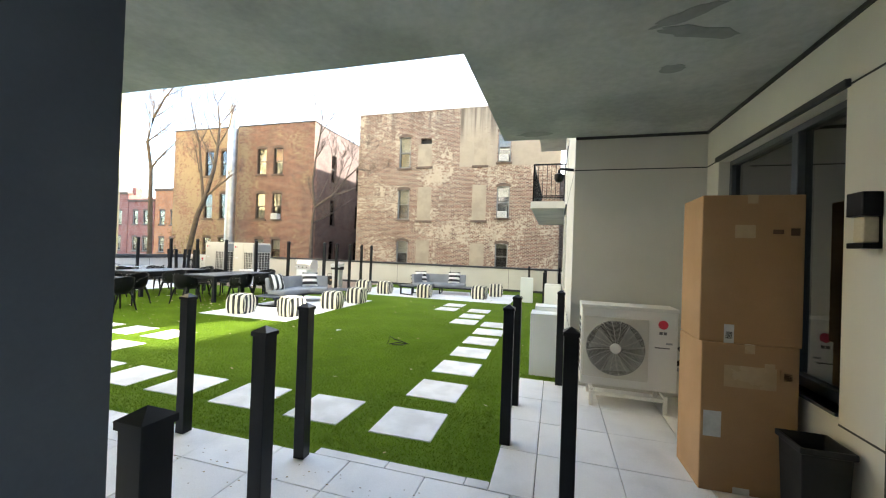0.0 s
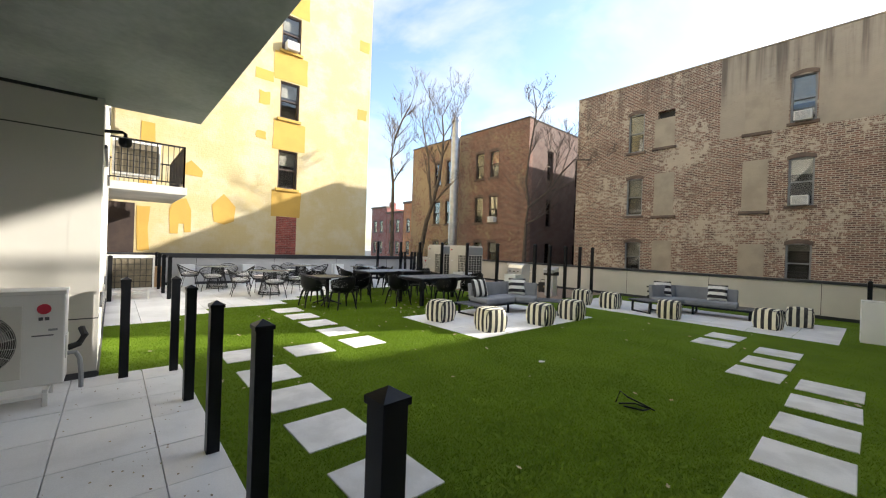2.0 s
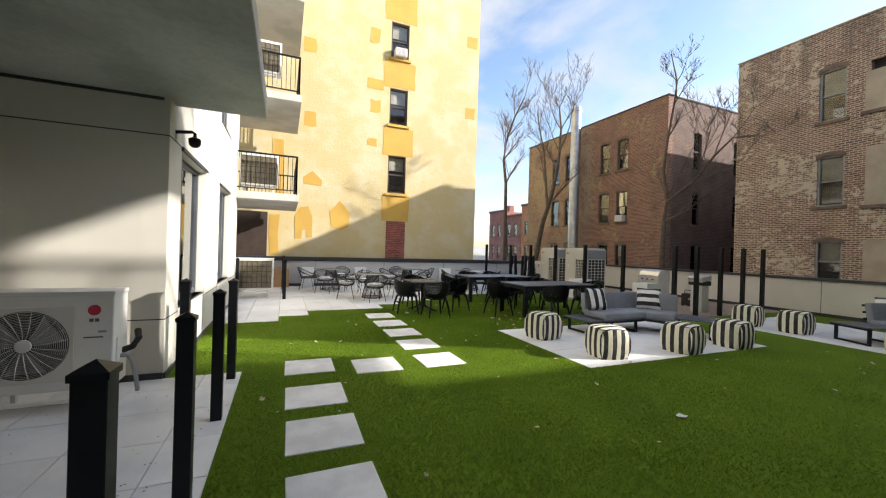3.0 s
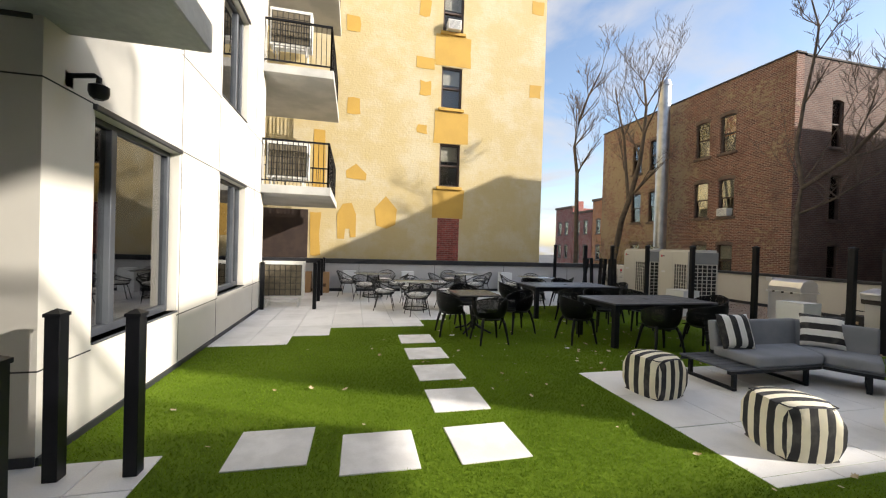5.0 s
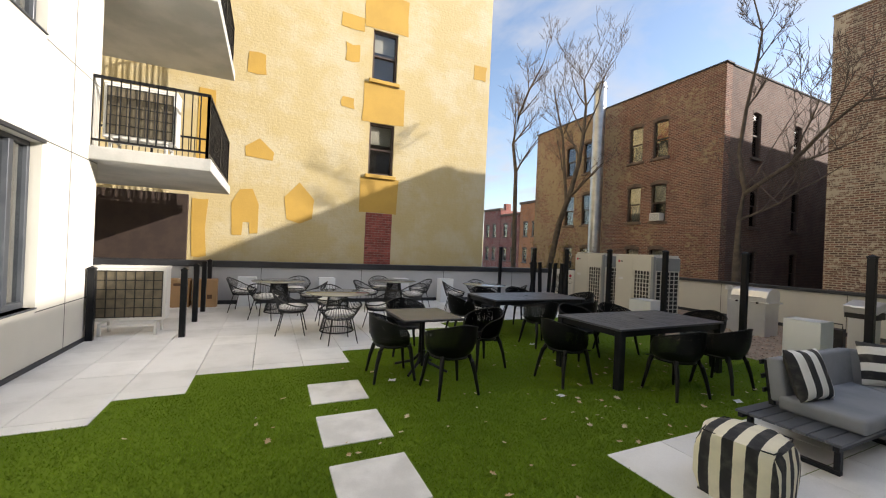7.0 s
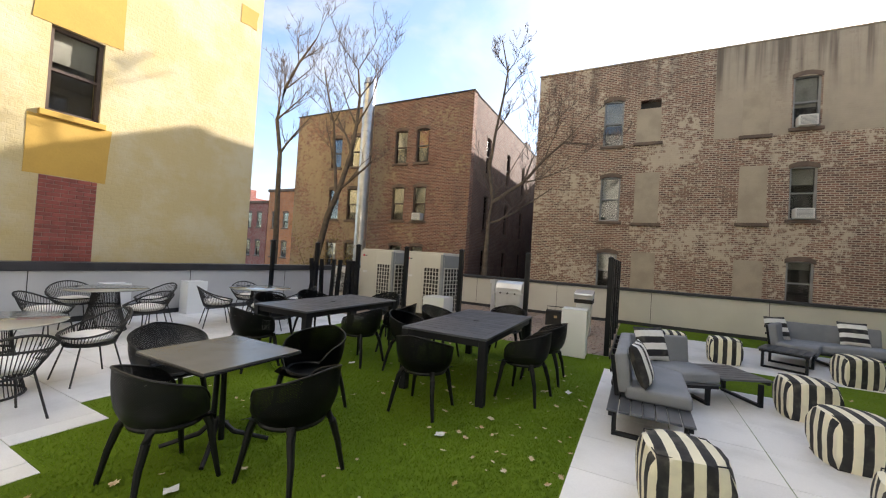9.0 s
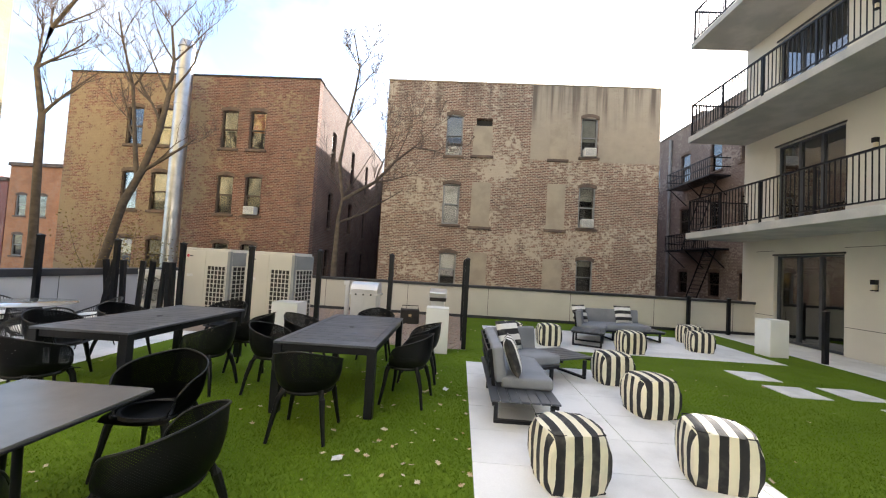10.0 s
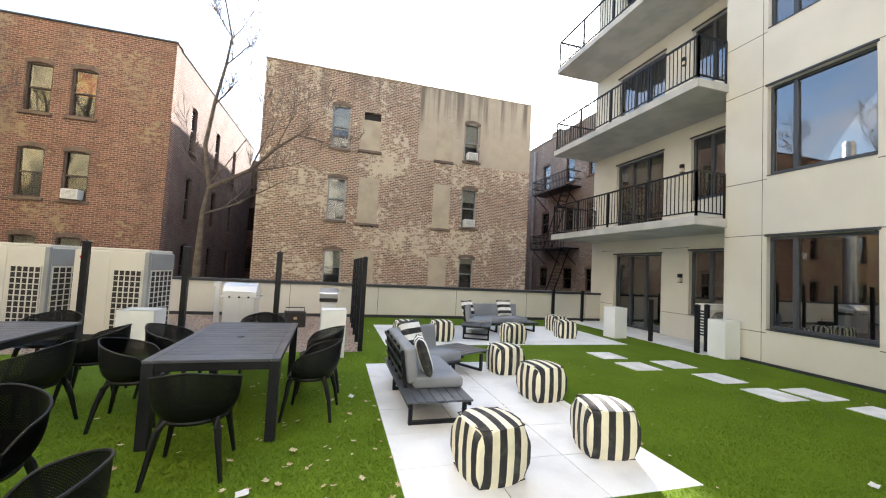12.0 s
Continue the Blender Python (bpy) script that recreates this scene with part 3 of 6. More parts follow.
srng = random.Random(31)
M_DAMP = surf("damp_concrete", (0.25, 0.27, 0.255), (0.20, 0.215, 0.205), 3, 0.6, 0.75, bump=0.2, bscale=16, fine=0.15)
bm = bmesh.new()
for x, y, rx, ry, turn in ((1.66, 3.52, 0.30, 0.07, 20), (1.52, 3.30, 0.20, 0.06, -30), (1.63, 4.02, 0.10, 0.07, 10), (0.50, 5.50, 0.20, 0.10, 0), (-0.6, 2.6, 0.26, 0.04, 15)):
    c, w = math.cos(radians(turn)), math.sin(radians(turn))
    ringv = []
    for k in range(22):
        a = 2 * math.pi * k / 22
        f = srng.uniform(0.78, 1.12)
        u, v = rx * f * math.cos(a), ry * f * math.sin(a)
        ringv.append((x + u * c - v * w, y + u * w + v * c))
    prism(bm, ringv, ZS - 0.003, ZS + 0.01)
structure("soffit_stain", bm, M_DAMP, "dark damp stains on the concrete slab", "stain")

# east wing
FX = 1.0
HE = [(9.15, 10.86, z, z + 1.92) for z in (0.74, 3.96, 7.18, 10.4)]
structure("wall_east", pierced(bmesh.new(), "x", FX, FX + 0.26, 6.0, 11.76, -0.5, 13.0, HE), M_CREAM, "smooth cream facade panels of the apartment block", "wall")
bm = bmesh.new()
for z in (2.70, 3.88, 5.93, 7.1, 9.15, 0.66):
    for a, b in ((5.744, 9.15), (10.86, 11.76)) if z in (0.66, 3.88, 7.1) else ((5.744, 11.76),):
        box(bm, FX - 0.002, FX + 0.002, a, b, z - 0.007, z + 0.007)
for y in (8.95, 10.95):
    box(bm, FX - 0.0025, FX + 0.002, y - 0.005, y + 0.005, 0.0, 13.0)
structure("facade_joint_east", bm, M_JOINT, "thin dark joints between facade panels", "joint")
structure("baseboard_east", block(FX - 0.02, FX, 5.744, 11.76, 0.0, 0.06, 0.002), M_CAP, "black strip at the facade foot", "baseboard")
RX = 1.95
HR = [h for z in (0.0, 3.22, 6.44, 9.66) for h in ((14.45, 16.5, z, z + 2.45), (12.4, 13.5, z + 0.72, z + 2.5))]
structure("wall_recess", pierced(bmesh.new(), "x", RX, RX + 0.26, 11.76, 17.75, -0.5, 13.0, HR), M_CREAM, "cream wall behind the balconies", "wall")
structure("wall_recess_side", block(FX + 0.26, RX + 0.26, 11.5, 11.757, -0.5, 13.0, 0), M_CREAM, "cream side wall of the balcony recess", "wall")
bm = bmesh.new()
for z in (0.7, 2.6):
    for a, b in ((11.76, 12.4), (13.5, 14.45), (16.5, 17.2)):
        box(bm, RX - 0.002, RX + 0.002, a, b, z - 0.006, z + 0.006)
structure("facade_joint_recess", bm, M_JOINT, "thin dark joints between wall panels", "joint")

# west recess
structure("wall_west_return", block(-12.45, -12.19, 0.9, FY - 0.26, -0.5, 13.0, 0), M_CREAM, "cream side wall of the balcony recess", "wall")
structure("wall_west_recess", pierced(bmesh.new(), "y", 0.9, 0.64, -16.0, -12.45, -0.5, 13.0, [h for z in (0.0, 3.05, 6.2) for h in ((-14.3, -12.7, z, z + 2.3),)]), M_CREAM, "cream wall behind the balconies", "wall")

# closed rooms behind the windows, their dimness put into the dark colour
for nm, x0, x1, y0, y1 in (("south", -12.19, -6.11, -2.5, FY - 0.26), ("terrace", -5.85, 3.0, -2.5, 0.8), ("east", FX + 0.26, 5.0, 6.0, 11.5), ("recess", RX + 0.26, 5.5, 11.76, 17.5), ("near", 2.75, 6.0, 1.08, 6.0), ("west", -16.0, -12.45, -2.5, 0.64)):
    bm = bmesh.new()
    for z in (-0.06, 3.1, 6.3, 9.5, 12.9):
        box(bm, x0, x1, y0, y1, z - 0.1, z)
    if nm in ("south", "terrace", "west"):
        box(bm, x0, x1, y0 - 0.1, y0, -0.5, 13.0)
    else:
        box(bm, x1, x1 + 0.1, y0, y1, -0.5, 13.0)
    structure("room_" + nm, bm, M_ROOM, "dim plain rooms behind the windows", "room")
structure("wall_north_end", block(FX + 0.96, 5.5, 17.5, 17.75, -0.5, 13.0, 0), M_CREAM, "cream end wall of the apartment block", "wall")
structure("wall_far_side", block(-6.11, 3.1, -2.9, -2.6, -0.5, 13.0, 0), M_CREAM, "plain wall closing the block", "wall")
structure("roof", block(-16.0, 6.0, -2.9, 0.8, 13.0, 13.2, 0), M_ROOFTAR, "flat dark roof of the block", "roof")
structure("roof_east", block(1.0, 6.0, 0.8, 17.45, 13.0, 13.2, 0), M_ROOFTAR, "flat dark roof of the block", "roof")
structure("roof_south", block(-12.45, -5.85, 0.8, FY, 13.0, 13.2, 0), M_ROOFTAR, "flat dark roof of the block", "roof")


def glazed(name, axis, face, u0, u1, z0, z1, splits, label, depth=0.10, facing=1):
    """A metal-framed window or glass door set into an opening. splits: mullions along it."""
    ob = thing(name, label, "window" if name.startswith("window") else "door", None, "", "structure")
    w = 0.055

    def put(nm, a, b, c, d, y0, y1, mat, par, bev=0.004):
        bm = bmesh.new()
        p, q = sorted((face - facing * y0, face - facing * y1))
        if axis == "y":
            box(bm, a, b, p, q, c, d)
        else:
            box(bm, p, q, a, b, c, d)
        if bev:
            bevelled(bm, bev, 1)
        return part(nm, bm, mat, par)

    fr = put("window_frame", u0 + 0.002, u0 + w, z0 + 0.002, z1 - 0.002, depth, depth + 0.09, M_FRAME, ob)
    for a, b, c, d in ((u1 - w, u1 - 0.002, z0 + 0.002, z1 - 0.002), (u0 + w, u1 - w, z1 - w, z1 - 0.002), (u0 + w, u1 - w, z0 + 0.002, z0 + w + 0.02)):
        put("window_frame", a, b, c, d, depth, depth + 0.09, M_FRAME, ob)
    edges = [u0 + w] + list(splits) + [u1 - w]
    for s in splits:
        put("mullion", s - 0.04, s + 0.04, z0 + w + 0.02, z1 - w, depth - 0.01, depth + 0.09, M_FRAME, ob)
    for a, b in zip(edges, edges[1:]):
        a2, b2 = a + (0.04 if a in splits else 0), b - (0.04 if b in splits else 0)
        g = put("pane", a2, b2, z0 + w + 0.02, z1 - w, depth + 0.04, depth + 0.052, M_GLASS, ob, 0)
        g.visible_shadow = False
    put("head_trim", u0 - 0.03, u1 + 0.03, z1 + 0.002, z1 + 0.05, -0.03, 0.05, M_CAP, ob)
    if z0 % 3.22 > 0.3:
        put("window_sill", u0 + 0.002, u1 - 0.002, z0 - 0.02, z0 + 0.0, -0.02, 0.19, M_FRAME, ob)
    return ob


WLAB = "dark grey metal window with a narrow casement"
for i, h in enumerate(HA[:3]):
    glazed("window_%d" % (i + 1), "y", FY, h[0], h[1], h[2], h[3], (-6.84,), WLAB)
for i, h in enumerate(HB[:3]):
    glazed("window_%d" % (i + 4), "y", FY, h[0], h[1], h[2], h[3], (-10.5,), WLAB)
for i, h in enumerate(HE[:3]):
    glazed("window_%d" % (i + 7), "x", FX, h[0], h[1], h[2], h[3], (10.4,), WLAB, facing=-1)
glazed("window_10", "x", 2.45, 3.55, 5.42, 0.72, 2.68, (4.25,), "dark-framed window behind the cardboard boxes", facing=-1)
glazed("window_14", "y", 1.08, -4.6, -2.2, 0.72, 2.65, (-2.9,), "dark-framed window onto the covered terrace")
k = 0
for h in HR:
    if h[2] < 9:
        k += 1
        if h[1] - h[0] > 1.5:
            glazed("door_%d" % k, "x", RX, h[0], h[1], h[2] + 0.005, h[3], (15.15, 15.8), "dark-framed sliding glass door", facing=-1)
        else:
            glazed("window_%d" % (k + 10), "x", RX, h[0], h[1], h[2], h[3], (12.92,), "dark-framed window beside the glass door", facing=-1)
for i, z in enumerate((0.0, 3.05, 6.2)):
    glazed("door_%d" % (i + 8), "y", 0.9, -14.3, -12.7, z + 0.005, z + 2.3, (-13.5,), "dark-framed glass door in the recess")


# ---- balconies ----
def balcony(x0, x1, y0, y1, z, sides, label):
    """A concrete slab with a black bar railing; sides: the edges that carry it."""
    ob = thing("balcony", label, "balcony", None, "balconies of the block", "structure")
    part("slab", block(x0, x1, y0, y1, z, z + 0.2, 0.012), M_SLAB, ob)
    zt = z + 0.2
    for (ax, ay), (bx, by) in sides:
        L = math.hypot(bx - ax, by - ay)
        dx, dy = (bx - ax) / L, (by - ay) / L
        along = Matrix.Translation((ax, ay, zt)) @ Matrix.Rotation(math.atan2(dy, dx), 4, "Z")

        def bar(nm, a, b, c, d, w):
            bm = bmesh.new()
            box(bm, a, b, -w, w, c, d, along)
            return part(nm, bm, M_BLACK, ob)

        bar("top_rail", -0.02, L + 0.02, 1.03, 1.07, 0.025)
        bar("bottom_rail", 0, L, 0.09, 0.12, 0.016)
        n = max(1, round(L / 1.45))
        for i in range(n + 1):
            bar("rail_post", i * L / n - 0.022, i * L / n + 0.022, 0.0, 1.03, 0.022)
        m = round(L / 0.115)
        base = bmesh.new()
        box(base, -0.008, 0.008, -0.008, 0.008, 0.12, 1.03)
        me = finish(base, "baluster")
        me.materials.append(M_BLACK)
        for i in range(1, m):
            part("baluster", me, None, ob, at=along @ Matrix.Translation((i * L / m, 0, 0)))
    return ob


for z in (2.93, 6.13, 9.33):
    balcony(0.08, RX - 0.003, 11.7, 17.7, z, (((0.15, 11.762), (0.15, 17.62)), ((0.15, 17.62), (RX, 17.62)), ((0.15, 11.762), (0.99, 11.762))), "pale concrete balcony with a black bar railing")
for z in (2.72, 5.5, 8.3):
    balcony(-15.5, -12.12, 0.903, 4.03, z, (((-12.19, 2.46), (-12.19, 3.96)), ((-12.19, 3.96), (-15.44, 3.96)), ((-15.44, 3.96), (-15.44, 0.95))), "concrete balcony with a black bar railing by the yellow wall")
structure("hoarding", block(-16.08, -15.99, 0.9, 3.1, 1.08, 2.69, 0.004), M_TIMBER, "dark brown boarding over the parapet", "hoarding")


# ---- neighbouring buildings ----
def sash_window(parent, axis, face, u0, u1, z0, z1, facing, frame_mat, blind=0.0, ac=False, arch=True, blind_mat=None, sill_mat=None, back=None):
    """A sash window in an opening of a wall: frame, two sashes, panes, sill, arched head."""
    win = new("window")
    win.parent = parent
    d = -facing

    def put(nm, a, b, c, e, p0, p1, mat, par=win, bev=0.0):
        bm = bmesh.new()
        p, q = sorted((face + d * p0, face + d * p1))
        if axis == "y":
            box(bm, a, b, p, q, c, e)
        else:
            box(bm, p, q, a, b, c, e)
        if bev:
            bevelled(bm, bev, 1)
        return part(nm, bm, mat, par)

    w = 0.06
    mid = (z0 + z1) / 2
    put("frame", u0, u0 + w, z0, z1, 0.06, 0.18, frame_mat)
    put("frame", u1 - w, u1, z0, z1, 0.06, 0.18, frame_mat)
    put("frame", u0 + w, u1 - w, z1 - w, z1, 0.06, 0.18, frame_mat)
    put("frame", u0 + w, u1 - w, z0, z0 + w, 0.06, 0.18, frame_mat)
    put("meeting_rail", u0 + w, u1 - w, mid - 0.025, mid + 0.025, 0.08, 0.16, frame_mat)
    for a, b, p in ((mid + 0.025, z1 - w, 0.10), (z0 + w, mid - 0.025, 0.14)):
        put("pane", u0 + w, u1 - w, a, b, p, p + 0.006, M_OLDGLASS).visible_shadow = False
    if blind:
        put("blind", u0 + w, u1 - w, z1 - w - blind * (z1 - z0), z1 - w, 0.20, 0.21, blind_mat or M_BLIND)
    # dark sheet close behind the panes stands in for an unlit room
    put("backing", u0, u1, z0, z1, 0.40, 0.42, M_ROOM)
    put("sill", u0 - 0.09, u1 + 0.09, z0 - 0.11, z0, -0.07, 0.05, sill_mat or M_SILL, bev=0.01)
    if arch:
        bm = bmesh.new()
        n = 8
        um, half = (u0 + u1) / 2, (u1 - u0) / 2 + 0.04
        for i in range(n):
            s0, s1 = -1 + 2 * i / n, -1 + 2 * (i + 1) / n
            vs = []
            for p in (-0.012, 0.05):
                for s, h in ((s0, 0), (s1, 0), (s1, 0.15), (s0, 0.15)):
                    u, z = um + s * half, z1 + h + 0.10 * (1 - s * s) - 0.09
                    vs.append(bm.verts.new((u, face + d * p, z) if axis == "y" else (face + d * p, u, z)))
            for f in ((0, 1, 2, 3), (7, 6, 5, 4), (0, 4, 5, 1), (1, 5, 6, 2), (2, 6, 7, 3), (3, 7, 4, 0)):
                bm.faces.new([vs[j] for j in f])
        bmesh.ops.remove_doubles(bm, verts=list(bm.verts), dist=1e-5)
        part("lintel", bm, sill_mat or M_SILL, win)
    if ac:
        um = (u0 + u1) / 2
        put("air_conditioner", um - 0.24, um + 0.24, z0 + 0.01, z0 + 0.36, -0.24, 0.12, M_WHITE_METAL, bev=0.015)
        for k in range(7):
            put("air_conditioner_slat", um - 0.2, um + 0.2, z0 + 0.05 + k * 0.04, z0 + 0.065 + k * 0.04, -0.247, -0.235, M_GREY_METAL)
    return win


# three-storey building with patched render
b2 = thing("apartment_building", "weathered three-storey building of brick patched with tan render", "building")
BY, BX0, BX1, BT = 21.25, -10.83, 0.95, 9.68
B2W = [(-8.12, -7.40, z0, z1, *o) for z0, z1, o in ((6.32, 8.12, (0.5, False)), (3.36, 5.10, (0.45, False)), (0.75, 2.14, (0.45, False)))]
B2W += [(-2.36, -1.66, z0, z1, *o) for z0, z1, o in ((6.48, 8.20, (0.55, True)), (3.48, 5.22, (0.3, True)), (0.7, 2.14, (0.15, False)))]
fx = lambda v: v * 1.009 + 0.02
fz = lambda v: v * 1.015 + 0.01
B2W = [(fx(a), fx(b), fz(c), fz(d), e, f) for a, b, c, d, e, f in B2W]
VENT = (-6.87, -6.17, 7.76, 8.12)
part("wall", pierced(bmesh.new(), "y", BY, BY + 0.4, BX0, BX1, -0.5, BT, [w[:4] for w in B2W] + [VENT]), M_BRICK_TAN, b2)
# 22 m depth is assumed, unseen, so it shades the brown building's side wall
for nm, x0, x1, y0, y1 in (("side_wall", BX0, BX0 + 0.4, BY + 0.4, BY + 22), ("side_wall", BX1 - 0.4, BX1, BY + 0.4, BY + 22), ("back_wall", BX0 + 0.4, BX1 - 0.4, BY + 21.6, BY + 22)):
    part(nm, block(x0, x1, y0, y1, -0.5, BT, 0), M_BRICK_SIDE, b2)
part("roof", block(BX0 + 0.4, BX1 - 0.4, BY + 0.4, BY + 21.6, BT - 0.5, BT - 0.35, 0), M_ROOFTAR, b2)
part("roof_edge", block(BX0 - 0.03, BX1 + 0.03, BY - 0.04, BY + 0.44, BT, BT + 0.05, 0.01), M_STUCCO_PATCH, b2)
part("vent_backing", block(VENT[0], VENT[1], BY + 0.25, BY + 0.3, VENT[2], VENT[3], 0), M_ROOFTAR, b2)
for x0, x1, z0, z1 in ((-6.95, -6.12, 6.38, 7.66), (-6.90, -6.08, 3.32, 5.22), (-3.68, -2.94, 6.35, 7.85), (-3.70, -2.93, 3.36, 5.30), (-6.9, -6.1, 0.1, 2.2), (-3.75, -2.95, 0.1, 2.1)):
    x0, x1, z0, z1 = fx(x0), fx(x1), fz(z0), fz(z1)
    part("blocked_window", block(x0, x1, BY - 0.012, BY + 0.02, z0, z1, 0.004), M_STUCCO_PATCH, b2, "window opening filled with render")
    if z0 > 1:
        part("sill", block(x0 - 0.08, x1 + 0.08, BY - 0.07, BY + 0.02, z0 - 0.12, z0 - 0.002, 0.01), M_SILL, b2)
rng = random.Random(4)


def wall_patch(bm, pts, face, axis, thick=0.012, facing=-1):
    """A flat patch of any outline (u, z) lying on a wall's face."""
    rows = []
    for p in (0.004, thick):
        rows.append([bm.verts.new((u, face + facing * p, z) if axis == "y" else (face + facing * p, u, z)) for u, z in pts])
    bm.faces.new(rows[0])
    bm.faces.new(rows[1][::-1])
    for i in range(len(pts)):
        j = (i + 1) % len(pts)
        bm.faces.new((rows[0][i], rows[1][i], rows[1][j], rows[0][j]))
    return bm


M_RENDER_STREAK = brick_mat("streaked_render", (0.45, 0.375, 0.29), (0.42, 0.35, 0.27), (0.44, 0.365, 0.28), (0.46, 0.39, 0.30), 0.9, dark=(0.12, 0.095, 0.078), soot=0.25, streak=0.85)
bm = bmesh.new()
pierced(bm, "y", BY - 0.008, BY + 0.01, -4.5, BX1 - 0.004, 6.4, BT - 0.004, [(-2.4, -1.62, 6.4, 8.3)])
part("render_coat", bm, M_RENDER_STREAK, b2, "stained coat of cement render")
for u0, u1, z0, z1, bl, acu in B2W:
    sash_window(b2, "y", BY, u0, u1, z0, z1, -1, M_GREYSASH, bl, acu)

# brown brick building
b1 = thing("apartment_building", "three-storey brown brick building with arched windows", "building")
CY, CX0, CX1, CT = 21.05, -25.4, -13.85, 9.48
B1W = []
for u0, u1 in ((-22.4, -21.65), (-21.05, -20.3), (-18.05, -17.3), (-16.78, -16.03)):
    for z0, z1 in ((6.15, 7.85), (3.27, 4.97), (0.55, 2.02)):
        B1W.append((fx(u0), fx(u1), fz(z0), fz(z1)))
part("wall", pierced(bmesh.new(), "y", CY, CY + 0.4, CX0, CX1, -0.5, CT, B1W), M_BRICK_RED, b1)
B1S = [(y, y + 0.62, z0, z1) for y in (23.0, 26.3, 29.5) for z0, z1 in ((6.0, 7.9), (3.1, 4.9), (0.3, 2.1))]
part("side_wall", pierced(bmesh.new(), "x", CX1, CX1 - 0.4, CY + 0.4, CY + 13.5, -0.5, CT - 0.05, B1S), M_BRICK_SIDE, b1)
part("side_wall", block(CX0, CX0 + 0.4, CY + 0.4, CY + 13.5, -0.5, CT, 0), M_BRICK_SIDE, b1)
part("roof", block(CX0 + 0.4, CX1 - 0.4, CY + 0.4, CY + 13.4, CT - 0.5, CT - 0.35, 0), M_ROOFTAR, b1)
part("roof_edge", block(CX0 - 0.05, CX1 + 0.05, CY - 0.05, CY + 0.45, CT, CT + 0.07, 0.015), M_ROOFTAR, b1)
part("roof_edge", block(CX1 - 0.42, CX1 + 0.04, CY + 0.46, CY + 13.5, CT - 0.05, CT + 0.03, 0.015), M_ROOFTAR, b1)
part("chimney", block(CX1 - 1.6, CX1 - 0.5, CY + 11.0, CY + 12.2, CT - 0.4, CT + 0.9, 0.02), M_BRICK_SIDE, b1)
for i, (u0, u1, z0, z1) in enumerate(B1W):
    col = i // 3
    sash_window(b1, "y", CY, u0, u1, z0, z1, -1, M_BROWNFRAME, (0.5, 0.45, 0.4)[i % 3], ac=(col == 3 and i % 3 == 1), blind_mat=M_CURTAIN if (col == 3 and i % 3 == 0) else None)
for u0, u1, z0, z1 in B1S:
    sash_window(b1, "x", CX1, u0, u1, z0, z1, 1, M_BROWNFRAME, 0.3)

# rear of the alley between them
b3 = thing("apartment_building", "dark brick building at the end of the alley", "building")
part("wall", block(-17.5, -10.85, 36.0, 36.4, -0.5, 9.0, 0), M_BRICK_SIDE, b3)
for k in range(3):
    z = 0.9 + 2.9 * k
    for x in (-14.3, -12.9, -11.6):
        part("window", block(x, x + 0.7, 35.94, 36.0, z, z + 1.6, 0.01), M_OLDGLASS, b3)
    part("fire_escape_deck", block(-14.4, -10.95, 34.9, 35.94, z - 0.12, z - 0.05, 0.01), M_BLACK, b3)
    for i in range(20):
        part("fire_escape_bar", block(-14.38 + i * 0.17, -14.36 + i * 0.17, 34.9, 34.93, z - 0.05, z + 0.9, 0), M_BLACK, b3)

# brick building with fire escapes behind the balconies, its windowed side turned to the courtyard
b4 = thing("apartment_building", "grey-brown brick building with black fire escapes", "building")
DX, DY0, DY1, DT = 6.0, 20.3, 36.0, 10.85
B4W = [(u, u + 0.95, z0, z1) for u in (22.75, 25.0, 27.75, 31.2) for z0, z1 in ((7.45, 9.15), (4.35, 5.85), (0.8, 2.1))]
part("wall", pierced(bmesh.new(), "x", DX, DX + 0.4, DY0, DY1, -0.5, DT, B4W), M_BRICK_GREY, b4)
part("end_wall", block(DX + 0.4, DX + 10, DY0, DY0 + 0.4, -0.5, DT, 0), M_BRICK_GREY, b4)
part("end_wall", block(DX + 0.4, DX + 10, DY1 - 0.4, DY1, -0.5, DT, 0), M_BRICK_GREY, b4)
part("roof", block(DX + 0.4, DX + 10, DY0 + 0.4, DY1 - 0.4, DT - 0.5, DT - 0.4, 0), M_ROOFTAR, b4)
part("roof_edge", block(DX - 0.06, DX + 0.45, DY0 - 0.05, DY1 + 0.05, DT, DT + 0.1, 0.02), M_GREYSASH, b4)
part("chimney", block(DX + 0.5, DX + 1.3, 27.6, 28.6, DT - 0.4, DT + 0.8, 0.02), M_BRICK_GREY, b4)
for u0, u1, z0, z1 in B4W:
    sash_window(b4, "x", DX, u0, u1, z0, z1, -1, M_BROWNFRAME, 0.4)
part("drainpipe", rod((DX - 0.1, 29.75, -0.5), (DX - 0.1, 29.75, DT - 0.3), 0.09), M_GREYSASH, b4, "pale drainpipe")
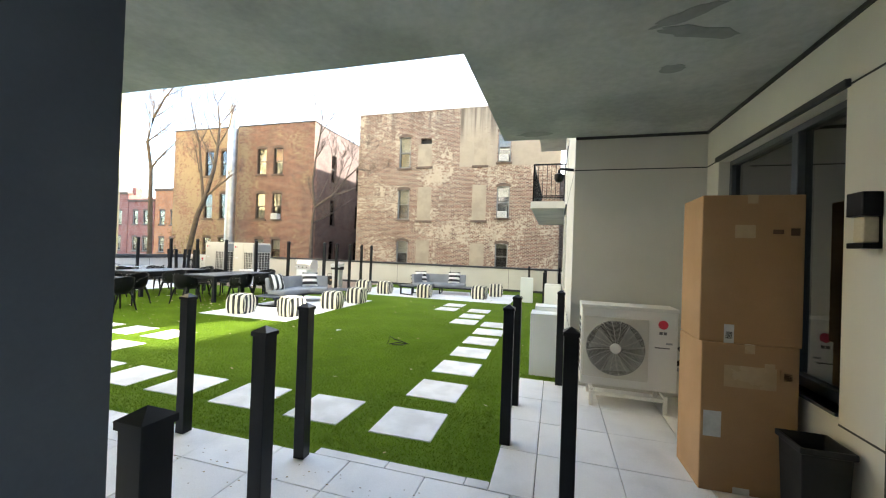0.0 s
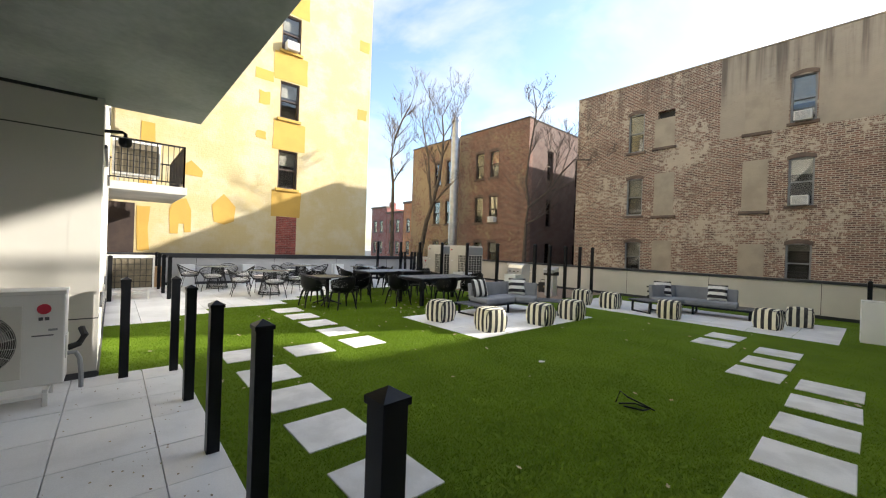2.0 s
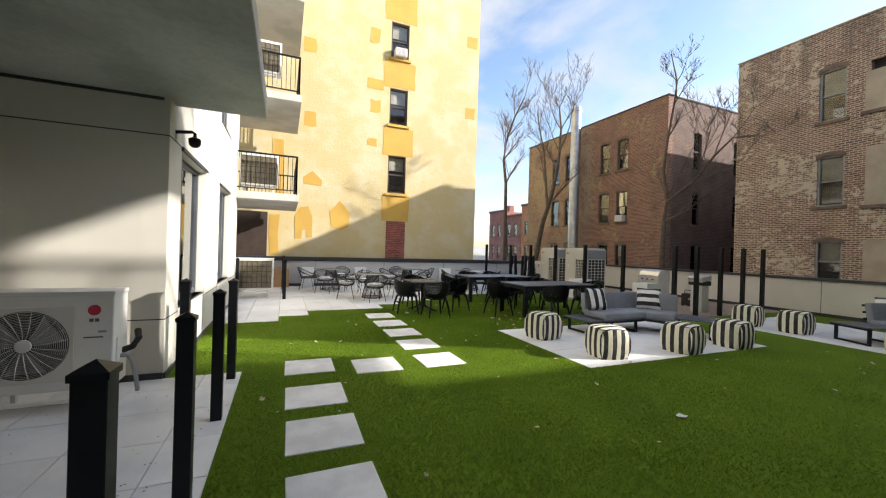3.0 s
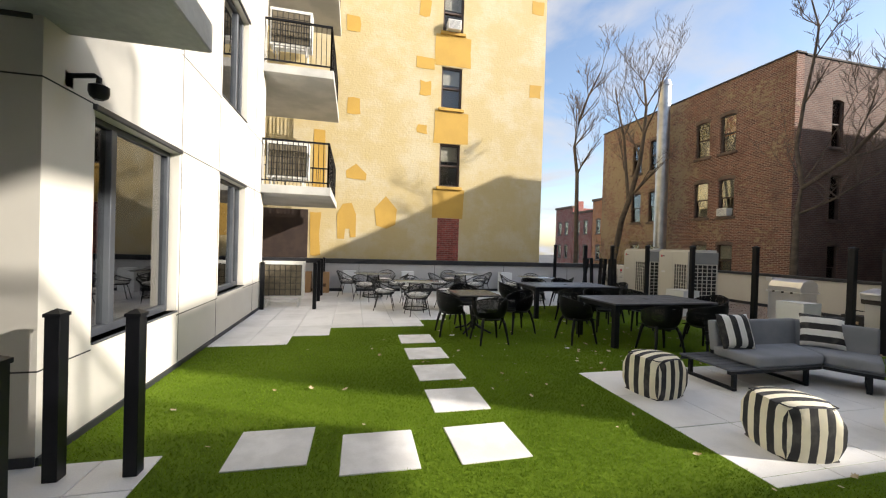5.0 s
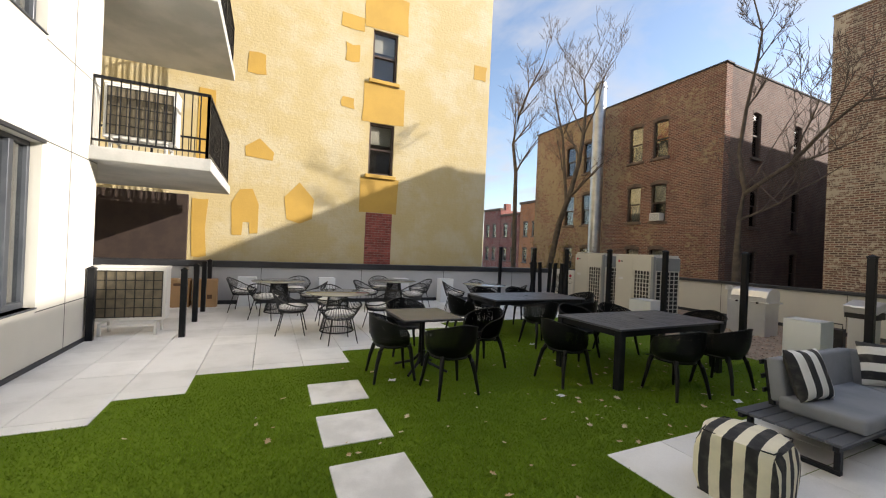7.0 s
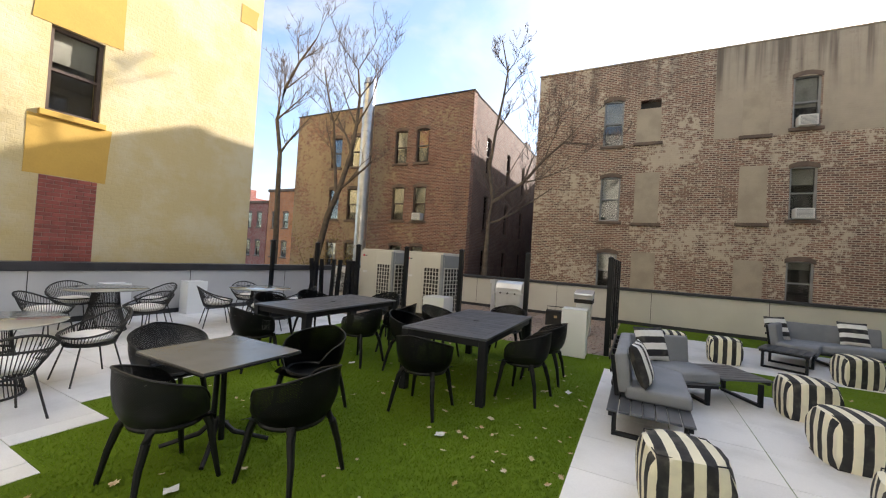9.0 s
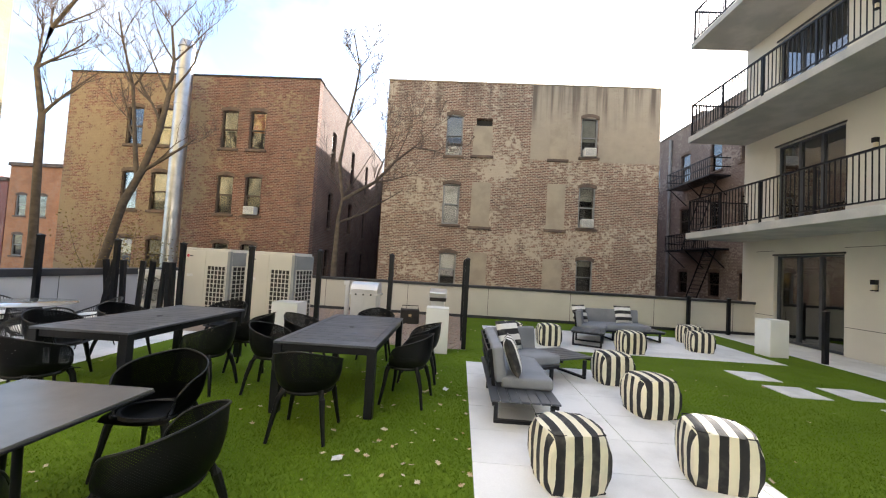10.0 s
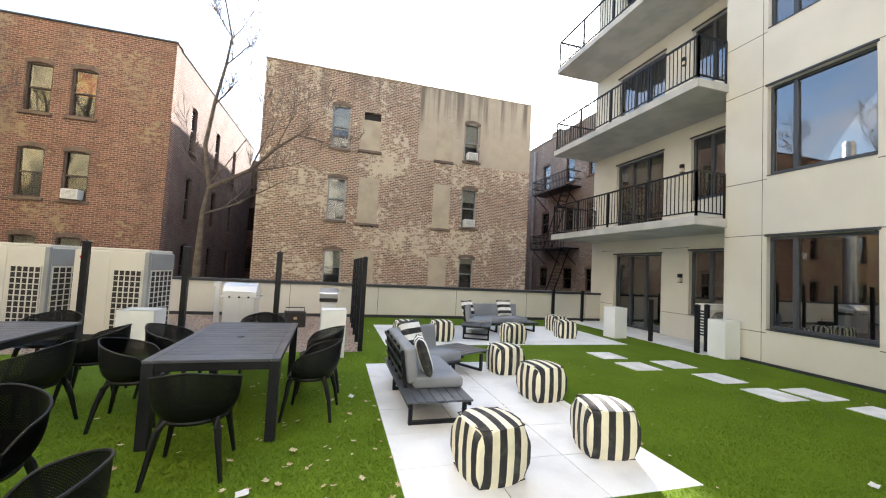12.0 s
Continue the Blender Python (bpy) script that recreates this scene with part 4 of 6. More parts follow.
for z in (3.2, 6.9):
    part("fire_escape_deck", block(DX - 1.05, DX - 0.01, 24.3, 28.3, z, z + 0.07, 0.005), M_BLACK, b4)
    bm = bmesh.new()
    for zz in (0.45, 0.9):
        box(bm, DX - 1.05, DX - 1.0, 24.3, 28.3, z + zz, z + zz + 0.05)
        for y in (24.3, 28.25):
            box(bm, DX - 1.0, DX - 0.02, y, y + 0.05, z + zz, z + zz + 0.05)
    for i in range(25):
        box(bm, DX - 1.04, DX - 1.015, 24.32 + i * 0.163, 24.345 + i * 0.163, z + 0.07, z + 0.9)
    part("fire_escape_rail", bm, M_BLACK, b4)
    for y in (24.6, 26.3, 28.0):
        bm = bmesh.new()
        tube(bm, [(DX - 1.0, y, z), (DX - 0.02, y, z - 0.9)], 0.03, 6)
        part("fire_escape_brace", bm, M_BLACK, b4)
    bm = bmesh.new()
    drop, run = (2.6, 1.5) if z < 4 else (3.6, 2.0)
    for s in (-0.28, 0.28):
        tube(bm, [(DX - 0.55 + s, 24.9, z), (DX - 0.55 + s, 24.9 + run, z - drop)], 0.035, 6)
    for i in range(12):
        f = (i + 0.5) / 12
        box(bm, DX - 0.83, DX - 0.27, 24.82 + run * f, 24.98 + run * f, z - drop * f - 0.02, z - drop * f + 0.01)
    part("fire_escape_stair", bm, M_BLACK, b4)

# brick wall at the end of the gap beside the fire escapes
b5 = thing("apartment_building", "dark brick building closing the gap between neighbours", "building")
B5W = [(u, u + 0.8, z, z + 1.6) for u in (1.6, 3.6) for z in (0.6, 3.6, 6.4)]
part("wall", pierced(bmesh.new(), "y", 36.5, 36.9, 1.0, 6.4, -0.5, 8.8, B5W), M_BRICK_GREY, b5)
part("roof", block(1.0, 6.4, 36.9, 44.0, 8.2, 8.4, 0), M_ROOFTAR, b5)
part("roof_edge", block(1.0, 6.45, 36.44, 36.95, 8.8, 8.9, 0.02), M_ROOFTAR, b5)
for u0, u1, z0, z1 in B5W:
    sash_window(b5, "y", 36.5, u0, u1, z0, z1, -1, M_GREYSASH, 0.4)

# yellow painted building
yb = thing("apartment_building", "tall building painted pale yellow with ochre repair patches", "building")
YX = -16.14
YW = [(7.55, 8.32, z0, z1) for z0, z1 in ((3.77, 5.33), (6.62, 8.12), (9.38, 10.86), (12.2, 13.7), (15.0, 16.5))]
part("wall", pierced(bmesh.new(), "x", YX, YX - 0.4, -9.0, 11.63, -0.5, 20.0, YW), M_YELLOW, yb)
part("side_wall", block(-30, YX - 0.4, 11.23, 11.63, -0.5, 20.0, 0), M_YELLOW, yb)
part("roof", block(-30, YX - 0.4, -9.0, 11.23, 19.5, 19.6, 0), M_ROOFTAR, yb)
for i, (u0, u1, z0, z1) in enumerate(YW):
    sash_window(yb, "x", YX, u0, u1, z0, z1, 1, M_BROWNFRAME, 0.35, ac=(i == 2), arch=False, sill_mat=M_OCHRE)
for y0, y1, z0, z1 in ((7.27, 8.42, 2.64, 3.66), (7.24, 8.5, 5.35, 6.5), (7.2, 8.55, 8.16, 9.26), (7.2, 8.55, 10.9, 12.08), (6.55, 7.2, 7.95, 8.36), (4.19, 4.63, 6.05, 6.62), (6.69, 7.07, 7.0, 7.5), (6.62, 6.98, 5.62, 5.94),
                       (10.95, 11.4, 7.4, 7.9), (4.1, 4.55, 8.9, 9.4), (10.95, 11.42, 10.6, 11.1), (6.6, 7.0, 9.8, 10.4), (3.12, 3.5, 3.2, 5.4), (3.1, 3.4, 1.15, 2.6)):
    bm = bmesh.new()
    y0, y1 = y0 + 0.08, y1 + 0.08
    j = lambda v: v + rng.uniform(-0.03, 0.03)
    wall_patch(bm, [(j(y0), j(z0)), ((y0 + y1) / 2, j(z0)), (j(y1), j(z0)), (j(y1), (z0 + z1) / 2), (j(y1), j(z1)), ((y0 + y1) / 2, j(z1)), (j(y0), j(z1)), (j(y0), (z0 + z1) / 2)], YX, "x", 0.009, 1)
    part("paint_patch", bm, M_OCHRE, yb, "ochre repair patch")
for pts in ([(4.3, 3.85), (4.95, 3.8), (4.98, 4.02), (4.62, 4.36), (4.28, 4.1)], [(5.36, 2.25), (5.7, 2.15), (6.02, 2.3), (6.06, 2.85), (5.66, 3.3), (5.28, 2.85)], [(4.05, 1.75), (4.28, 1.75), (4.3, 2.1), (4.45, 2.1), (4.46, 1.8), (4.66, 1.82), (4.66, 2.6), (4.5, 3.0), (4.2, 2.95), (4.02, 2.6)]):
    part("paint_patch", wall_patch(bmesh.new(), pts, YX, "x", 0.009, 1), M_OCHRE, yb, "ochre repair patch")
panel = part("bare_brick_panel", block(YX - 0.05, YX + 0.004, 7.54, 8.36, 1.0, 2.62, 0.003), M_MORTAR, yb, "bare red brick infill")
bricks = {}
for row in range(22):
    y, z = 7.545, 1.004 + row * 0.0735
    lengths = [0.198] * 4 if row % 2 == 0 else [0.094, 0.198, 0.198, 0.198, 0.092]
    for length in lengths:
        length = min(length, 8.355 - y)
        key = round(length, 3)
        if key not in bricks:
            bricks[key] = finish(block(0, 0.016, 0, length, 0, 0.064, 0.004, 1), "brick")
            bricks[key].materials.append(M_REDBRICK)
        part("brick", bricks[key], None, panel, at=pose(YX + 0.0 + rng.uniform(-0.003, 0.002), y, z))
        y += length + 0.0095

# low red row far off
for i, (x0, x1, top, mat, lab) in enumerate(((-47, -43.2, 6.6, M_BRICK_BARE, "far low red brick house with a brown cornice"), (-43.1, -39.4, 5.8, M_BRICK_BARE, "far low red brick house"), (-39.3, -32, 6.9, M_BRICK_ORANGE, "far low orange brick house"))):
    hb = thing("house", lab, "house", None, "far row of houses")
    ws = [(x0 + 0.6 + k * 1.5, x0 + 1.4 + k * 1.5, z, z + 1.5) for k in range(2) for z in (0.6, 3.4)]
    part("wall", pierced(bmesh.new(), "y", 30.0, 30.4, x0, x1, -0.5, top, ws), mat, hb)
    part("roof", block(x0 + 0.1, x1 - 0.1, 30.4, 40.0, top - 0.6, top - 0.5, 0), M_ROOFTAR, hb)
    part("cornice", block(x0 - 0.05, x1 + 0.05, 29.85, 30.45, top, top + 0.25, 0.03), M_SILL, hb)
    part("side_wall", block(x0, x0 + 0.3, 30.4, 40, -0.5, top, 0), mat, hb)
    part("side_wall", block(x1 - 0.3, x1, 30.4, 40, -0.5, top, 0), mat, hb)
    part("chimney", block(x1 - 1.0, x1 - 0.4, 31, 31.7, top, top + 0.9, 0.02), mat, hb)
    for u0, u1, z0, z1 in ws:
        sash_window(hb, "y", 30.0, u0, u1, z0, z1, -1, M_GREYSASH, 0.4)

# steel flue
fl = thing("flue", "tall galvanised steel flue pipe with banded joints", "flue", pose(-19.47, 20.29, 0))
part("pipe", rod((0, 0, -0.5), (0, 0, 10.28), 0.30, 0.30, 24), M_STEEL, fl, smooth=True)
for z in (1.2, 3.4, 5.6, 7.8, 9.3):
    part("band", rod((0, 0, z), (0, 0, z + 0.07), 0.32, 0.32, 24), M_STEEL, fl, smooth=True)
part("cap", rod((0, 0, 10.28), (0, 0, 10.58), 0.34, 0.26, 24), M_STEEL, fl, smooth=True)


# ---- posts ----
def post_thing(h, label, group):
    ob = thing("post", label, "post", None, group)
    w = 0.043
    part("shaft", block(-w, w, -w, w, 0, h - 0.03, 0.003, 1), M_BLACK, ob)
    bm = bmesh.new()
    c = w + 0.006
    lo = [bm.verts.new(p) for p in ((-c, -c, h - 0.03), (c, -c, h - 0.03), (c, c, h - 0.03), (-c, c, h - 0.03))]
    mid = [bm.verts.new((v.co.x, v.co.y, h - 0.008)) for v in lo]
    tip = bm.verts.new((0, 0, h + 0.022))
    bm.faces.new(lo[::-1])
    for i in range(4):
        j = (i + 1) % 4
        bm.faces.new((lo[i], lo[j], mid[j], mid[i]))
        bm.faces.new((mid[i], mid[j], tip))
    part("cap", bm, M_BLACK, ob, "pyramid cap")
    return ob


def spread(first, poses):
    first.matrix_basis = poses[0]
    return [first] + [copy_thing(first, m) for m in poses[1:]]


prng = random.Random(11)
NEAR = [(-0.22, 1.42), (-0.69, 2.37), (-1.03, 3.19), (-2.2, 3.18), (0.90, 3.12), (0.43, 3.95), (0.42, 4.82), (0.88, 5.66)]
SHORT = [(-3.35, 3.18), (-4.55, 3.18), (-5.64, 3.17), (-5.66, 2.71), (0.52, 13.35), (0.52, 12.0), (0.93, 12.1), (1.0, 16.95), (-0.22, 16.9), (-12.22, 2.55), (-12.2, 3.72), (-13.5, 3.70), (-14.65, 3.68), (-15.5, 3.68)]
for height, spots in ((1.16, NEAR), (1.11, SHORT)):
    spread(post_thing(height, "short square black metal fence post with a pyramid cap", "short fence posts"), [pose(x, y, 0, 0, 0, prng.uniform(-3, 3)) for x, y in spots])
TALL = [(-7.1, 12.46), (-7.12, 13.3), (-7.12, 14.25), (-7.12, 15.2), (-7.12, 16.1), (-8.62, 12.46), (-10.08, 12.46), (-11.5, 12.46), (-12.95, 12.46), (-14.4, 12.5), (-15.4, 11.9)]
spread(post_thing(1.78, "tall square black metal fence post on the gravel edge", "tall fence posts"), [pose(x, y, 0 if y < 12.47 and x > -12 else -0.01, 0, 0, prng.uniform(-2, 2)) for x, y in TALL])


def spare(h):
    ob = thing("spare_post", "spare square black post leaning among others", "post", None, "leaning spare posts")
    part("shaft", block(-0.043, 0.043, -0.043, 0.043, 0, h, 0.003, 1), M_BLACK, ob)
    part("cap", block(-0.048, 0.048, -0.048, 0.048, h, h + 0.02, 0.006, 1), M_BLACK, ob)
    return ob


spread(spare(1.32), [pose(x, y, 0.0, rx, ry, rz) for x, y, rx, ry, rz in ((-14.9, 12.75, 0, 9, 10), (-14.75, 12.8, 0, -7, 0), (-14.55, 12.9, 3, 0, 5), (-14.3, 13.0, 0, 2, 20), (-14.05, 12.95, -4, 0, 0), (-13.85, 13.05, 0, 3, 8), (-13.6, 13.1, 2, 0, 0), (-13.45, 12.8, 0, -2, 0))])


# ---- outdoor units ----
def condenser(at, label, fan=True, base=0.24):
    """A single-fan outdoor unit on a stand, facing -y."""
    ob = thing("condenser", label, "air conditioner", at)
    W, D, Z0, Z1 = 0.475, 0.165, base, base + 0.87
    lift = base - 0.24
    part("casing", block(-W, W, -D, D, Z0, Z1, 0.012), M_WHITE_METAL, ob)
    part("lid", block(-W - 0.006, W + 0.006, -D - 0.006, D + 0.006, Z1 - 0.03, Z1 + 0.008, 0.006), M_WHITE_METAL, ob)
    for sx in (-0.36, 0.36):
        part("stand_leg", block(sx - 0.02, sx + 0.02, -D - 0.06, -D - 0.02, 0, base - 0.05, 0.004, 1), M_WHITE_METAL, ob)
        part("stand_leg", block(sx - 0.02, sx + 0.02, D + 0.02, D + 0.06, 0, base - 0.05, 0.004, 1), M_WHITE_METAL, ob)
        part("stand_rail", block(sx - 0.02, sx + 0.02, -D - 0.06, D + 0.06, base - 0.05, base - 0.02, 0.004, 1), M_WHITE_METAL, ob)
    part("stand_rail", block(-0.36, 0.36, -D - 0.055, -D - 0.025, base - 0.09, base - 0.055, 0.004, 1), M_WHITE_METAL, ob)
    if fan:
        cx, cz, R = -0.125, 0.66 + lift, 0.292
        part("fan_panel", block(cx - 0.325, cx + 0.325, -D - 0.012, -D - 0.001, cz - 0.33, cz + 0.33, 0.006), M_TAN_METAL, ob)
        tilt = Matrix.Translation((cx, -D - 0.0125, cz)) @ Matrix.Rotation(radians(90), 4, "X")
        bm = lathe(bmesh.new(), [(R + 0.004, 0.0), (R + 0.004, 0.003), (R - 0.002, 0.004)], 48)
        bmesh.ops.transform(bm, matrix=tilt, verts=list(bm.verts))
        part("fan_opening", bm, M_DARKCOIL, ob)
        bm = bmesh.new()
        for i in range(3):
            a = i * 2 * math.pi / 3
            vs = [bm.verts.new(tilt @ Vector((r * math.cos(a + s), r * math.sin(a + s), 0.0055))) for r, s in ((0.06, 0), (R - 0.02, 0.1), (R - 0.015, 1.1), (0.06, 0.9))]
            bm.faces.new(vs)
        part("fan_blade", bmesh.ops.solidify(bm, geom=list(bm.faces), thickness=0.002) and bm, M_GREY_METAL, ob)
        bm = bmesh.new()
        for r in [0.075 + k * 0.0135 for k in range(17)]:
            tube(bm, [tilt @ Vector((r * math.cos(t), r * math.sin(t), 0.013)) for t in [2 * math.pi * q / 36 for q in range(36)]], 0.0016, 4, True)
        part("grille_ring", bm, M_WHITE_METAL, ob)["kind"] = "stuff"
        bm = bmesh.new()
        for q in range(20):
            t = 2 * math.pi * q / 20
            tube(bm, [tilt @ Vector((r * math.cos(t + 0.5 * r), r * math.sin(t + 0.5 * r), 0.0165)) for r in (0.05, 0.12, 0.2, R)], 0.0024, 4)
        part("grille_spoke", bm, M_WHITE_METAL, ob)["kind"] = "stuff"
        bm = lathe(bmesh.new(), [(0.055, 0.008), (0.055, 0.02), (0.045, 0.024)], 20)
        bmesh.ops.transform(bm, matrix=tilt, verts=list(bm.verts))
        part("hub_cap", bm, M_WHITE_METAL, ob, smooth=True)
        bm = lathe(bmesh.new(), [(0.047, 0.0), (0.047, 0.003), (0.045, 0.004)], 28)
        bmesh.ops.transform(bm, matrix=Matrix.Translation((0.335, -D - 0.0005, 0.95 + lift)) @ Matrix.Rotation(radians(90), 4, "X"), verts=list(bm.verts))
        part("badge", bm, M_RED, ob, "round red badge")
        for x0, x1, z0, z1, mt in ((0.30, 0.33, 0.845, 0.875, M_INK), (0.34, 0.37, 0.845, 0.875, M_INK), (0.26, 0.40, 0.70, 0.712, M_INK), (0.365, 0.425, 0.745, 0.765, M_GREY_METAL)):
            part("nameplate", block(x0, x1, -D - 0.003, -D + 0.001, z0 + lift, z1 + lift, 0), mt, ob)
        part("service_cover", block(W - 0.002, W + 0.012, -0.10, 0.08, 0.40, 0.62, 0.004), M_WHITE_METAL, ob)
        bm = bmesh.new()
        tube(bm, [(W + 0.01, -0.02, 0.43), (W + 0.07, -0.02, 0.43), (W + 0.10, 0.0, 0.36), (W + 0.11, 0.06, 0.2), (W + 0.11, 0.12, 0.04)], 0.02, 8)
        part("pipe", bm, M_GREY_METAL, ob, smooth=True)
        bm = bmesh.new()
        tube(bm, [(W + 0.01, 0.03, 0.47), (W + 0.09, 0.03, 0.50), (W + 0.13, 0.05, 0.58), (W + 0.1, 0.12, 0.64)], 0.03, 8)
        part("pipe", bm, M_DARKCOIL, ob, "lagged pipe", smooth=True)
    else:
        part("coil", block(-W + 0.05, W - 0.05, -D - 0.004, -D + 0.01, Z0 + 0.06, Z1 - 0.07, 0), M_COILTAN, ob)
        for k in range(8):
            x = -W + 0.05 + k * (2 * W - 0.1) / 7
            part("guard_bar", block(x - 0.006, x + 0.006, -D - 0.016, -D - 0.006, Z0 + 0.05, Z1 - 0.06, 0), M_DARKCOIL, ob)
        for k in range(6):
            z = Z0 + 0.06 + k * (Z1 - Z0 - 0.13) / 5
            part("guard_bar", block(-W + 0.05, W - 0.05, -D - 0.014, -D - 0.006, z - 0.006, z + 0.006, 0), M_DARKCOIL, ob)
    for k in range(9):
        z = 0.36 + lift + k * 0.07
        part("side_slot", block(-W - 0.003, -W + 0.004, -0.1, 0.1, z, z + 0.04, 0), M_DARKCOIL, ob)
    return ob


condenser(pose(-5.30, 1.79, 0, 0, 0, 90), "white single-fan outdoor unit on a stand by the wall", base=0.18)
condenser(pose(1.57, 5.34, 0), "white single-fan outdoor unit on a stand beside the boxes", base=0.21)
condenser(pose(-14.5, 13.9, -0.01, 0, 0, 4), "cream single-fan outdoor unit standing on the gravel")
condenser(pose(-12.65, 2.95, 0, 0, 0, 90), "outdoor unit showing its wire-guarded coil on the terrace", False)
condenser(pose(-12.6, 3.0, 2.89, 0, 0, 90), "outdoor unit showing its wire-guarded coil on a balcony", False)
condenser(pose(-12.6, 3.0, 6.05, 0, 0, 90), "outdoor unit showing its wire-guarded coil on a balcony", False)
condenser(pose(1.42, 12.25, 0, 0, 0, 0), "white outdoor unit standing behind two black posts")


def heat_pump(at):
    """A tall twin-face outdoor unit: plain panel, guarded coil, coil round the corner."""
    ob = thing("heat_pump", "tall cream outdoor heat pump with guarded coils", "heat pump", at, "tall outdoor units")
    W, D, H = 0.62, 0.42, 1.66
    part("base", block(-W, W, -D, D, 0, 0.12, 0.01), M_DARKCOIL, ob)
    part("casing", block(-W + 0.01, W - 0.01, -D + 0.01, D - 0.01, 0.12, H, 0.015), M_TAN_METAL, ob)
    part("front_panel", block(-W, -0.03, -D, -D + 0.02, 0.13, H - 0.02, 0.006), M_TAN_METAL, ob)
    part("corner_post", block(W - 0.07, W + 0.004, -D - 0.004, -D + 0.07, 0.12, H, 0.01), M_GREY_METAL, ob)
    part("top_cowl", block(-W + 0.03, W - 0.03, -D + 0.03, D - 0.03, H, H + 0.05, 0.015), M_TAN_METAL, ob)
    part("coil", block(0.05, W - 0.1, -D - 0.002, -D + 0.01, 0.2, H - 0.35, 0), M_DARKCOIL, ob)
    part("coil", block(W - 0.012, W + 0.0, -D + 0.1, D - 0.06, 0.2, H - 0.35, 0), M_DARKCOIL, ob)
    part("side_panel", block(W + 0.0015, W + 0.006, -D + 0.075, D - 0.02, H - 0.33, H - 0.02, 0), M_GREY_METAL, ob)
    for k in range(6):
        x = 0.05 + k * (W - 0.15) / 5
        part("guard_bar", block(x - 0.008, x + 0.008, -D - 0.014, -D - 0.003, 0.19, H - 0.34, 0), M_TAN_METAL, ob)
        y = -D + 0.1 + k * (2 * D - 0.16) / 5
        part("guard_bar", block(W - 0.001, W + 0.012, y - 0.008, y + 0.008, 0.19, H - 0.34, 0), M_TAN_METAL, ob)
    for k in range(12):
        z = 0.2 + k * (H - 0.55) / 11
        part("guard_bar", block(0.042, W - 0.092, -D - 0.013, -D - 0.003, z - 0.008, z + 0.008, 0), M_TAN_METAL, ob)
        part("guard_bar", block(W - 0.001, W + 0.011, -D + 0.092, D - 0.052, z - 0.008, z + 0.008, 0), M_TAN_METAL, ob)
    bm = lathe(bmesh.new(), [(0.035, 0.0), (0.035, 0.003), (0.033, 0.004)], 20)
    bmesh.ops.transform(bm, matrix=Matrix.Translation((-0.5, -D - 0.0005, H - 0.14)) @ Matrix.Rotation(radians(90), 4, "X"), verts=list(bm.verts))
    part("badge", bm, M_RED, ob, "round red badge")
    part("nameplate", block(-0.45, -0.37, -D - 0.003, -D + 0.001, H - 0.155, H - 0.125, 0), M_INK, ob)
    part("nameplate", block(-0.5, -0.34, -D - 0.003, -D + 0.001, H - 0.62, H - 0.56, 0), M_PAPER, ob)
    return ob


spread(heat_pump(None), [pose(-13.05, 13.85, -0.01, 0, 0, -8), pose(-11.55, 13.85, -0.01, 0, 0, -8)])


# ---- planters, boxes, bin ----
def planter(w, d, h, label, group=""):
    ob = thing("planter", label, "planter", None, group)
    t = 0.02
    bm = bmesh.new()
    box(bm, -w / 2, w / 2, -d / 2, d / 2, 0, h)
    top = max(bm.faces, key=lambda f: f.calc_center_median().z)
    r = bmesh.ops.inset_region(bm, faces=[top], thickness=t)
    bmesh.ops.translate(bm, verts=list(top.verts), vec=(0, 0, -0.02))
    bevelled(bm, 0.006, 2)
    part("shell", bm, M_WHITE, ob)
    return ob


spread(planter(0.42, 0.42, 0.83, "square glossy white planter box on the turf", "white planters"),
       [pose(0.71, 6.12, 0), pose(-0.1, 13.95, 0, 0, 0, 3), pose(0.76, 11.56, 0, 0, 0, -2), pose(-7.62, 12.12, 0, 0, 0, 2), pose(0.73, 6.9, 0, 0, 0, 1)])
spread(planter(0.56, 0.5, 0.66, "low glossy white planter box on the gravel"), [pose(-10.9, 13.05, -0.01)])
spread(planter(0.42, 0.3, 0.72, "white planter box against the grey parapet", "planters along the parapet"), [pose(-15.45, y, 0, 0, 0, 90) for y in (4.5, 6.4, 8.5, 9.95)])


def carton(w, d, h, at, label, detail):
    ob = thing("cardboard_box", label, "box", at)
    part("carton", block(-w / 2, w / 2, -d / 2, d / 2, 0, h, 0.008, 2), M_CARD, ob)
    part("tape", block(-0.03, 0.03, -d / 2 - 0.0015, d / 2 + 0.0015, h - 0.06, h + 0.0015, 0), M_TAPE, ob, "brown packing tape")
    part("flap_seam", block(-w / 2 + 0.01, w / 2 - 0.01, -0.003, 0.003, h - 0.002, h + 0.001, 0), M_CARDDARK, ob)
    f = -d / 2 - 0.0018
    for x0, x1, z0, z1, mt, nm in detail:
        part(nm, block(x0, x1, f, f + 0.003, z0, z1, 0), mt, ob)
    return ob


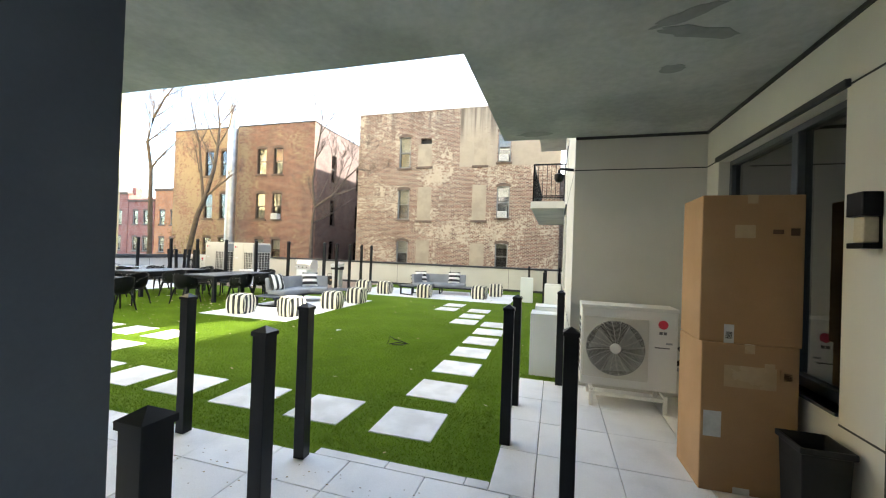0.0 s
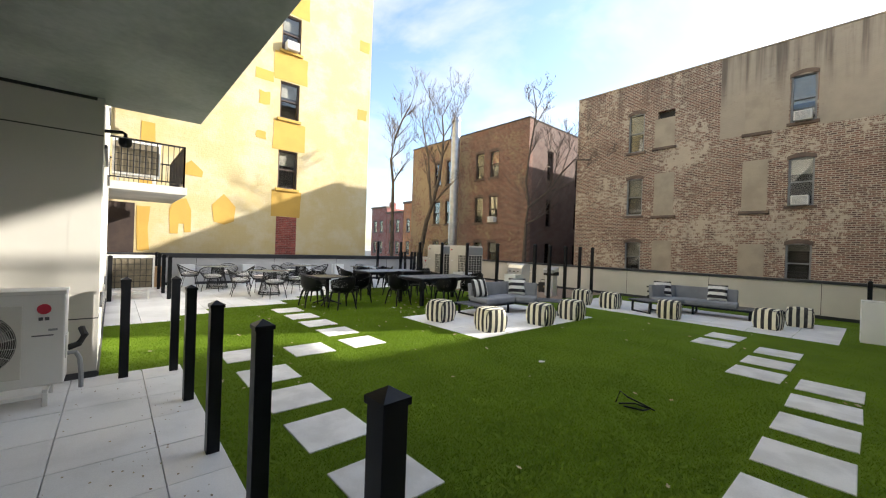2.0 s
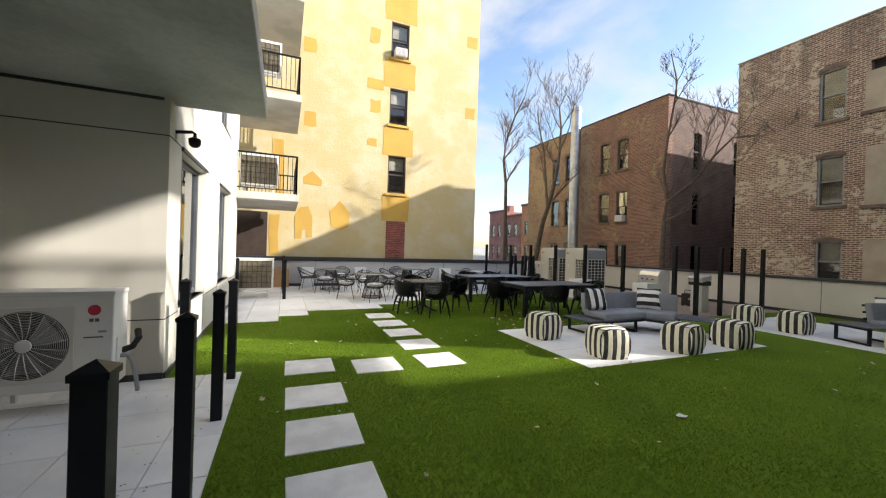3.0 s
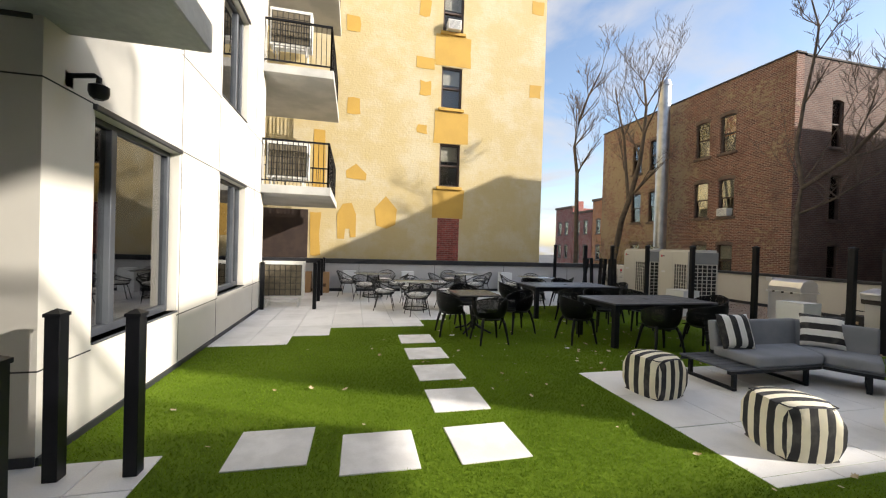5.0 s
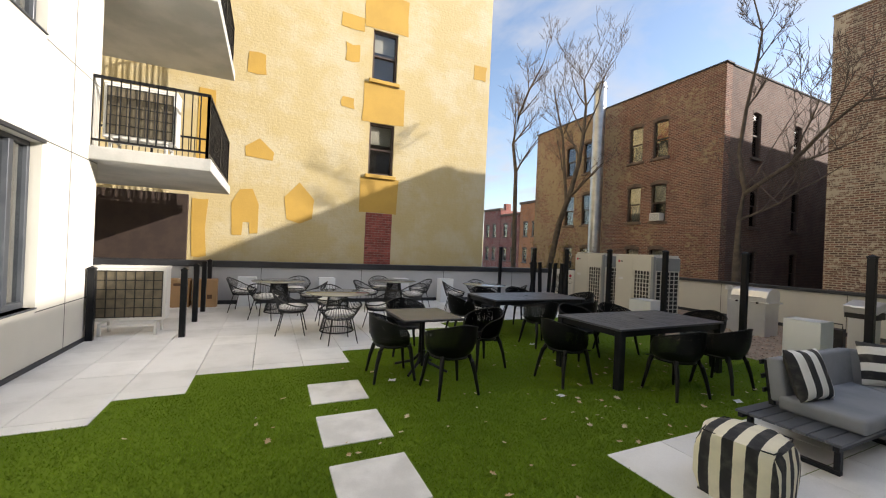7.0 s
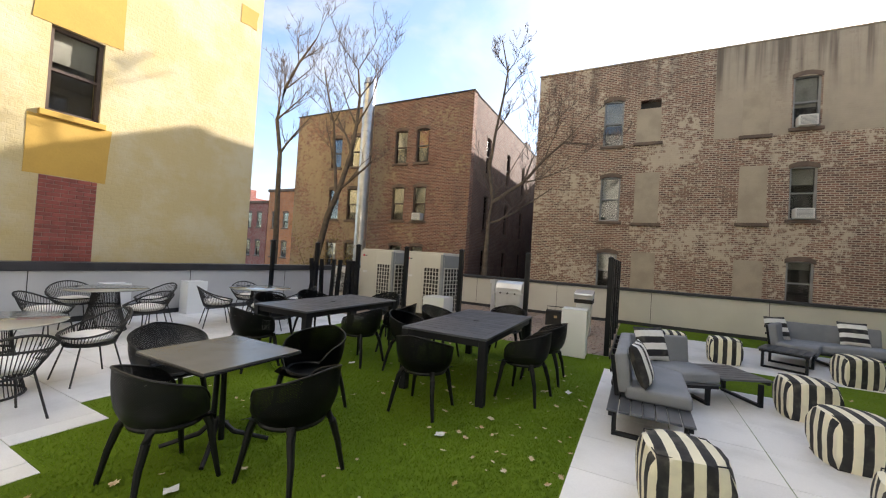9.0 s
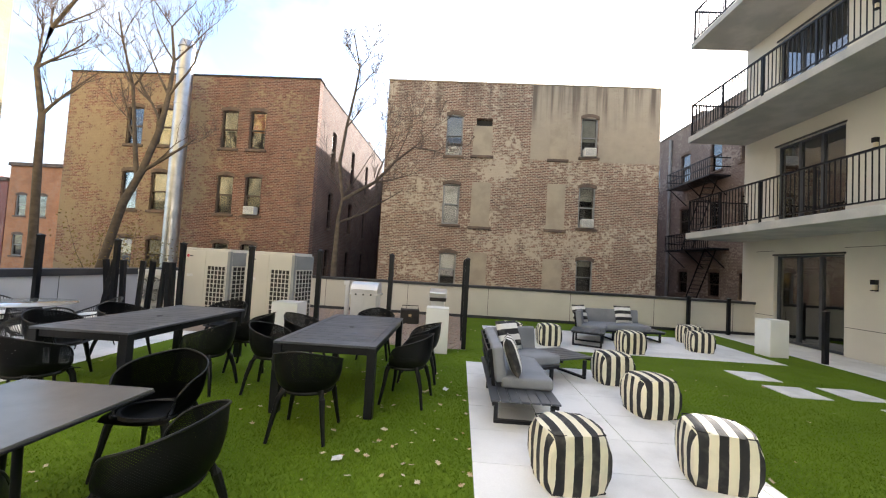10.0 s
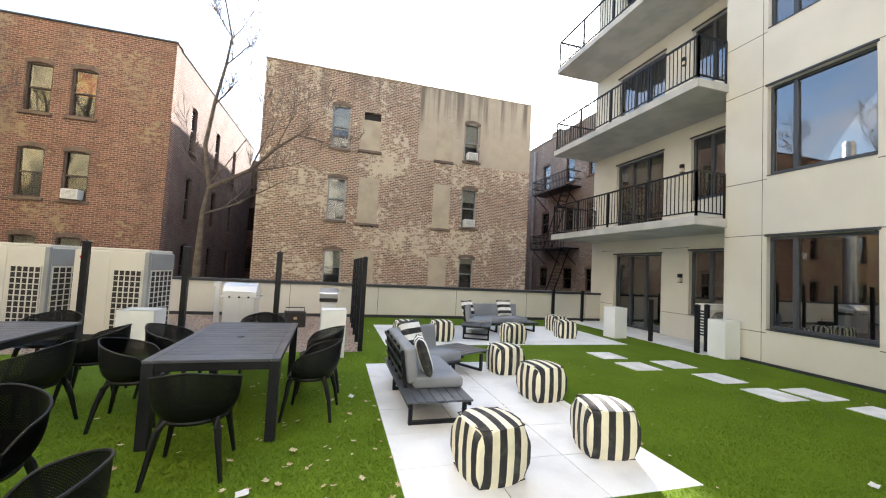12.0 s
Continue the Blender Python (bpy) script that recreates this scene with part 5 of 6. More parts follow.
carton(0.58, 0.44, 1.04, pose(2.09, 4.02, 0, 0, 0, 2), "large closed cardboard box taped and labelled", ((-0.27, -0.16, 0.38, 0.56, M_PAPER, "shipping_label"), (-0.15, 0.16, 0.74, 0.89, M_TAPE, "tape"), (0.09, 0.15, 0.74, 0.92, M_TAPE, "tape"), (0.18, 0.28, 0.8, 0.88, M_CARD, "print_frame"), (0.2, 0.25, 0.815, 0.865, M_CARDDARK, "printed_mark"),
       (-0.08, 0.02, 0.002, 0.05, M_PAPER, "shipping_label")))
carton(0.60, 0.44, 1.04, pose(2.10, 4.03, 1.04, 0, 0, -1), "large cardboard box stacked on another box", ((-0.15, -0.09, 0.0, 0.13, M_PAPER, "barcode_label"), (-0.14, -0.10, 0.03, 0.08, M_INK, "barcode"), (0.12, 0.18, 0.77, 0.8, M_CARDDARK, "printed_mark"), (0.22, 0.27, 0.76, 0.81, M_CARDDARK, "printed_mark"), (-0.1, 0.02, 0.74, 0.83, M_TAPE, "tape")))
carton(0.42, 0.3, 0.66, pose(-15.45, 3.1, 0, 0, 0, 90), "brown cardboard box against the parapet", ((-0.1, 0.05, 0.5, 0.56, M_CARDDARK, "printed_mark"),))
carton(0.5, 0.3, 0.66, pose(-15.4, 3.62, 0, 0, 0, 92), "brown cardboard box beside another box", ((0.05, 0.15, 0.2, 0.3, M_CARDDARK, "printed_mark"),))

bn = thing("bin", "open black plastic bin with a flared rim", "bin", pose(2.275, 3.44, 0))
bm = bmesh.new()
prof = ((0.10, 0.10, 0.0), (0.118, 0.118, 0.54), (0.132, 0.132, 0.545), (0.132, 0.132, 0.58), (0.118, 0.118, 0.58), (0.108, 0.108, 0.54), (0.09, 0.09, 0.02))
rows = [[bm.verts.new((sx * a, sy * b, z)) for sx, sy in ((-1, -1), (1, -1), (1, 1), (-1, 1))] for a, b, z in prof]
for r0, r1 in zip(rows, rows[1:]):
    for i in range(4):
        bm.faces.new((r0[i], r0[(i + 1) % 4], r1[(i + 1) % 4], r1[i]))
bm.faces.new(rows[0][::-1])
bm.faces.new(rows[-1])
part("body", bevelled(bm, 0.005, 2), M_PLASTIC, bn)


# ---- wall lamps and cameras ----
def wall_lamp(at, s=1.0):
    ob = thing("wall_lamp", "black wall lamp with a clear lens", "lamp", at)
    part("backplate", block(-0.05 * s, 0.05 * s, 0, 0.03, -0.14 * s, 0.14 * s, 0.004), M_BLACK, ob)
    part("hood", block(-0.055 * s, 0.055 * s, -0.09, 0.0, 0.02 * s, 0.14 * s, 0.006), M_BLACK, ob)
    part("lens", block(-0.035 * s, 0.035 * s, -0.07, 0.0, -0.11 * s, 0.018 * s, 0.008), M_LAMPGLOW, ob)
    part("foot", block(-0.055 * s, 0.055 * s, -0.085, 0.0, -0.14 * s, -0.112 * s, 0.004), M_BLACK, ob)
    return ob


wall_lamp(pose(2.448, 3.32, 1.86, 0, 0, -90), 1.1)
wall_lamp(pose(RX - 0.002, 13.75, 1.72, 0, 0, -90), 0.9)
wall_lamp(pose(RX - 0.002, 13.75, 4.92, 0, 0, -90), 0.9)
wall_lamp(pose(RX - 0.002, 13.75, 8.14, 0, 0, -90), 0.9)


def cctv(at):
    ob = thing("security_camera", "black dome security camera on a wall arm", "camera", at)
    part("mount", block(-0.05, 0.05, 0.0, 0.03, -0.06, 0.06, 0.006), M_BLACK, ob)
    bm = bmesh.new()
    tube(bm, [(0, 0, 0.03), (0, -0.16, 0.05), (0, -0.19, 0.03), (0, -0.19, -0.02)], 0.02, 8)
    part("arm", bm, M_BLACK, ob, smooth=True)
    bm = lathe(bmesh.new(), [(0.03, -0.13), (0.055, -0.11), (0.065, -0.08), (0.065, -0.03), (0.03, -0.01)], 20)
    bmesh.ops.translate(bm, verts=list(bm.verts), vec=(0, -0.19, 0))
    part("dome", bm, M_PLASTIC, ob, smooth=True)
    return ob


cctv(pose(-6.1, FY + 0.0, 2.78, 0, 0, 180))
cctv(pose(FX, 6.1, 2.75, 0, 0, -90))


# ---- moulded chairs and dining tables ----
def moulded_chair():
    """Perforated tub armchair; its front looks along -y."""
    ob = thing("dining_chair", "black moulded plastic armchair with a perforated shell", "chair", None, "moulded chairs round the tables")
    A = radians(128)
    N, K = 36, 10

    def rim(a):
        s = abs(a) / A
        up = 0.80 - 0.17 * (s ** 1.3) - 0.07 * max(0, (s - 0.8) / 0.2) ** 2
        return Vector((0.295 * math.sin(a) * (1 + 0.05 * math.sin(s * math.pi)), 0.26 * math.cos(a) + 0.03 * (1 - s), up))

    def foot(a):
        return Vector((0.222 * math.sin(a), 0.215 * math.cos(a) - 0.01, 0.425 + 0.004 * math.cos(a)))

    bm = bmesh.new()
    uv = bm.loops.layers.uv.new("flat")
    grid = []
    for i in range(N + 1):
        a = -A + 2 * A * i / N
        f, r = foot(a), rim(a)
        grid.append([bm.verts.new(f.lerp(r, k / K) + Vector((math.sin(a), math.cos(a), 0)) * 0.035 * math.sin(math.pi * (k / K) ** 0.7)) for k in range(K + 1)])
    for i in range(N):
        for k in range(K):
            fc = bm.faces.new((grid[i][k], grid[i + 1][k], grid[i + 1][k + 1], grid[i][k + 1]))
            for lp, (p, q) in zip(fc.loops, ((i, k), (i + 1, k), (i + 1, k + 1), (i, k + 1))):
                lp[uv].uv = (p * 2 * A * 0.26 / N, q * 0.34 / K)
    bmesh.ops.solidify(bm, geom=list(bm.faces), thickness=0.007)
    part("backrest", bm, M_PERF, ob, "perforated wraparound back", smooth=True)
    bm = bmesh.new()
    uv = bm.loops.layers.uv.new("flat")
    n = 16
    rows = []
    for i in range(n + 1):
        y = -0.25 + 0.44 * i / n
        half = 0.225 * math.sqrt(max(0.02, 1 - max(0, (y - 0.0) / 0.2) ** 2)) if y > 0 else 0.225 + 0.01 * math.sin(-y * 9)
        rows.append([bm.verts.new((half * s, y, 0.435 - 0.02 * (1 - s * s) + (-0.025 * ((-y - 0.18) / 0.07) ** 2 if y < -0.18 else 0))) for s in [-1 + 2 * j / 14 for j in range(15)]])
    for i in range(n):
        for j in range(14):
            fc = bm.faces.new((rows[i][j], rows[i][j + 1], rows[i + 1][j + 1], rows[i + 1][j]))
            for lp in fc.loops:
                lp[uv].uv = (lp.vert.co.x, lp.vert.co.y)
    bmesh.ops.solidify(bm, geom=list(bm.faces), thickness=0.008)
    part("seat", bm, M_PERF, ob, "perforated seat", smooth=True)
    bm = bmesh.new()
    pts = [foot(-A) + Vector((0, -0.03, 0.0))] + [rim(-A + 2 * A * i / 40) for i in range(41)] + [foot(A) + Vector((0, -0.03, 0.0))]
    tube(bm, pts, 0.008, 6)
    part("rim", bm, M_PLASTIC, ob, smooth=True)
    bm = bmesh.new()
    tube(bm, [(0.215 * math.sin(t), 0.205 * math.cos(t) - 0.02, 0.415) for t in [2 * math.pi * q / 24 for q in range(24)]], 0.021, 6, True)
    part("seat_frame", bm, M_PLASTIC, ob, smooth=True)
    for sx, sy in ((-1, -1), (1, -1), (1, 1), (-1, 1)):
        bm = bmesh.new()
        tube(bm, [(sx * 0.165, sy * 0.16 - 0.02, 0.43), (sx * 0.192, sy * 0.188 - 0.012, 0.36), (sx * 0.215, sy * 0.215, 0.22), (sx * 0.25, sy * 0.25, 0.0)], [0.032, 0.027, 0.022, 0.0155], 8)
        part("leg", bm, M_PLASTIC, ob, smooth=True)
    return ob


CH = [(-9.40, 6.38, 177), (-8.74, 6.88, 272), (-10.42, 6.92, 88), (-9.46, 7.72, 6),
      (-8.6, 8.44, 183), (-9.46, 9.5, 97), (-9.44, 10.36, 86), (-7.8, 9.46, 262), (-7.76, 10.32, 272), (-8.63, 11.36, 5),
      (-11.15, 8.3, 172), (-10.2, 9.35, 268), (-10.16, 10.25, 282), (-12.1, 9.35, 96), (-12.08, 10.25, 84), (-11.15, 11.2, 2)]
spread(moulded_chair(), [pose(x, y, 0, 0, 0, rz) for x, y, rz in CH])


def long_table():
    ob = thing("dining_table", "long charcoal slatted outdoor dining table", "table", None, "long dining tables")
    W, L, H = 0.535, 1.075, 0.74
    n = 14
    me = finish(block(-W + 0.075, W - 0.075, 0.003, 2 * (L - 0.075) / n - 0.003, H - 0.022, H - 0.002, 0.002, 1), "slat")
    me.materials.append(M_TABLE)
    for i in range(n):
        part("slat", me, None, ob, at=pose(0, -L + 0.075 + i * 2 * (L - 0.075) / n, 0))
    for x0, x1, y0, y1 in ((-W, -W + 0.073, -L, L), (W - 0.073, W, -L, L), (-W + 0.075, W - 0.075, -L, -L + 0.073), (-W + 0.075, W - 0.075, L - 0.073, L)):
        part("top_frame", block(x0, x1, y0, y1, H - 0.025, H, 0.003, 1), M_TABLE, ob)
    for x0, x1, y0, y1 in ((-W + 0.02, -W + 0.05, -L + 0.09, L - 0.09), (W - 0.05, W - 0.02, -L + 0.09, L - 0.09), (-W + 0.09, W - 0.09, -L + 0.02, -L + 0.05), (-W + 0.09, W - 0.09, L - 0.05, L - 0.02)):
        part("apron", block(x0, x1, y0, y1, H - 0.1, H - 0.026, 0.003, 1), M_TABLEFRAME, ob)
    for sx in (-1, 1):
        for sy in (-1, 1):
            x, y = sx * (W - 0.045), sy * (L - 0.045)
            part("leg", block(x - 0.045, x + 0.045, y - 0.045, y + 0.045, 0, H - 0.026, 0.004, 1), M_TABLEFRAME, ob)
    bm = lathe(bmesh.new(), [(0.035, H - 0.003), (0.035, H + 0.003), (0.03, H + 0.004)], 16)
    part("hole_cover", bm, M_TABLEFRAME, ob)
    return ob


spread(long_table(), [pose(-8.62, 9.88, 0, 0, 0, 1.2), pose(-11.15, 9.76, 0, 0, 0, 0.5)])

sq = thing("cafe_table", "small square folding cafe table with a perforated top", "table", pose(-9.55, 6.85, 0))
bm = block(-0.43, 0.43, -0.40, 0.40, 0.725, 0.742, 0.004)
uv = bm.loops.layers.uv.new("flat")
for f in bm.faces:
    for lp in f.loops:
        lp[uv].uv = (lp.vert.co.x, lp.vert.co.y)
part("tabletop", bm, M_PERFTABLE, sq, "perforated grey top")
part("rim", block(-0.435, 0.435, -0.405, 0.405, 0.712, 0.724, 0.003), M_TABLEFRAME, sq)
for s in (-0.06, 0.06):
    part("column", rod((s, 0, 0.06), (s * 0.6, 0, 0.71), 0.022), M_TABLEFRAME, sq, smooth=True)
for a in (45, 135, 225, 315):
    c, s = math.cos(radians(a)), math.sin(radians(a))
    bm = bmesh.new()
    tube(bm, [(0.02 * c, 0.02 * s, 0.2), (0.12 * c, 0.12 * s, 0.1), (0.38 * c, 0.38 * s, 0.02)], [0.022, 0.02, 0.016], 8)
    part("foot", bm, M_TABLEFRAME, sq, smooth=True)


# ---- corded chairs and round tables ----
def cord_chair():
    ob = thing("lounge_chair", "black corded armchair with an off-white cushion", "chair", None, "corded chairs")

    def hoop(t):  # one bent oval: low at the front, high at the back
        return Vector((0.34 * math.sin(t), -0.30 * math.cos(t) + 0.02, 0.60 - 0.13 * math.cos(t) + 0.03 * math.cos(2 * t)))

    def seat(t):
        return Vector((0.22 * math.sin(t), -0.22 * math.cos(t) - 0.02, 0.40))

    n = 44
    bm = bmesh.new()
    tube(bm, [hoop(2 * math.pi * q / n) for q in range(n)], 0.012, 6, True)
    part("hoop", bm, M_ROPE, ob, smooth=True)
    bm = bmesh.new()
    tube(bm, [seat(2 * math.pi * q / n) for q in range(n)], 0.010, 6, True)
    part("seat_ring", bm, M_ROPE, ob, smooth=True)
    bm = bmesh.new()
    for q in range(64):
        t = 2 * math.pi * q / 64
        tube(bm, [hoop(t), hoop(t).lerp(seat(t), 0.5) + Vector((0, 0, -0.015)), seat(t)], 0.0042, 4)
    part("cord", bm, M_ROPE, ob, "wound cords")["kind"] = "stuff"
    bm = bmesh.new()
    for q in range(14):
        x = -0.2 + 0.4 * q / 13
        h = math.sqrt(max(0.001, 0.22 ** 2 - x * x))
        tube(bm, [(x, -h - 0.02, 0.40), (x, h - 0.02, 0.40)], 0.004, 4)
    part("seat_cord", bm, M_ROPE, ob)["kind"] = "stuff"
    bm = bmesh.new()
    bmesh.ops.create_uvsphere(bm, u_segments=20, v_segments=10, radius=1)
    for v in bm.verts:
        c = v.co
        k = (abs(c.x) ** 2.6 + abs(c.y) ** 2.6) ** (1 / 2.6) or 1
        r = math.hypot(c.x, c.y)
        v.co = Vector((c.x / k * r * 0.235 if r else 0, c.y / k * r * 0.235 - 0.02 if r else -0.02, 0.468 + 0.062 * c.z))
    part("cushion", bm, M_WHITECUSH, ob, "off-white seat cushion", smooth=True)
    for sx, sy in ((-1, -1), (1, -1), (1, 1), (-1, 1)):
        bm = bmesh.new()
        tube(bm, [(sx * 0.17, sy * 0.15 - 0.02, 0.40), (sx * 0.24, sy * 0.24 - 0.02, 0.0)], 0.009, 6)
        part("leg", bm, M_ROPE, ob, smooth=True)
    return ob


def cord_table():
    ob = thing("round_table", "round glass-topped table on a corded drum base", "table", None, "round tables")
    part("tabletop", lathe(bmesh.new(), [(0.565, 0.715), (0.575, 0.72), (0.575, 0.728), (0.565, 0.733)], 40), M_TABLEGLASS, ob, "round glass top", smooth=True)
    for r, z in ((0.17, 0.70), (0.30, 0.03), (0.2, 0.45)):
        bm = bmesh.new()
        tube(bm, [(r * math.cos(t), r * math.sin(t), z) for t in [2 * math.pi * q / 32 for q in range(32)]], 0.012, 6, True)
        part("ring", bm, M_ROPE, ob, smooth=True)
    bm = bmesh.new()
    for q in range(56):
        t = 2 * math.pi * q / 56
        tube(bm, [(r * math.cos(t), r * math.sin(t), z) for r, z in ((0.17, 0.70), (0.2, 0.45), (0.30, 0.03))], 0.0042, 4)
    part("cord", bm, M_ROPE, ob, "wound cords")["kind"] = "stuff"
    return ob


RT = [(-12.05, 6.15), (-14.3, 5.2), (-14.5, 8.0), (-13.55, 10.2)]
spread(cord_table(), [pose(x, y, 0) for x, y in RT])
CC = []
for (x, y), angs in zip(RT, ((88, 182, 268, -6), (60, 150, 250, 340), (20, 100, 190, 285), (60, 160, 250, 330))):
    for a in angs:
        c, s = math.cos(radians(a)), math.sin(radians(a))
        CC.append(pose(x + 0.80 * c, y + 0.80 * s, 0, 0, 0, a - 90 + prng.uniform(-14, 14)))
spread(cord_chair(), CC)


# ---- ottomans, sofas, pillows ----
def ottoman():
    ob = thing("ottoman", "square ottoman in black and cream striped canvas", "ottoman", None, "striped ottomans")
    bm = bmesh.new()
    box(bm, -0.235, 0.235, -0.235, 0.235, 0.0, 0.43)
    bmesh.ops.subdivide_edges(bm, edges=list(bm.edges), cuts=9, use_grid_fill=True)
    for v in bm.verts:
        x, y, z = v.co.x / 0.235, v.co.y / 0.235, v.co.z / 0.215 - 1
        bulge = lambda a, b: (1 - a * a) * (1 - b * b)
        e = 0.018
        nx = v.co.x + e * (1 if x > 0.99 else -1 if x < -0.99 else 0) * bulge(y, z)
        ny = v.co.y + e * (1 if y > 0.99 else -1 if y < -0.99 else 0) * bulge(x, z)
        nz = v.co.z + 0.028 * (bulge(x, y) if z > 0.99 else 0)
        round_ = max(0, abs(x) + abs(y) + abs(z) - 2.35) * 0.055
        nx -= round_ * (1 if x > 0 else -1)
        ny -= round_ * (1 if y > 0 else -1)
        nz -= round_ * (1 if z > 0 else -0.0)
        w = 0.006 * noise.noise(Vector((x * 2.1, y * 2.3, z * 1.7)))
        v.co = Vector((nx + w, ny + w, max(0.0, nz)))
    me = finish(bm, "cover", True)
    me.materials.append(M_STRIPE_X)
    me.materials.append(M_STRIPE_Y)
    for p in me.polygons:
        p.material_index = 1 if abs(p.normal.x) > 0.58 else 0
    part("cover", me, None, ob)
    for s in (-1, 1):
        for z, k in ((0.423, 0.215), (0.006, 0.226)):
            bm = bmesh.new()
            pts = []
            for q in range(32):
                t = 2 * math.pi * q / 32
                c, n2 = math.cos(t), math.sin(t)
                m = max(abs(c), abs(n2)) ** 0.75
                pts.append((k * c / m, k * n2 / m, z))
            tube(bm, pts, 0.005, 5, True)
            if s == 1:
                part("piping", bm, M_PIPING, ob, smooth=True)
            else:
                bm.free()
    return ob


OT = [(-6.33, 8.0, 10), (-5.07, 8.2, -14), (-4.9, 9.64, 8), (-4.86, 10.86, 4), (-3.55, 13.25, 5), (-5.2, 13.55, 2), (-1.72, 13.9, -8), (-1.3, 14.98, 6), (-6.05, 13.5, 8)]
spread(ottoman(), [pose(x, y, 0.004, 0, 0, rz) for x, y, rz in OT])


def pad(bm, x0, x1, y0, y1, z0, z1, r=0.035):
    box(bm, x0, x1, y0, y1, z0, z1)
    bmesh.ops.bevel(bm, geom=list(bm.edges), offset=r, segments=4, affect="EDGES", profile=0.6)
    return bm


def loop_leg(ob, m, v0, v1, u, z=0.205):
    """A flat bar bent into a loop across a segment at u: two uprights and a foot."""
    for a, b, c, d in ((v0, v1, 0.0, 0.035), (v0, v0 + 0.04, 0.036, z), (v1 - 0.04, v1, 0.036, z)):
        bm = block(a, b, u - 0.025, u + 0.025, c, d, 0.003, 1)
        bmesh.ops.transform(bm, matrix=m, verts=list(bm.verts))
        part("leg", bm, M_TABLEFRAME, ob)


def sofa_run(ob, m, slope, lo, hi, seat0, seat1, depth=0.72):
    """One straight run of a low sofa along local y, its back on x = 0. slope: mitres of its two ends, in y for each x; lo, hi: the
    platform; seat0, seat1: the cushions."""
    def strip(nm, x0, x1, a, b, z0, z1, mat, r, seg=1, smooth=False):
        bm = prism(bmesh.new(), ((x0, a + slope[0] * x0), (x1, a + slope[0] * x1), (x1, b + slope[1] * x1), (x0, b + slope[1] * x0)), z0, z1)
        bmesh.ops.recalc_face_normals(bm, faces=list(bm.faces))
        bevelled(bm, r, seg)
        bmesh.ops.transform(bm, matrix=m, verts=list(bm.verts))
        return part(nm, bm, mat, ob, smooth=smooth)

    n = 7
    for i in range(n):
        strip("board", i * depth / n + 0.004, (i + 1) * depth / n - 0.004, lo, hi, 0.248, 0.27, M_TABLE, 0.003)
    for a in (0.02, depth - 0.06):
        strip("frame", a, a + 0.04, lo + 0.01, hi - 0.01, 0.206, 0.247, M_TABLEFRAME, 0.003)
    strip("seat_cushion", 0.15, depth + 0.01, seat0, seat1, 0.272, 0.40, M_CUSHION, 0.035, 4, True)
    lean = m @ Matrix.Translation((0.10, 0, 0.27)) @ Matrix.Rotation(radians(-8), 4, "Y")
    count = max(3, round((seat1 - seat0) / 0.3))
    for k in range(count):
        y = seat0 + 0.1 + k * (seat1 - seat0 - 0.2) / (count - 1)
        bm = bmesh.new()
        box(bm, -0.05, -0.01, y - 0.02, y + 0.02, 0.001, 0.42, lean)
        part("back_bar", bm, M_TABLEFRAME, ob)
    for z in (0.12, 0.25, 0.38):
        bm = bmesh.new()
        box(bm, -0.065, -0.051, seat0 + 0.03, seat1 - 0.03, z, z + 0.04, lean)
        part("back_rail", bm, M_TABLEFRAME, ob)
    bm = pad(bmesh.new(), -0.008, 0.12, seat0 + 0.02, seat1 - 0.02, 0.05, 0.45, 0.04)
    bmesh.ops.transform(bm, matrix=lean, verts=list(bm.verts))
    part("back_cushion", bm, M_CUSHION, ob, smooth=True)


def sectional(at, LA, LB, label):
    """A low sofa of two runs that meet at an open angle, a bare slatted end and a low table at the other end."""
    ob = thing("sofa", label, "sofa", at, "low sectional sofas")
    mit = math.tan(radians(30))
    one, two = Matrix.Identity(4), Matrix.Translation((0, LA, 0)) @ Matrix.Rotation(radians(-60), 4, "Z")
    sofa_run(ob, one, (0.0, -mit), 0.0, LA - 0.004, 0.38, LA - 0.006)
    sofa_run(ob, two, (mit, 0.0), 0.004, LB, 0.006, LB - 0.01)
    for m, u in ((one, 0.12), (one, LA - 0.62), (two, LB - 0.12)):
        loop_leg(ob, m, 0.05, 0.68, u)
    for i in range(7):
        bm = block(0.02 + i * 0.1, 0.112 + i * 0.1, LB + 0.012, LB + 0.66, 0.318, 0.34, 0.003, 1)
        bmesh.ops.transform(bm, matrix=two, verts=list(bm.verts))
        part("table_board", bm, M_TABLE, ob)
    for u in (LB + 0.03, LB + 0.60):
        bm = block(0.04, 0.70, u, u + 0.04, 0.28, 0.317, 0.003, 1)
        bmesh.ops.transform(bm, matrix=two, verts=list(bm.verts))
        part("table_frame", bm, M_TABLEFRAME, ob)
    loop_leg(ob, two, 0.06, 0.68, LB + 0.55, 0.28)
    return ob


sectional(pose(-6.86, 8.88, 0.004), 1.87, 0.92, "low charcoal sectional sofa with grey cushions and slatted ends")
far_sofa = sectional(pose(-2.15, 15.36, 0.004, 0, 0, 97), 1.95, 1.0, "low grey sectional sofa along the beige parapet")
for o in far_sofa.children:
    o.data.transform(Matrix.Diagonal((-1, 1, 1, 1)))
    o.data.flip_normals()


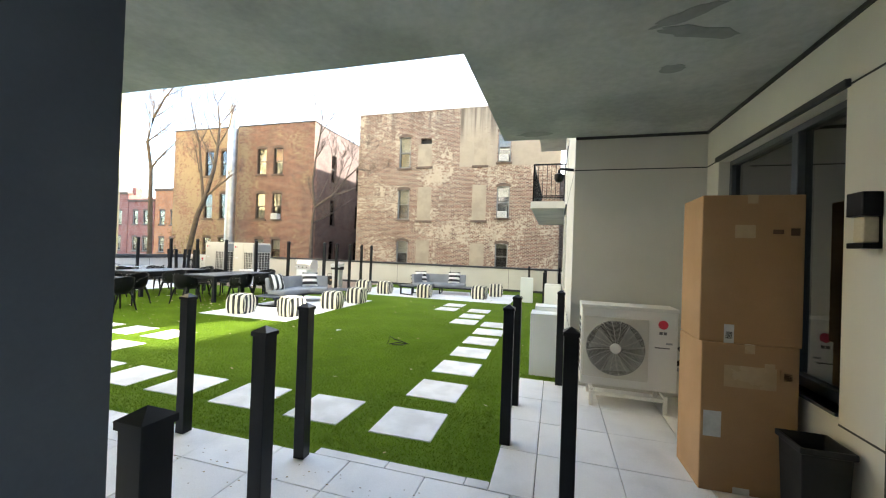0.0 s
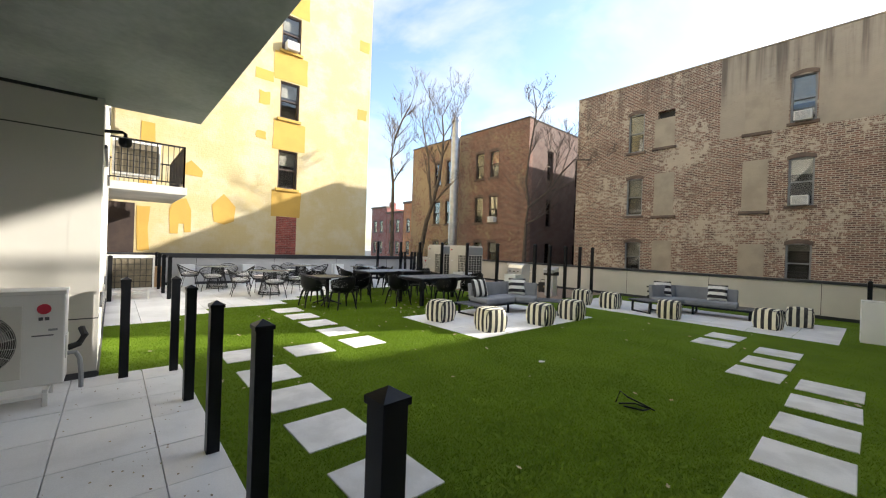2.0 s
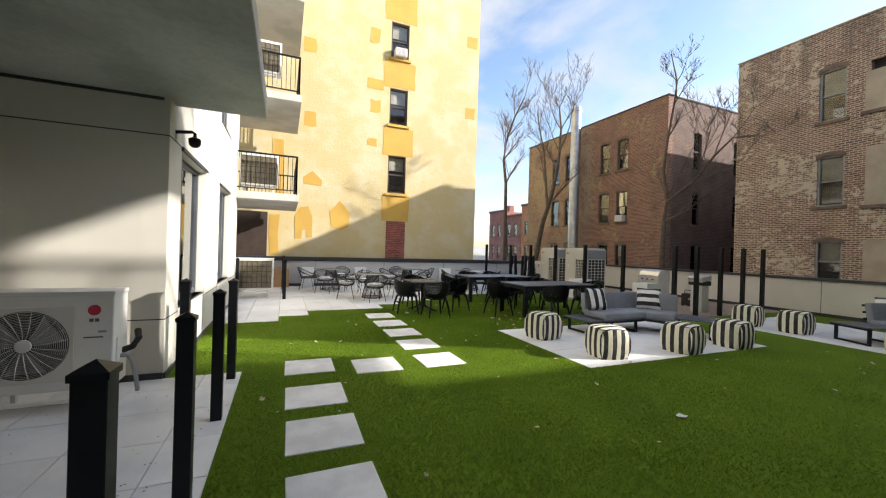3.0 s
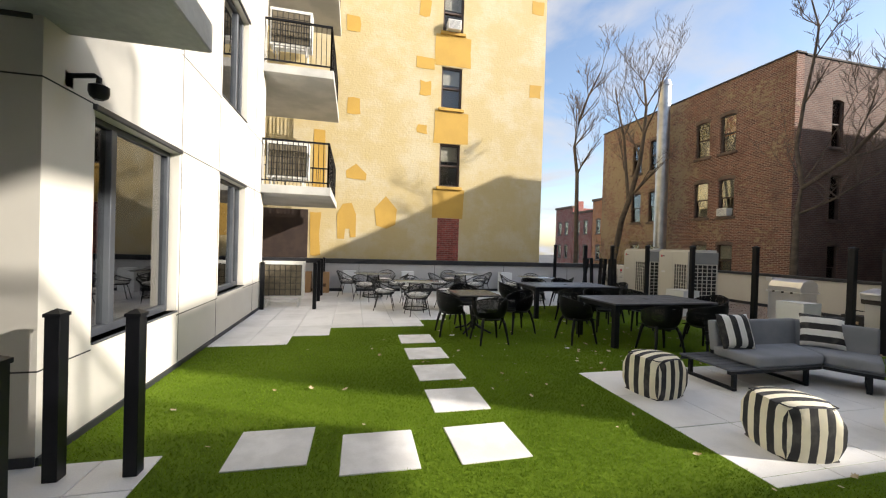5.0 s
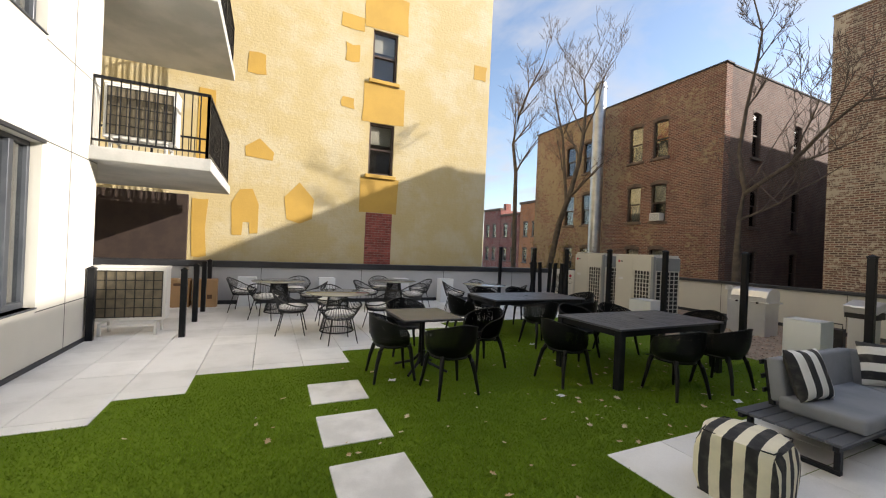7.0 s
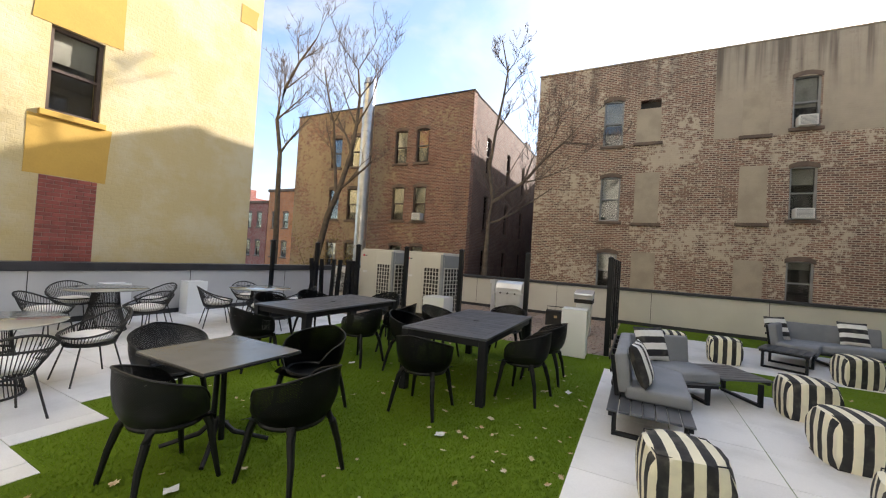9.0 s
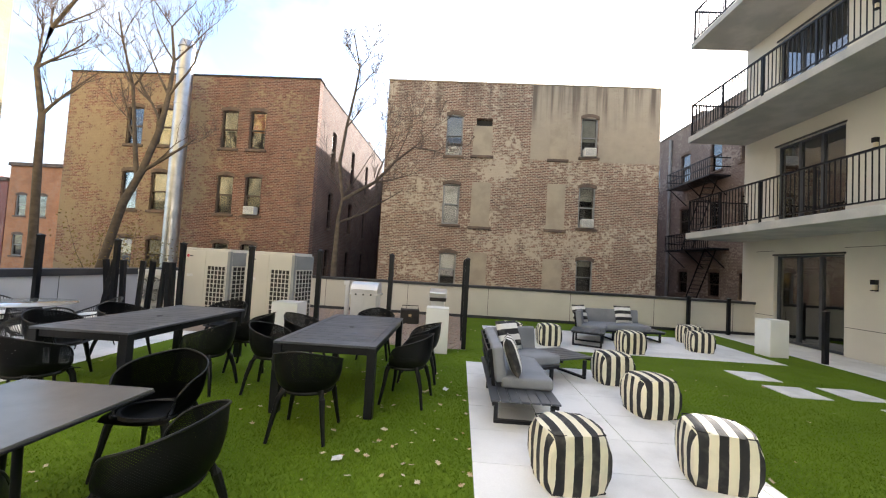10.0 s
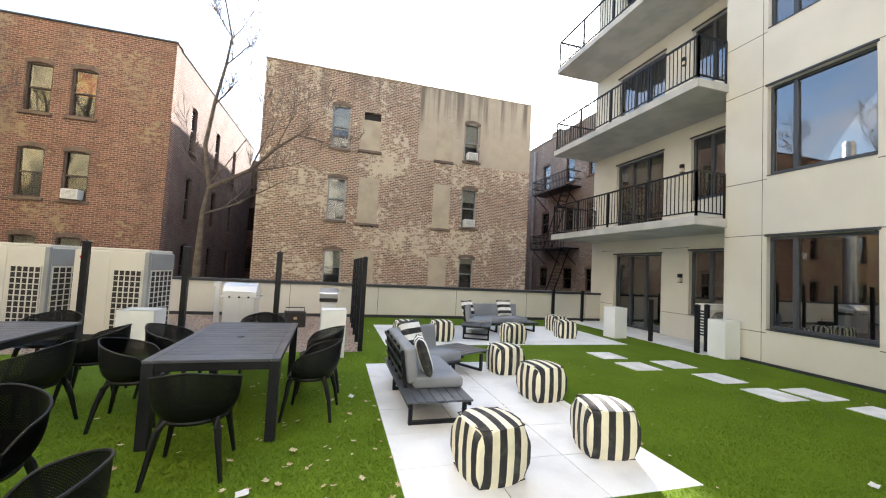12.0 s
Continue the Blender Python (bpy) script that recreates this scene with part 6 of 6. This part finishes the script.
def pillow(at):
    ob = thing("pillow", "square black and white striped throw pillow", "pillow", at, "striped pillows")
    bm = bmesh.new()
    n = 14
    top, bot = [], []
    for s, store in ((1, top), (-1, bot)):
        for i in range(n + 1):
            row = []
            for j in range(n + 1):
                a, b = -1 + 2 * i / n, -1 + 2 * j / n
                h = 0.075 * ((1 - a ** 4) * (1 - b ** 4)) ** 0.55
                pin = 1 - 0.06 * (1 - abs(a)) * abs(b) ** 3 - 0.06 * (1 - abs(b)) * abs(a) ** 3
                row.append(bm.verts.new((0.225 * a * pin, s * h, 0.225 * b * pin + 0.225)))
            store.append(row)
    for g, flip in ((top, 1), (bot, 0)):
        for i in range(n):
            for j in range(n):
                q = (g[i][j], g[i + 1][j], g[i + 1][j + 1], g[i][j + 1])
                bm.faces.new(q[::-1] if flip else q)
    bmesh.ops.remove_doubles(bm, verts=list(bm.verts), dist=0.0008)
    part("cover", bm, M_PSTRIPE, ob, smooth=True)
    return ob


pl = pillow(pose(-6.50, 9.45, 0.405, -20, 0, 82))
side = Matrix.Translation((0, 0, 0.225)) @ Matrix.Rotation(radians(90), 4, "Y") @ Matrix.Translation((0, 0, -0.225))
copy_thing(pl, pose(-6.40, 10.72, 0.405, -22, 0, 40) @ side)
copy_thing(pl, pose(-4.15, 14.58, 0.405, -20, 0, 32) @ side)
copy_thing(pl, pose(-2.95, 14.96, 0.405, -20, 0, 7) @ side)


# ---- grills and what stands on the gravel ----
gr = thing("grill", "stainless steel barbecue grill with a rounded hood", "grill", pose(-9.75, 15.15, -0.01))
part("cabinet", block(-0.34, 0.34, -0.27, 0.27, 0.0, 0.72, 0.01), M_STAINLESS, gr)
part("shelf", block(-0.40, 0.40, -0.31, 0.29, 0.721, 0.76, 0.008), M_STAINLESS, gr)
bm = bmesh.new()
prof = [(-0.29, 0.76), (-0.29, 0.86), (-0.2, 1.0), (-0.05, 1.06), (0.12, 1.06), (0.26, 0.98), (0.27, 0.76)]
lo = [bm.verts.new((-0.36, y, z)) for y, z in prof]
hi = [bm.verts.new((0.36, y, z)) for y, z in prof]
bm.faces.new(lo)
bm.faces.new(hi[::-1])
for i in range(len(prof)):
    j = (i + 1) % len(prof)
    bm.faces.new((lo[i], hi[i], hi[j], lo[j]))
part("hood", bevelled(bm, 0.012, 2), M_STAINLESS, gr, "polished hood")
part("handle", rod((-0.28, -0.34, 0.87), (0.28, -0.34, 0.87), 0.014), M_STAINLESS, gr)
for x in (-0.17, 0.17):
    part("cabinet_door", block(x - 0.155, x + 0.155, -0.281, -0.271, 0.06, 0.68, 0.004), M_STAINLESS, gr)
for x in (-0.2, 0.0, 0.2):
    part("knob", rod((x, -0.31, 0.74), (x, -0.345, 0.74), 0.022, 0.02, 14), M_PLASTIC, gr)
sp = thing("standpipe", "slim steel service pillar with a box head", "pillar", pose(-10.3, 15.25, -0.01))
part("pillar", block(-0.05, 0.05, -0.05, 0.05, 0, 0.95, 0.006), M_STAINLESS, sp)
part("head", block(-0.08, 0.08, -0.11, 0.06, 0.951, 1.06, 0.01), M_STAINLESS, sp)
g2 = thing("grill", "narrow stainless pedestal grill with a tilted lid", "grill", pose(-7.75, 14.4, -0.01))
part("pedestal", block(-0.16, 0.16, -0.14, 0.14, 0, 0.74, 0.008), M_STAINLESS, g2)
part("firebox", block(-0.2, 0.2, -0.18, 0.18, 0.741, 0.86, 0.008), M_DARKCOIL, g2)
bm = bmesh.new()
box(bm, -0.21, 0.21, -0.2, 0.2, 0.0, 0.14, Matrix.Translation((0, 0, 0.865)) @ Matrix.Rotation(radians(12), 4, "X"))
part("lid", bevelled(bm, 0.02, 2), M_STAINLESS, g2, "bright steel lid")
part("handle", rod((-0.1, -0.24, 0.93), (0.1, -0.24, 0.93), 0.01), M_STAINLESS, g2)
ct = thing("tool_box", "small dark tool box with a folding handle", "box", pose(-8.55, 15.3, -0.01, 0, 0, 10))
part("body", block(-0.25, 0.25, -0.15, 0.15, 0.0, 0.38, 0.015), M_DARKCOIL, ct)
part("latch", block(-0.04, 0.04, -0.16, -0.15, 0.2, 0.26, 0.003), M_TAPE, ct)
bm = bmesh.new()
tube(bm, [(-0.22, 0, 0.38), (-0.22, 0, 0.48), (0.22, 0, 0.48), (0.22, 0, 0.38)], 0.012, 6)
part("handle", bm, M_BLACK, ct)


# ---- trees ----
def tree(name, at, label, seed, spec, twigs=3):
    """Bare tree: trunk path, then branching limbs down to twigs."""
    ob = thing(name, label, "tree", at, "bare trees")
    r = random.Random(seed)
    bm = bmesh.new()
    tw = bmesh.new()

    def limb(p, d, length, rad, level):
        pts, radii = [p.copy()], [rad]
        n = 5
        d = d.normalized()
        for i in range(n):
            d = (d + Vector((r.uniform(-1, 1), r.uniform(-1, 1), r.uniform(-0.4, 0.9))) * 0.16).normalized()
            p = p + d * (length / n)
            pts.append(p.copy())
            radii.append(rad * (1 - 0.72 * (i + 1) / n))
        tube(bm if level < 2 else tw, pts, radii, 7 if level < 2 else 4)
        if level < 4:
            for _ in range(r.randint(4, 6) if level < 3 else r.randint(3, 4)):
                k = r.randint(1, n)
                side = Vector((r.uniform(-1, 1), r.uniform(-1, 1), r.uniform(0.1, 0.9)))
                limb(pts[k], d * 0.55 + side * 0.75, length * r.uniform(0.42, 0.66), max(0.0075, radii[k] * r.uniform(0.5, 0.75)), level + 1)

    for trunk, rad, branches in spec:
        pts = [Vector(p) for p in trunk]
        n = len(pts)
        radii = [rad * (1 - 0.75 * i / (n - 1)) for i in range(n)]
        tube(bm, pts, radii, 10)
        for k, d, length in branches:
            limb(pts[k], Vector(d), length, radii[k] * 0.6, 1)
    part("trunk", bm, M_BARK, ob, smooth=True)
    part("crown", tw, M_TWIG, ob, "fine bare twigs")
    return ob


tree("tree", pose(-20.5, 16.0, -0.5), "slender bare tree beyond the parapet", 3,
     [(((0, 0, 0), (0.05, 0, 2.2), (-0.05, 0, 4.7), (-0.08, 0, 6.1), (-0.42, 0, 7.6), (-0.05, 0, 8.9), (0.7, 0, 9.9), (1.6, 0, 10.7)), 0.13,
       [(3, (0.9, 0.1, 1.0), 2.2), (4, (-0.1, 0.1, 1), 2.2), (4, (1, 0, 0.7), 2.0), (5, (-0.3, 0.2, 1), 1.6), (5, (1, 0.2, 0.5), 1.6), (6, (0, 0, 1), 1.5), (6, (1, 0, 0.4), 1.5), (7, (0.6, 0.2, 1), 1.3)])])
tree("tree", pose(-20.3, 18.0, -0.5), "leaning bare tree with a twisted trunk", 8,
     [(((0, 0, 0), (0.12, 0, 1.3), (0.75, 0, 3.7), (1.35, 0, 4.9), (1.9, 0, 6.5), (2.1, 0, 7.7), (2.2, 0, 9.0), (2.0, 0, 10.3)), 0.17,
       [(3, (1, 0, 0.7), 2.2), (4, (-0.5, 0.1, 1), 2.4), (5, (1.1, 0, 0.9), 2.6), (5, (-0.6, 0, 1), 2.2), (6, (0.9, 0.2, 0.9), 2.2), (6, (-0.7, 0, 1), 2.0), (7, (0.7, 0, 0.8), 1.8), (7, (-0.6, 0, 0.9), 1.8)]),
      (((1.2, 0, 4.5), (0.98, 0, 6.0), (0.72, 0, 8.0), (0.15, 0, 9.8), (-0.1, 0, 10.8)), 0.085,
       [(1, (-0.5, 0, 1), 2.4), (2, (0.5, 0, 1), 2.0), (2, (-0.8, 0, 0.9), 2.0), (3, (0.4, 0, 1), 1.6), (3, (-0.9, 0, 0.7), 1.6)])])
tree("tree", pose(-11.6, 18.0, -0.5), "bare tree with arching limbs before the alley", 5,
     [(((0, 0, 0), (-0.05, 0, 1.8), (-0.02, 0, 3.4), (0.1, 0, 4.4)), 0.14, [(2, (1.0, 0, 0.35), 2.6), (3, (1.0, 0.1, 0.9), 2.6), (3, (-0.7, 0.1, 1.0), 1.8)]),
      (((0.1, 0, 4.3), (-0.1, 0, 5.5), (0.05, 0, 6.8), (0.28, 0, 8.1), (0.38, 0, 9.0), (0.1, 0, 10.2)), 0.07, [(2, (0.7, 0, 0.9), 1.2), (3, (0.8, 0, 1), 1.2), (4, (0.8, 0, 0.9), 1.1), (4, (-0.6, 0, 0.9), 1.0)]),
      (((0.08, 0, 4.2), (1.2, 0, 4.9), (1.9, 0, 5.7), (2.5, 0, 6.2), (3.3, 0, 6.1)), 0.07, [(1, (0.3, 0, 1), 1.9), (1, (0.9, 0, 0.1), 1.6), (2, (0.4, 0, 1), 1.5), (3, (1, 0, -0.2), 1.3), (3, (0.8, 0, 0.6), 1.3)])])

# yellowing shrub against the brown building
sh = thing("shrub", "thin shrub with sparse yellowing leaves", "shrub", pose(-20.3, 18.6, -0.5))
bm = bmesh.new()
r7 = random.Random(21)
tips = []
for i in range(16):
    a, l = r7.uniform(0, 6.3), r7.uniform(1.6, 3.4)
    q = [Vector((0.2 * math.cos(a), 0.2 * math.sin(a), 0))]
    d = Vector((0.45 * math.cos(a), 0.45 * math.sin(a), 1))
    for k in range(5):
        d = d + Vector((r7.uniform(-0.3, 0.3), r7.uniform(-0.3, 0.3), 0))
        q.append(q[-1] + d.normalized() * l / 5)
        tips.append(q[-1])
    tube(bm, q, [0.022, 0.018, 0.014, 0.010, 0.007, 0.004], 5)
part("stem", bm, M_BARK, sh)
vs, fs_ = [], []
for i in range(1500):
    c = tips[r7.randrange(len(tips))] + Vector((r7.gauss(0, 0.22), r7.gauss(0, 0.22), r7.gauss(0, 0.2)))
    u = Vector((r7.uniform(-1, 1), r7.uniform(-1, 1), r7.uniform(-1, 1))).normalized()
    w = u.orthogonal().normalized()
    k = len(vs)
    for a, b in ((0.05, 0), (0, 0.025), (-0.05, 0), (0, -0.025)):
        vs.append(tuple(c + u * a + w * b))
    fs_.append((k, k + 1, k + 2, k + 3))
me = bpy.data.meshes.new("leaf")
me.from_pydata(vs, [], fs_)
me.materials.append(M_SHRUB)
part("leaf", me, None, sh)["kind"] = "stuff"

# bent black wire stake on the lawn
wk = thing("garden_stake", "bent black wire stake lying on the turf", "stake", pose(-1.74, 6.67, 0.0, 0, 0, 20))
bm = bmesh.new()
tube(bm, [(-0.16, 0, 0.02), (-0.12, 0.02, 0.14), (-0.05, 0.0, 0.1), (0.1, -0.02, 0.06), (0.2, 0.0, 0.015)], 0.008, 6)
part("wire", bm, M_BLACK, wk)
bm = bmesh.new()
tube(bm, [(-0.13, 0.0, 0.015), (0.02, 0.05, 0.03), (0.16, 0.03, 0.015), (0.1, -0.06, 0.015), (-0.08, -0.05, 0.015)], 0.009, 6)
part("loop", bm, M_BLACK, wk)


# ---- turf blades, pebbles, fallen leaves ----
STEP = ([(-0.745, y) for y in (3.73, 4.62, 5.53, 6.40, 7.26, 8.10, 8.92)] + [(-1.46, y) for y in (9.0, 9.84, 10.77)] + [(-2.36, y) for y in (10.7, 11.56)]
        + [(x, 3.73) for x in (-1.645, -2.56, -3.45, -4.29, -5.12, -6.11)] + [(-5.92, 4.54), (-5.91, 5.41)] + [(x, 5.40) for x in (-6.79, -7.65, -8.5, -9.37)])
S = 0.575
PADS = ((-7.06, -4.66, 7.5, 11.5), (-6.55, -0.55, 12.95, 15.7))


def clear_of(x, y):
    ok = np.ones(len(x), bool)
    for sx, sy in STEP:
        ok &= ~((x > sx - 0.012) & (x < sx + S + 0.012) & (y > sy - 0.012) & (y < sy + S + 0.012))
    for x0, x1, y0, y1 in PADS:
        ok &= ~((x > x0 - 0.01) & (x < x1 + 0.01) & (y > y0 - 0.01) & (y < y1 + 0.01))
    return ok


def on_lawn(x, y):
    ok = (x < 0.40) & (y > 3.27) & (x > -8.95) & (y < 17.15)
    ok &= ~((x > -0.97) & (y < 3.37))
    ok |= (x > -8.95) & (x < -5.88) & (y > 2.5) & (y <= 3.27)
    ok |= (x > 0.4) & (x < 0.97) & (y > 5.76) & (y < 11.78)
    for edge, reach, start in ((-8.95, -9.48, 3.64), (-9.5, -10.08, 4.24), (-10.1, -10.68, 6.04), (-10.7, -11.26, 6.64), (-11.28, -11.88, 7.84), (-11.9, -12.38, 8.44)):
        ok |= (x > reach) & (x <= edge) & (y > start) & (y < 12.38)
    ok &= ~((y > 12.38) & (x < -7.07))
    ok &= ~((y > 11.78) & (x > 0.43))
    return ok & clear_of(x, y)


gen = np.random.default_rng(7)
count = 1500000
px, py = gen.uniform(-12.9, 1.0, count), gen.uniform(2.45, 17.15, count)
near = np.minimum(np.hypot(px + 1.5, py - 4.5), np.hypot(px + 6.5, py - 6.5))
keep = on_lawn(px, py) & (gen.uniform(0, 1, count) < np.clip(1.15 - near / 6.0, 0.10, 1.0))
px, py = px[keep], py[keep]
k = len(px)
ang = gen.uniform(0, 2 * np.pi, k)
hgt = gen.uniform(0.010, 0.022, k)
wid = gen.uniform(0.0025, 0.0045, k)
lean = gen.uniform(0.006, 0.022, k)
la = gen.uniform(0, 2 * np.pi, k)
co = np.zeros((k, 3, 3))
co[:, 0, 0], co[:, 0, 1] = px - np.cos(ang) * wid, py - np.sin(ang) * wid
co[:, 1, 0], co[:, 1, 1] = px + np.cos(ang) * wid, py + np.sin(ang) * wid
co[:, 2, 0], co[:, 2, 1], co[:, 2, 2] = px + np.cos(la) * lean, py + np.sin(la) * lean, hgt
me = bpy.data.meshes.new("turf_blade")
me.vertices.add(3 * k)
me.vertices.foreach_set("co", co.reshape(-1))
me.loops.add(3 * k)
me.loops.foreach_set("vertex_index", np.arange(3 * k, dtype=np.int32))
me.polygons.add(k)
me.polygons.foreach_set("loop_start", np.arange(0, 3 * k, 3, dtype=np.int32))
me.update(calc_edges=True)
me.materials.append(M_BLADE)
tagged(part("turf_blades", me, None), "short upright blades of the artificial turf", "turf", "", "stuff")

# pebbles
bm = bmesh.new()
bmesh.ops.create_icosphere(bm, subdivisions=1, radius=1)
bv = np.array([v.co for v in bm.verts])
bf = [[v.index for v in f.verts] for f in bm.faces]
bm.free()
pv, pf = [], []
for i in range(3600):
    s = gen.uniform(0.012, 0.032)
    x, y = gen.uniform(-12.4, -7.08), gen.uniform(12.42, 17.15)
    q = bv * np.array([s, s * gen.uniform(0.6, 1), s * gen.uniform(0.4, 0.7)])
    a = gen.uniform(0, 6.28)
    q = np.stack([q[:, 0] * np.cos(a) - q[:, 1] * np.sin(a) + x, q[:, 0] * np.sin(a) + q[:, 1] * np.cos(a) + y, q[:, 2] + gen.uniform(-0.006, 0.006)], 1)
    o = len(pv) * len(bv)
    pv.append(q)
    pf += [[o + j for j in f] for f in bf]
me = bpy.data.meshes.new("pebbles")
me.from_pydata(np.concatenate(pv).tolist(), [], pf)
me.materials.append(M_PEBBLE)
tagged(part("pebbles", me, None), "loose mixed river pebbles", "gravel", "", "stuff")

# dry leaves
lv, lf = [], []
shape = ((0, -0.5), (0.16, -0.3), (0.34, -0.36), (0.22, -0.08), (0.5, 0.06), (0.2, 0.14), (0.14, 0.42), (0, 0.5), (-0.14, 0.4), (-0.22, 0.12), (-0.5, 0.02), (-0.2, -0.1), (-0.32, -0.34), (-0.14, -0.28))
n = 0
while n < 250:
    x, y = gen.uniform(-12.5, 0.9), gen.uniform(2.6, 16.5)
    if gen.uniform() < 0.45:
        x, y = gen.normal(-7.7, 1.0), gen.normal(9.0, 1.9)
    if not on_lawn(np.array([x]), np.array([y]))[0]:
        continue
    n += 1
    s, a, t1, t2 = gen.uniform(0.025, 0.075), gen.uniform(0, 6.28), gen.uniform(-0.35, 0.35), gen.uniform(-0.35, 0.35)
    o = len(lv)
    for u, v in ((0, 0),) + shape:
        X, Y = s * u, s * v
        lv.append((x + X * math.cos(a) - Y * math.sin(a), y + X * math.sin(a) + Y * math.cos(a), 0.026 + X * t1 + Y * t2 + 0.25 * s * (u * u + v * v)))
    m = len(shape)
    lf += [(o, o + 1 + j, o + 1 + (j + 1) % m) for j in range(m)]
me = bpy.data.meshes.new("fallen_leaves")
me.from_pydata(lv, [], lf)
me.materials.append(M_LEAF)
tagged(part("fallen_leaves", me, None), "dry curled leaves scattered over the turf", "leaves", "", "stuff")

# specks of dirt and leaf crumbs blown over the near terrace
dv, df = [], []
for i in range(240):
    x, y = gen.uniform(-5.5, 0.35), gen.uniform(1.15, 3.1)
    if gen.uniform() < 0.5:
        y = 3.1 - abs(gen.normal(0, 0.35))
    s, a = gen.uniform(0.003, 0.011), gen.uniform(0, 6.28)
    o = len(dv)
    for q in range(5):
        t = a + q * 1.2566
        dv.append((x + s * math.cos(t) * (1.6 if q == 0 else 1), y + s * math.sin(t) * 0.8, 0.0065 + 0.15 * s * (q % 2)))
    df.append((o, o + 1, o + 2, o + 3, o + 4))
me = bpy.data.meshes.new("leaf_crumbs")
me.from_pydata(dv, [], df)
me.materials.append(M_CRUMB)
tagged(part("leaf_crumbs", me, None), "dark crumbs of leaves blown over the paving", "litter", "", "stuff")

# scraps of white paper by the tables
for x, y, a in ((-8.15, 8.0, 10), (-9.2, 6.35, 60), (-10.2, 9.2, 30), (-3.2, 7.2, 15), (-7.35, 9.9, 70)):
    sc = thing("paper_scrap", "crumpled scrap of white paper on the turf", "paper", pose(x, y, 0.022, 8, -6, a), "paper scraps")
    bm = bmesh.new()
    g = [[bm.verts.new((0.028 * i - 0.042, 0.02 * j - 0.03, 0.012 * noise.noise(Vector((i * 1.3 + x, j * 1.7 + y, 0))))) for j in range(4)] for i in range(4)]
    for i in range(3):
        for j in range(3):
            bm.faces.new((g[i][j], g[i + 1][j], g[i + 1][j + 1], g[i][j + 1]))
    part("sheet", bm, M_PAPER, sc)

# ---- paving, stone by stone ----
PAVE = {}


def paver(parent, x0, x1, y0, y1, mat=M_TILE, top=0.004, name="tile", gap=0.003):
    w, d = round(x1 - x0 - 2 * gap, 3), round(y1 - y0 - 2 * gap, 3)
    if w < 0.03 or d < 0.03:
        return
    key = (w, d, mat.name)
    if key not in PAVE:
        me = finish(block(0, w, 0, d, -0.05, 0.0, 0.003, 1), name)
        me.materials.append(mat)
        PAVE[key] = me
    part(name, PAVE[key], None, parent, at=pose(x0 + gap, y0 + gap, top + prng.uniform(-0.0012, 0.0012)))


def paved(name, label, x0, x1, y0, y1, sx, sy, x_off=0.0, y_off=0.0):
    ob = thing(name, label, "paving", None, "", "structure")
    y = y0 - y_off
    while y < y1 - 0.01:
        x = x0 - x_off
        while x < x1 - 0.01:
            paver(ob, max(x, x0), min(x + sx, x1), max(y, y0), min(y + sy, y1))
            x += sx
        y += sy
    return ob


for sx, sy in STEP:
    ob = thing("stepping_stone", "square pale concrete stepping stone set in the turf", "stepping stone", pose(sx + S / 2, sy + S / 2, 0.006, 0, 0, prng.uniform(-1.2, 1.2)), "stepping stones")
    me = PAVE.get("step")
    if me is None:
        me = PAVE["step"] = finish(block(-S / 2, S / 2, -S / 2, S / 2, -0.045, 0.004, 0.006, 2), "slab")
        me.materials.append(M_STONE)
    part("slab", me, None, ob)
paved("terrace_floor", "pale square pavers of the covered terrace", -5.85, 2.45, 1.08, 3.26, 0.6, 0.6, 0.2, 0.0)
ob = thing("terrace_floor_east", "pale square pavers beside the lawn", "paving", None, "", "structure")
for i in range(5):
    for j in range(5):
        x0, x1 = max(0.40, 0.40 + (i - 0) * 0.6 - 0.3), min(2.45, 0.40 + (i + 1) * 0.6 - 0.3)
        y0, y1 = 3.26 + j * 0.6, min(5.74, 3.26 + (j + 1) * 0.6)
        if x1 > x0:
            paver(ob, x0, x1, y0, y1)
paved("terrace_floor_corner", "pale strip of pavers at the lawn edge", -0.97, 0.40, 3.26, 3.36, 0.6, 0.6)
paved("lounge_pad", "pale paved pad under the near sofa", *PADS[0], 0.76, 0.65)
paved("lounge_pad_far", "pale paved pad under the far sofa", *PADS[1], 0.76, 0.67)
ob = thing("west_terrace", "wide pale paved terrace under the round tables", "paving", None, "", "structure")
for j, (y0, y1) in enumerate([(FY - 0.02 + 0, 3.02)] + [(3.02 + 0.6 * q, 3.62 + 0.6 * q) for q in range(16)]):
    xe = -8.95 if y1 < 3.7 else -9.5 if y1 < 4.3 else -10.1 if y1 < 6.03 else -10.7 if y1 < 6.63 else -11.28 if y1 < 7.9 else -11.9 if y1 < 8.5 else -12.4
    if y0 >= 12.4:
        break
    x = -15.72
    while x < xe - 0.05:
        paver(ob, x, min(x + 0.6, xe), y0, min(y1, 12.4))
        x += 0.6
for x in [-15.72 + 0.6 * q for q in range(6)]:
    for y in (0.92, 1.52, 2.12):
        paver(ob, x, min(x + 0.6, -12.45), y, min(y + 0.6, 2.46))
paved("east_terrace", "narrow paved strip by the glass doors", 0.45, 1.95, 11.8, 17.2, 0.6, 0.6)
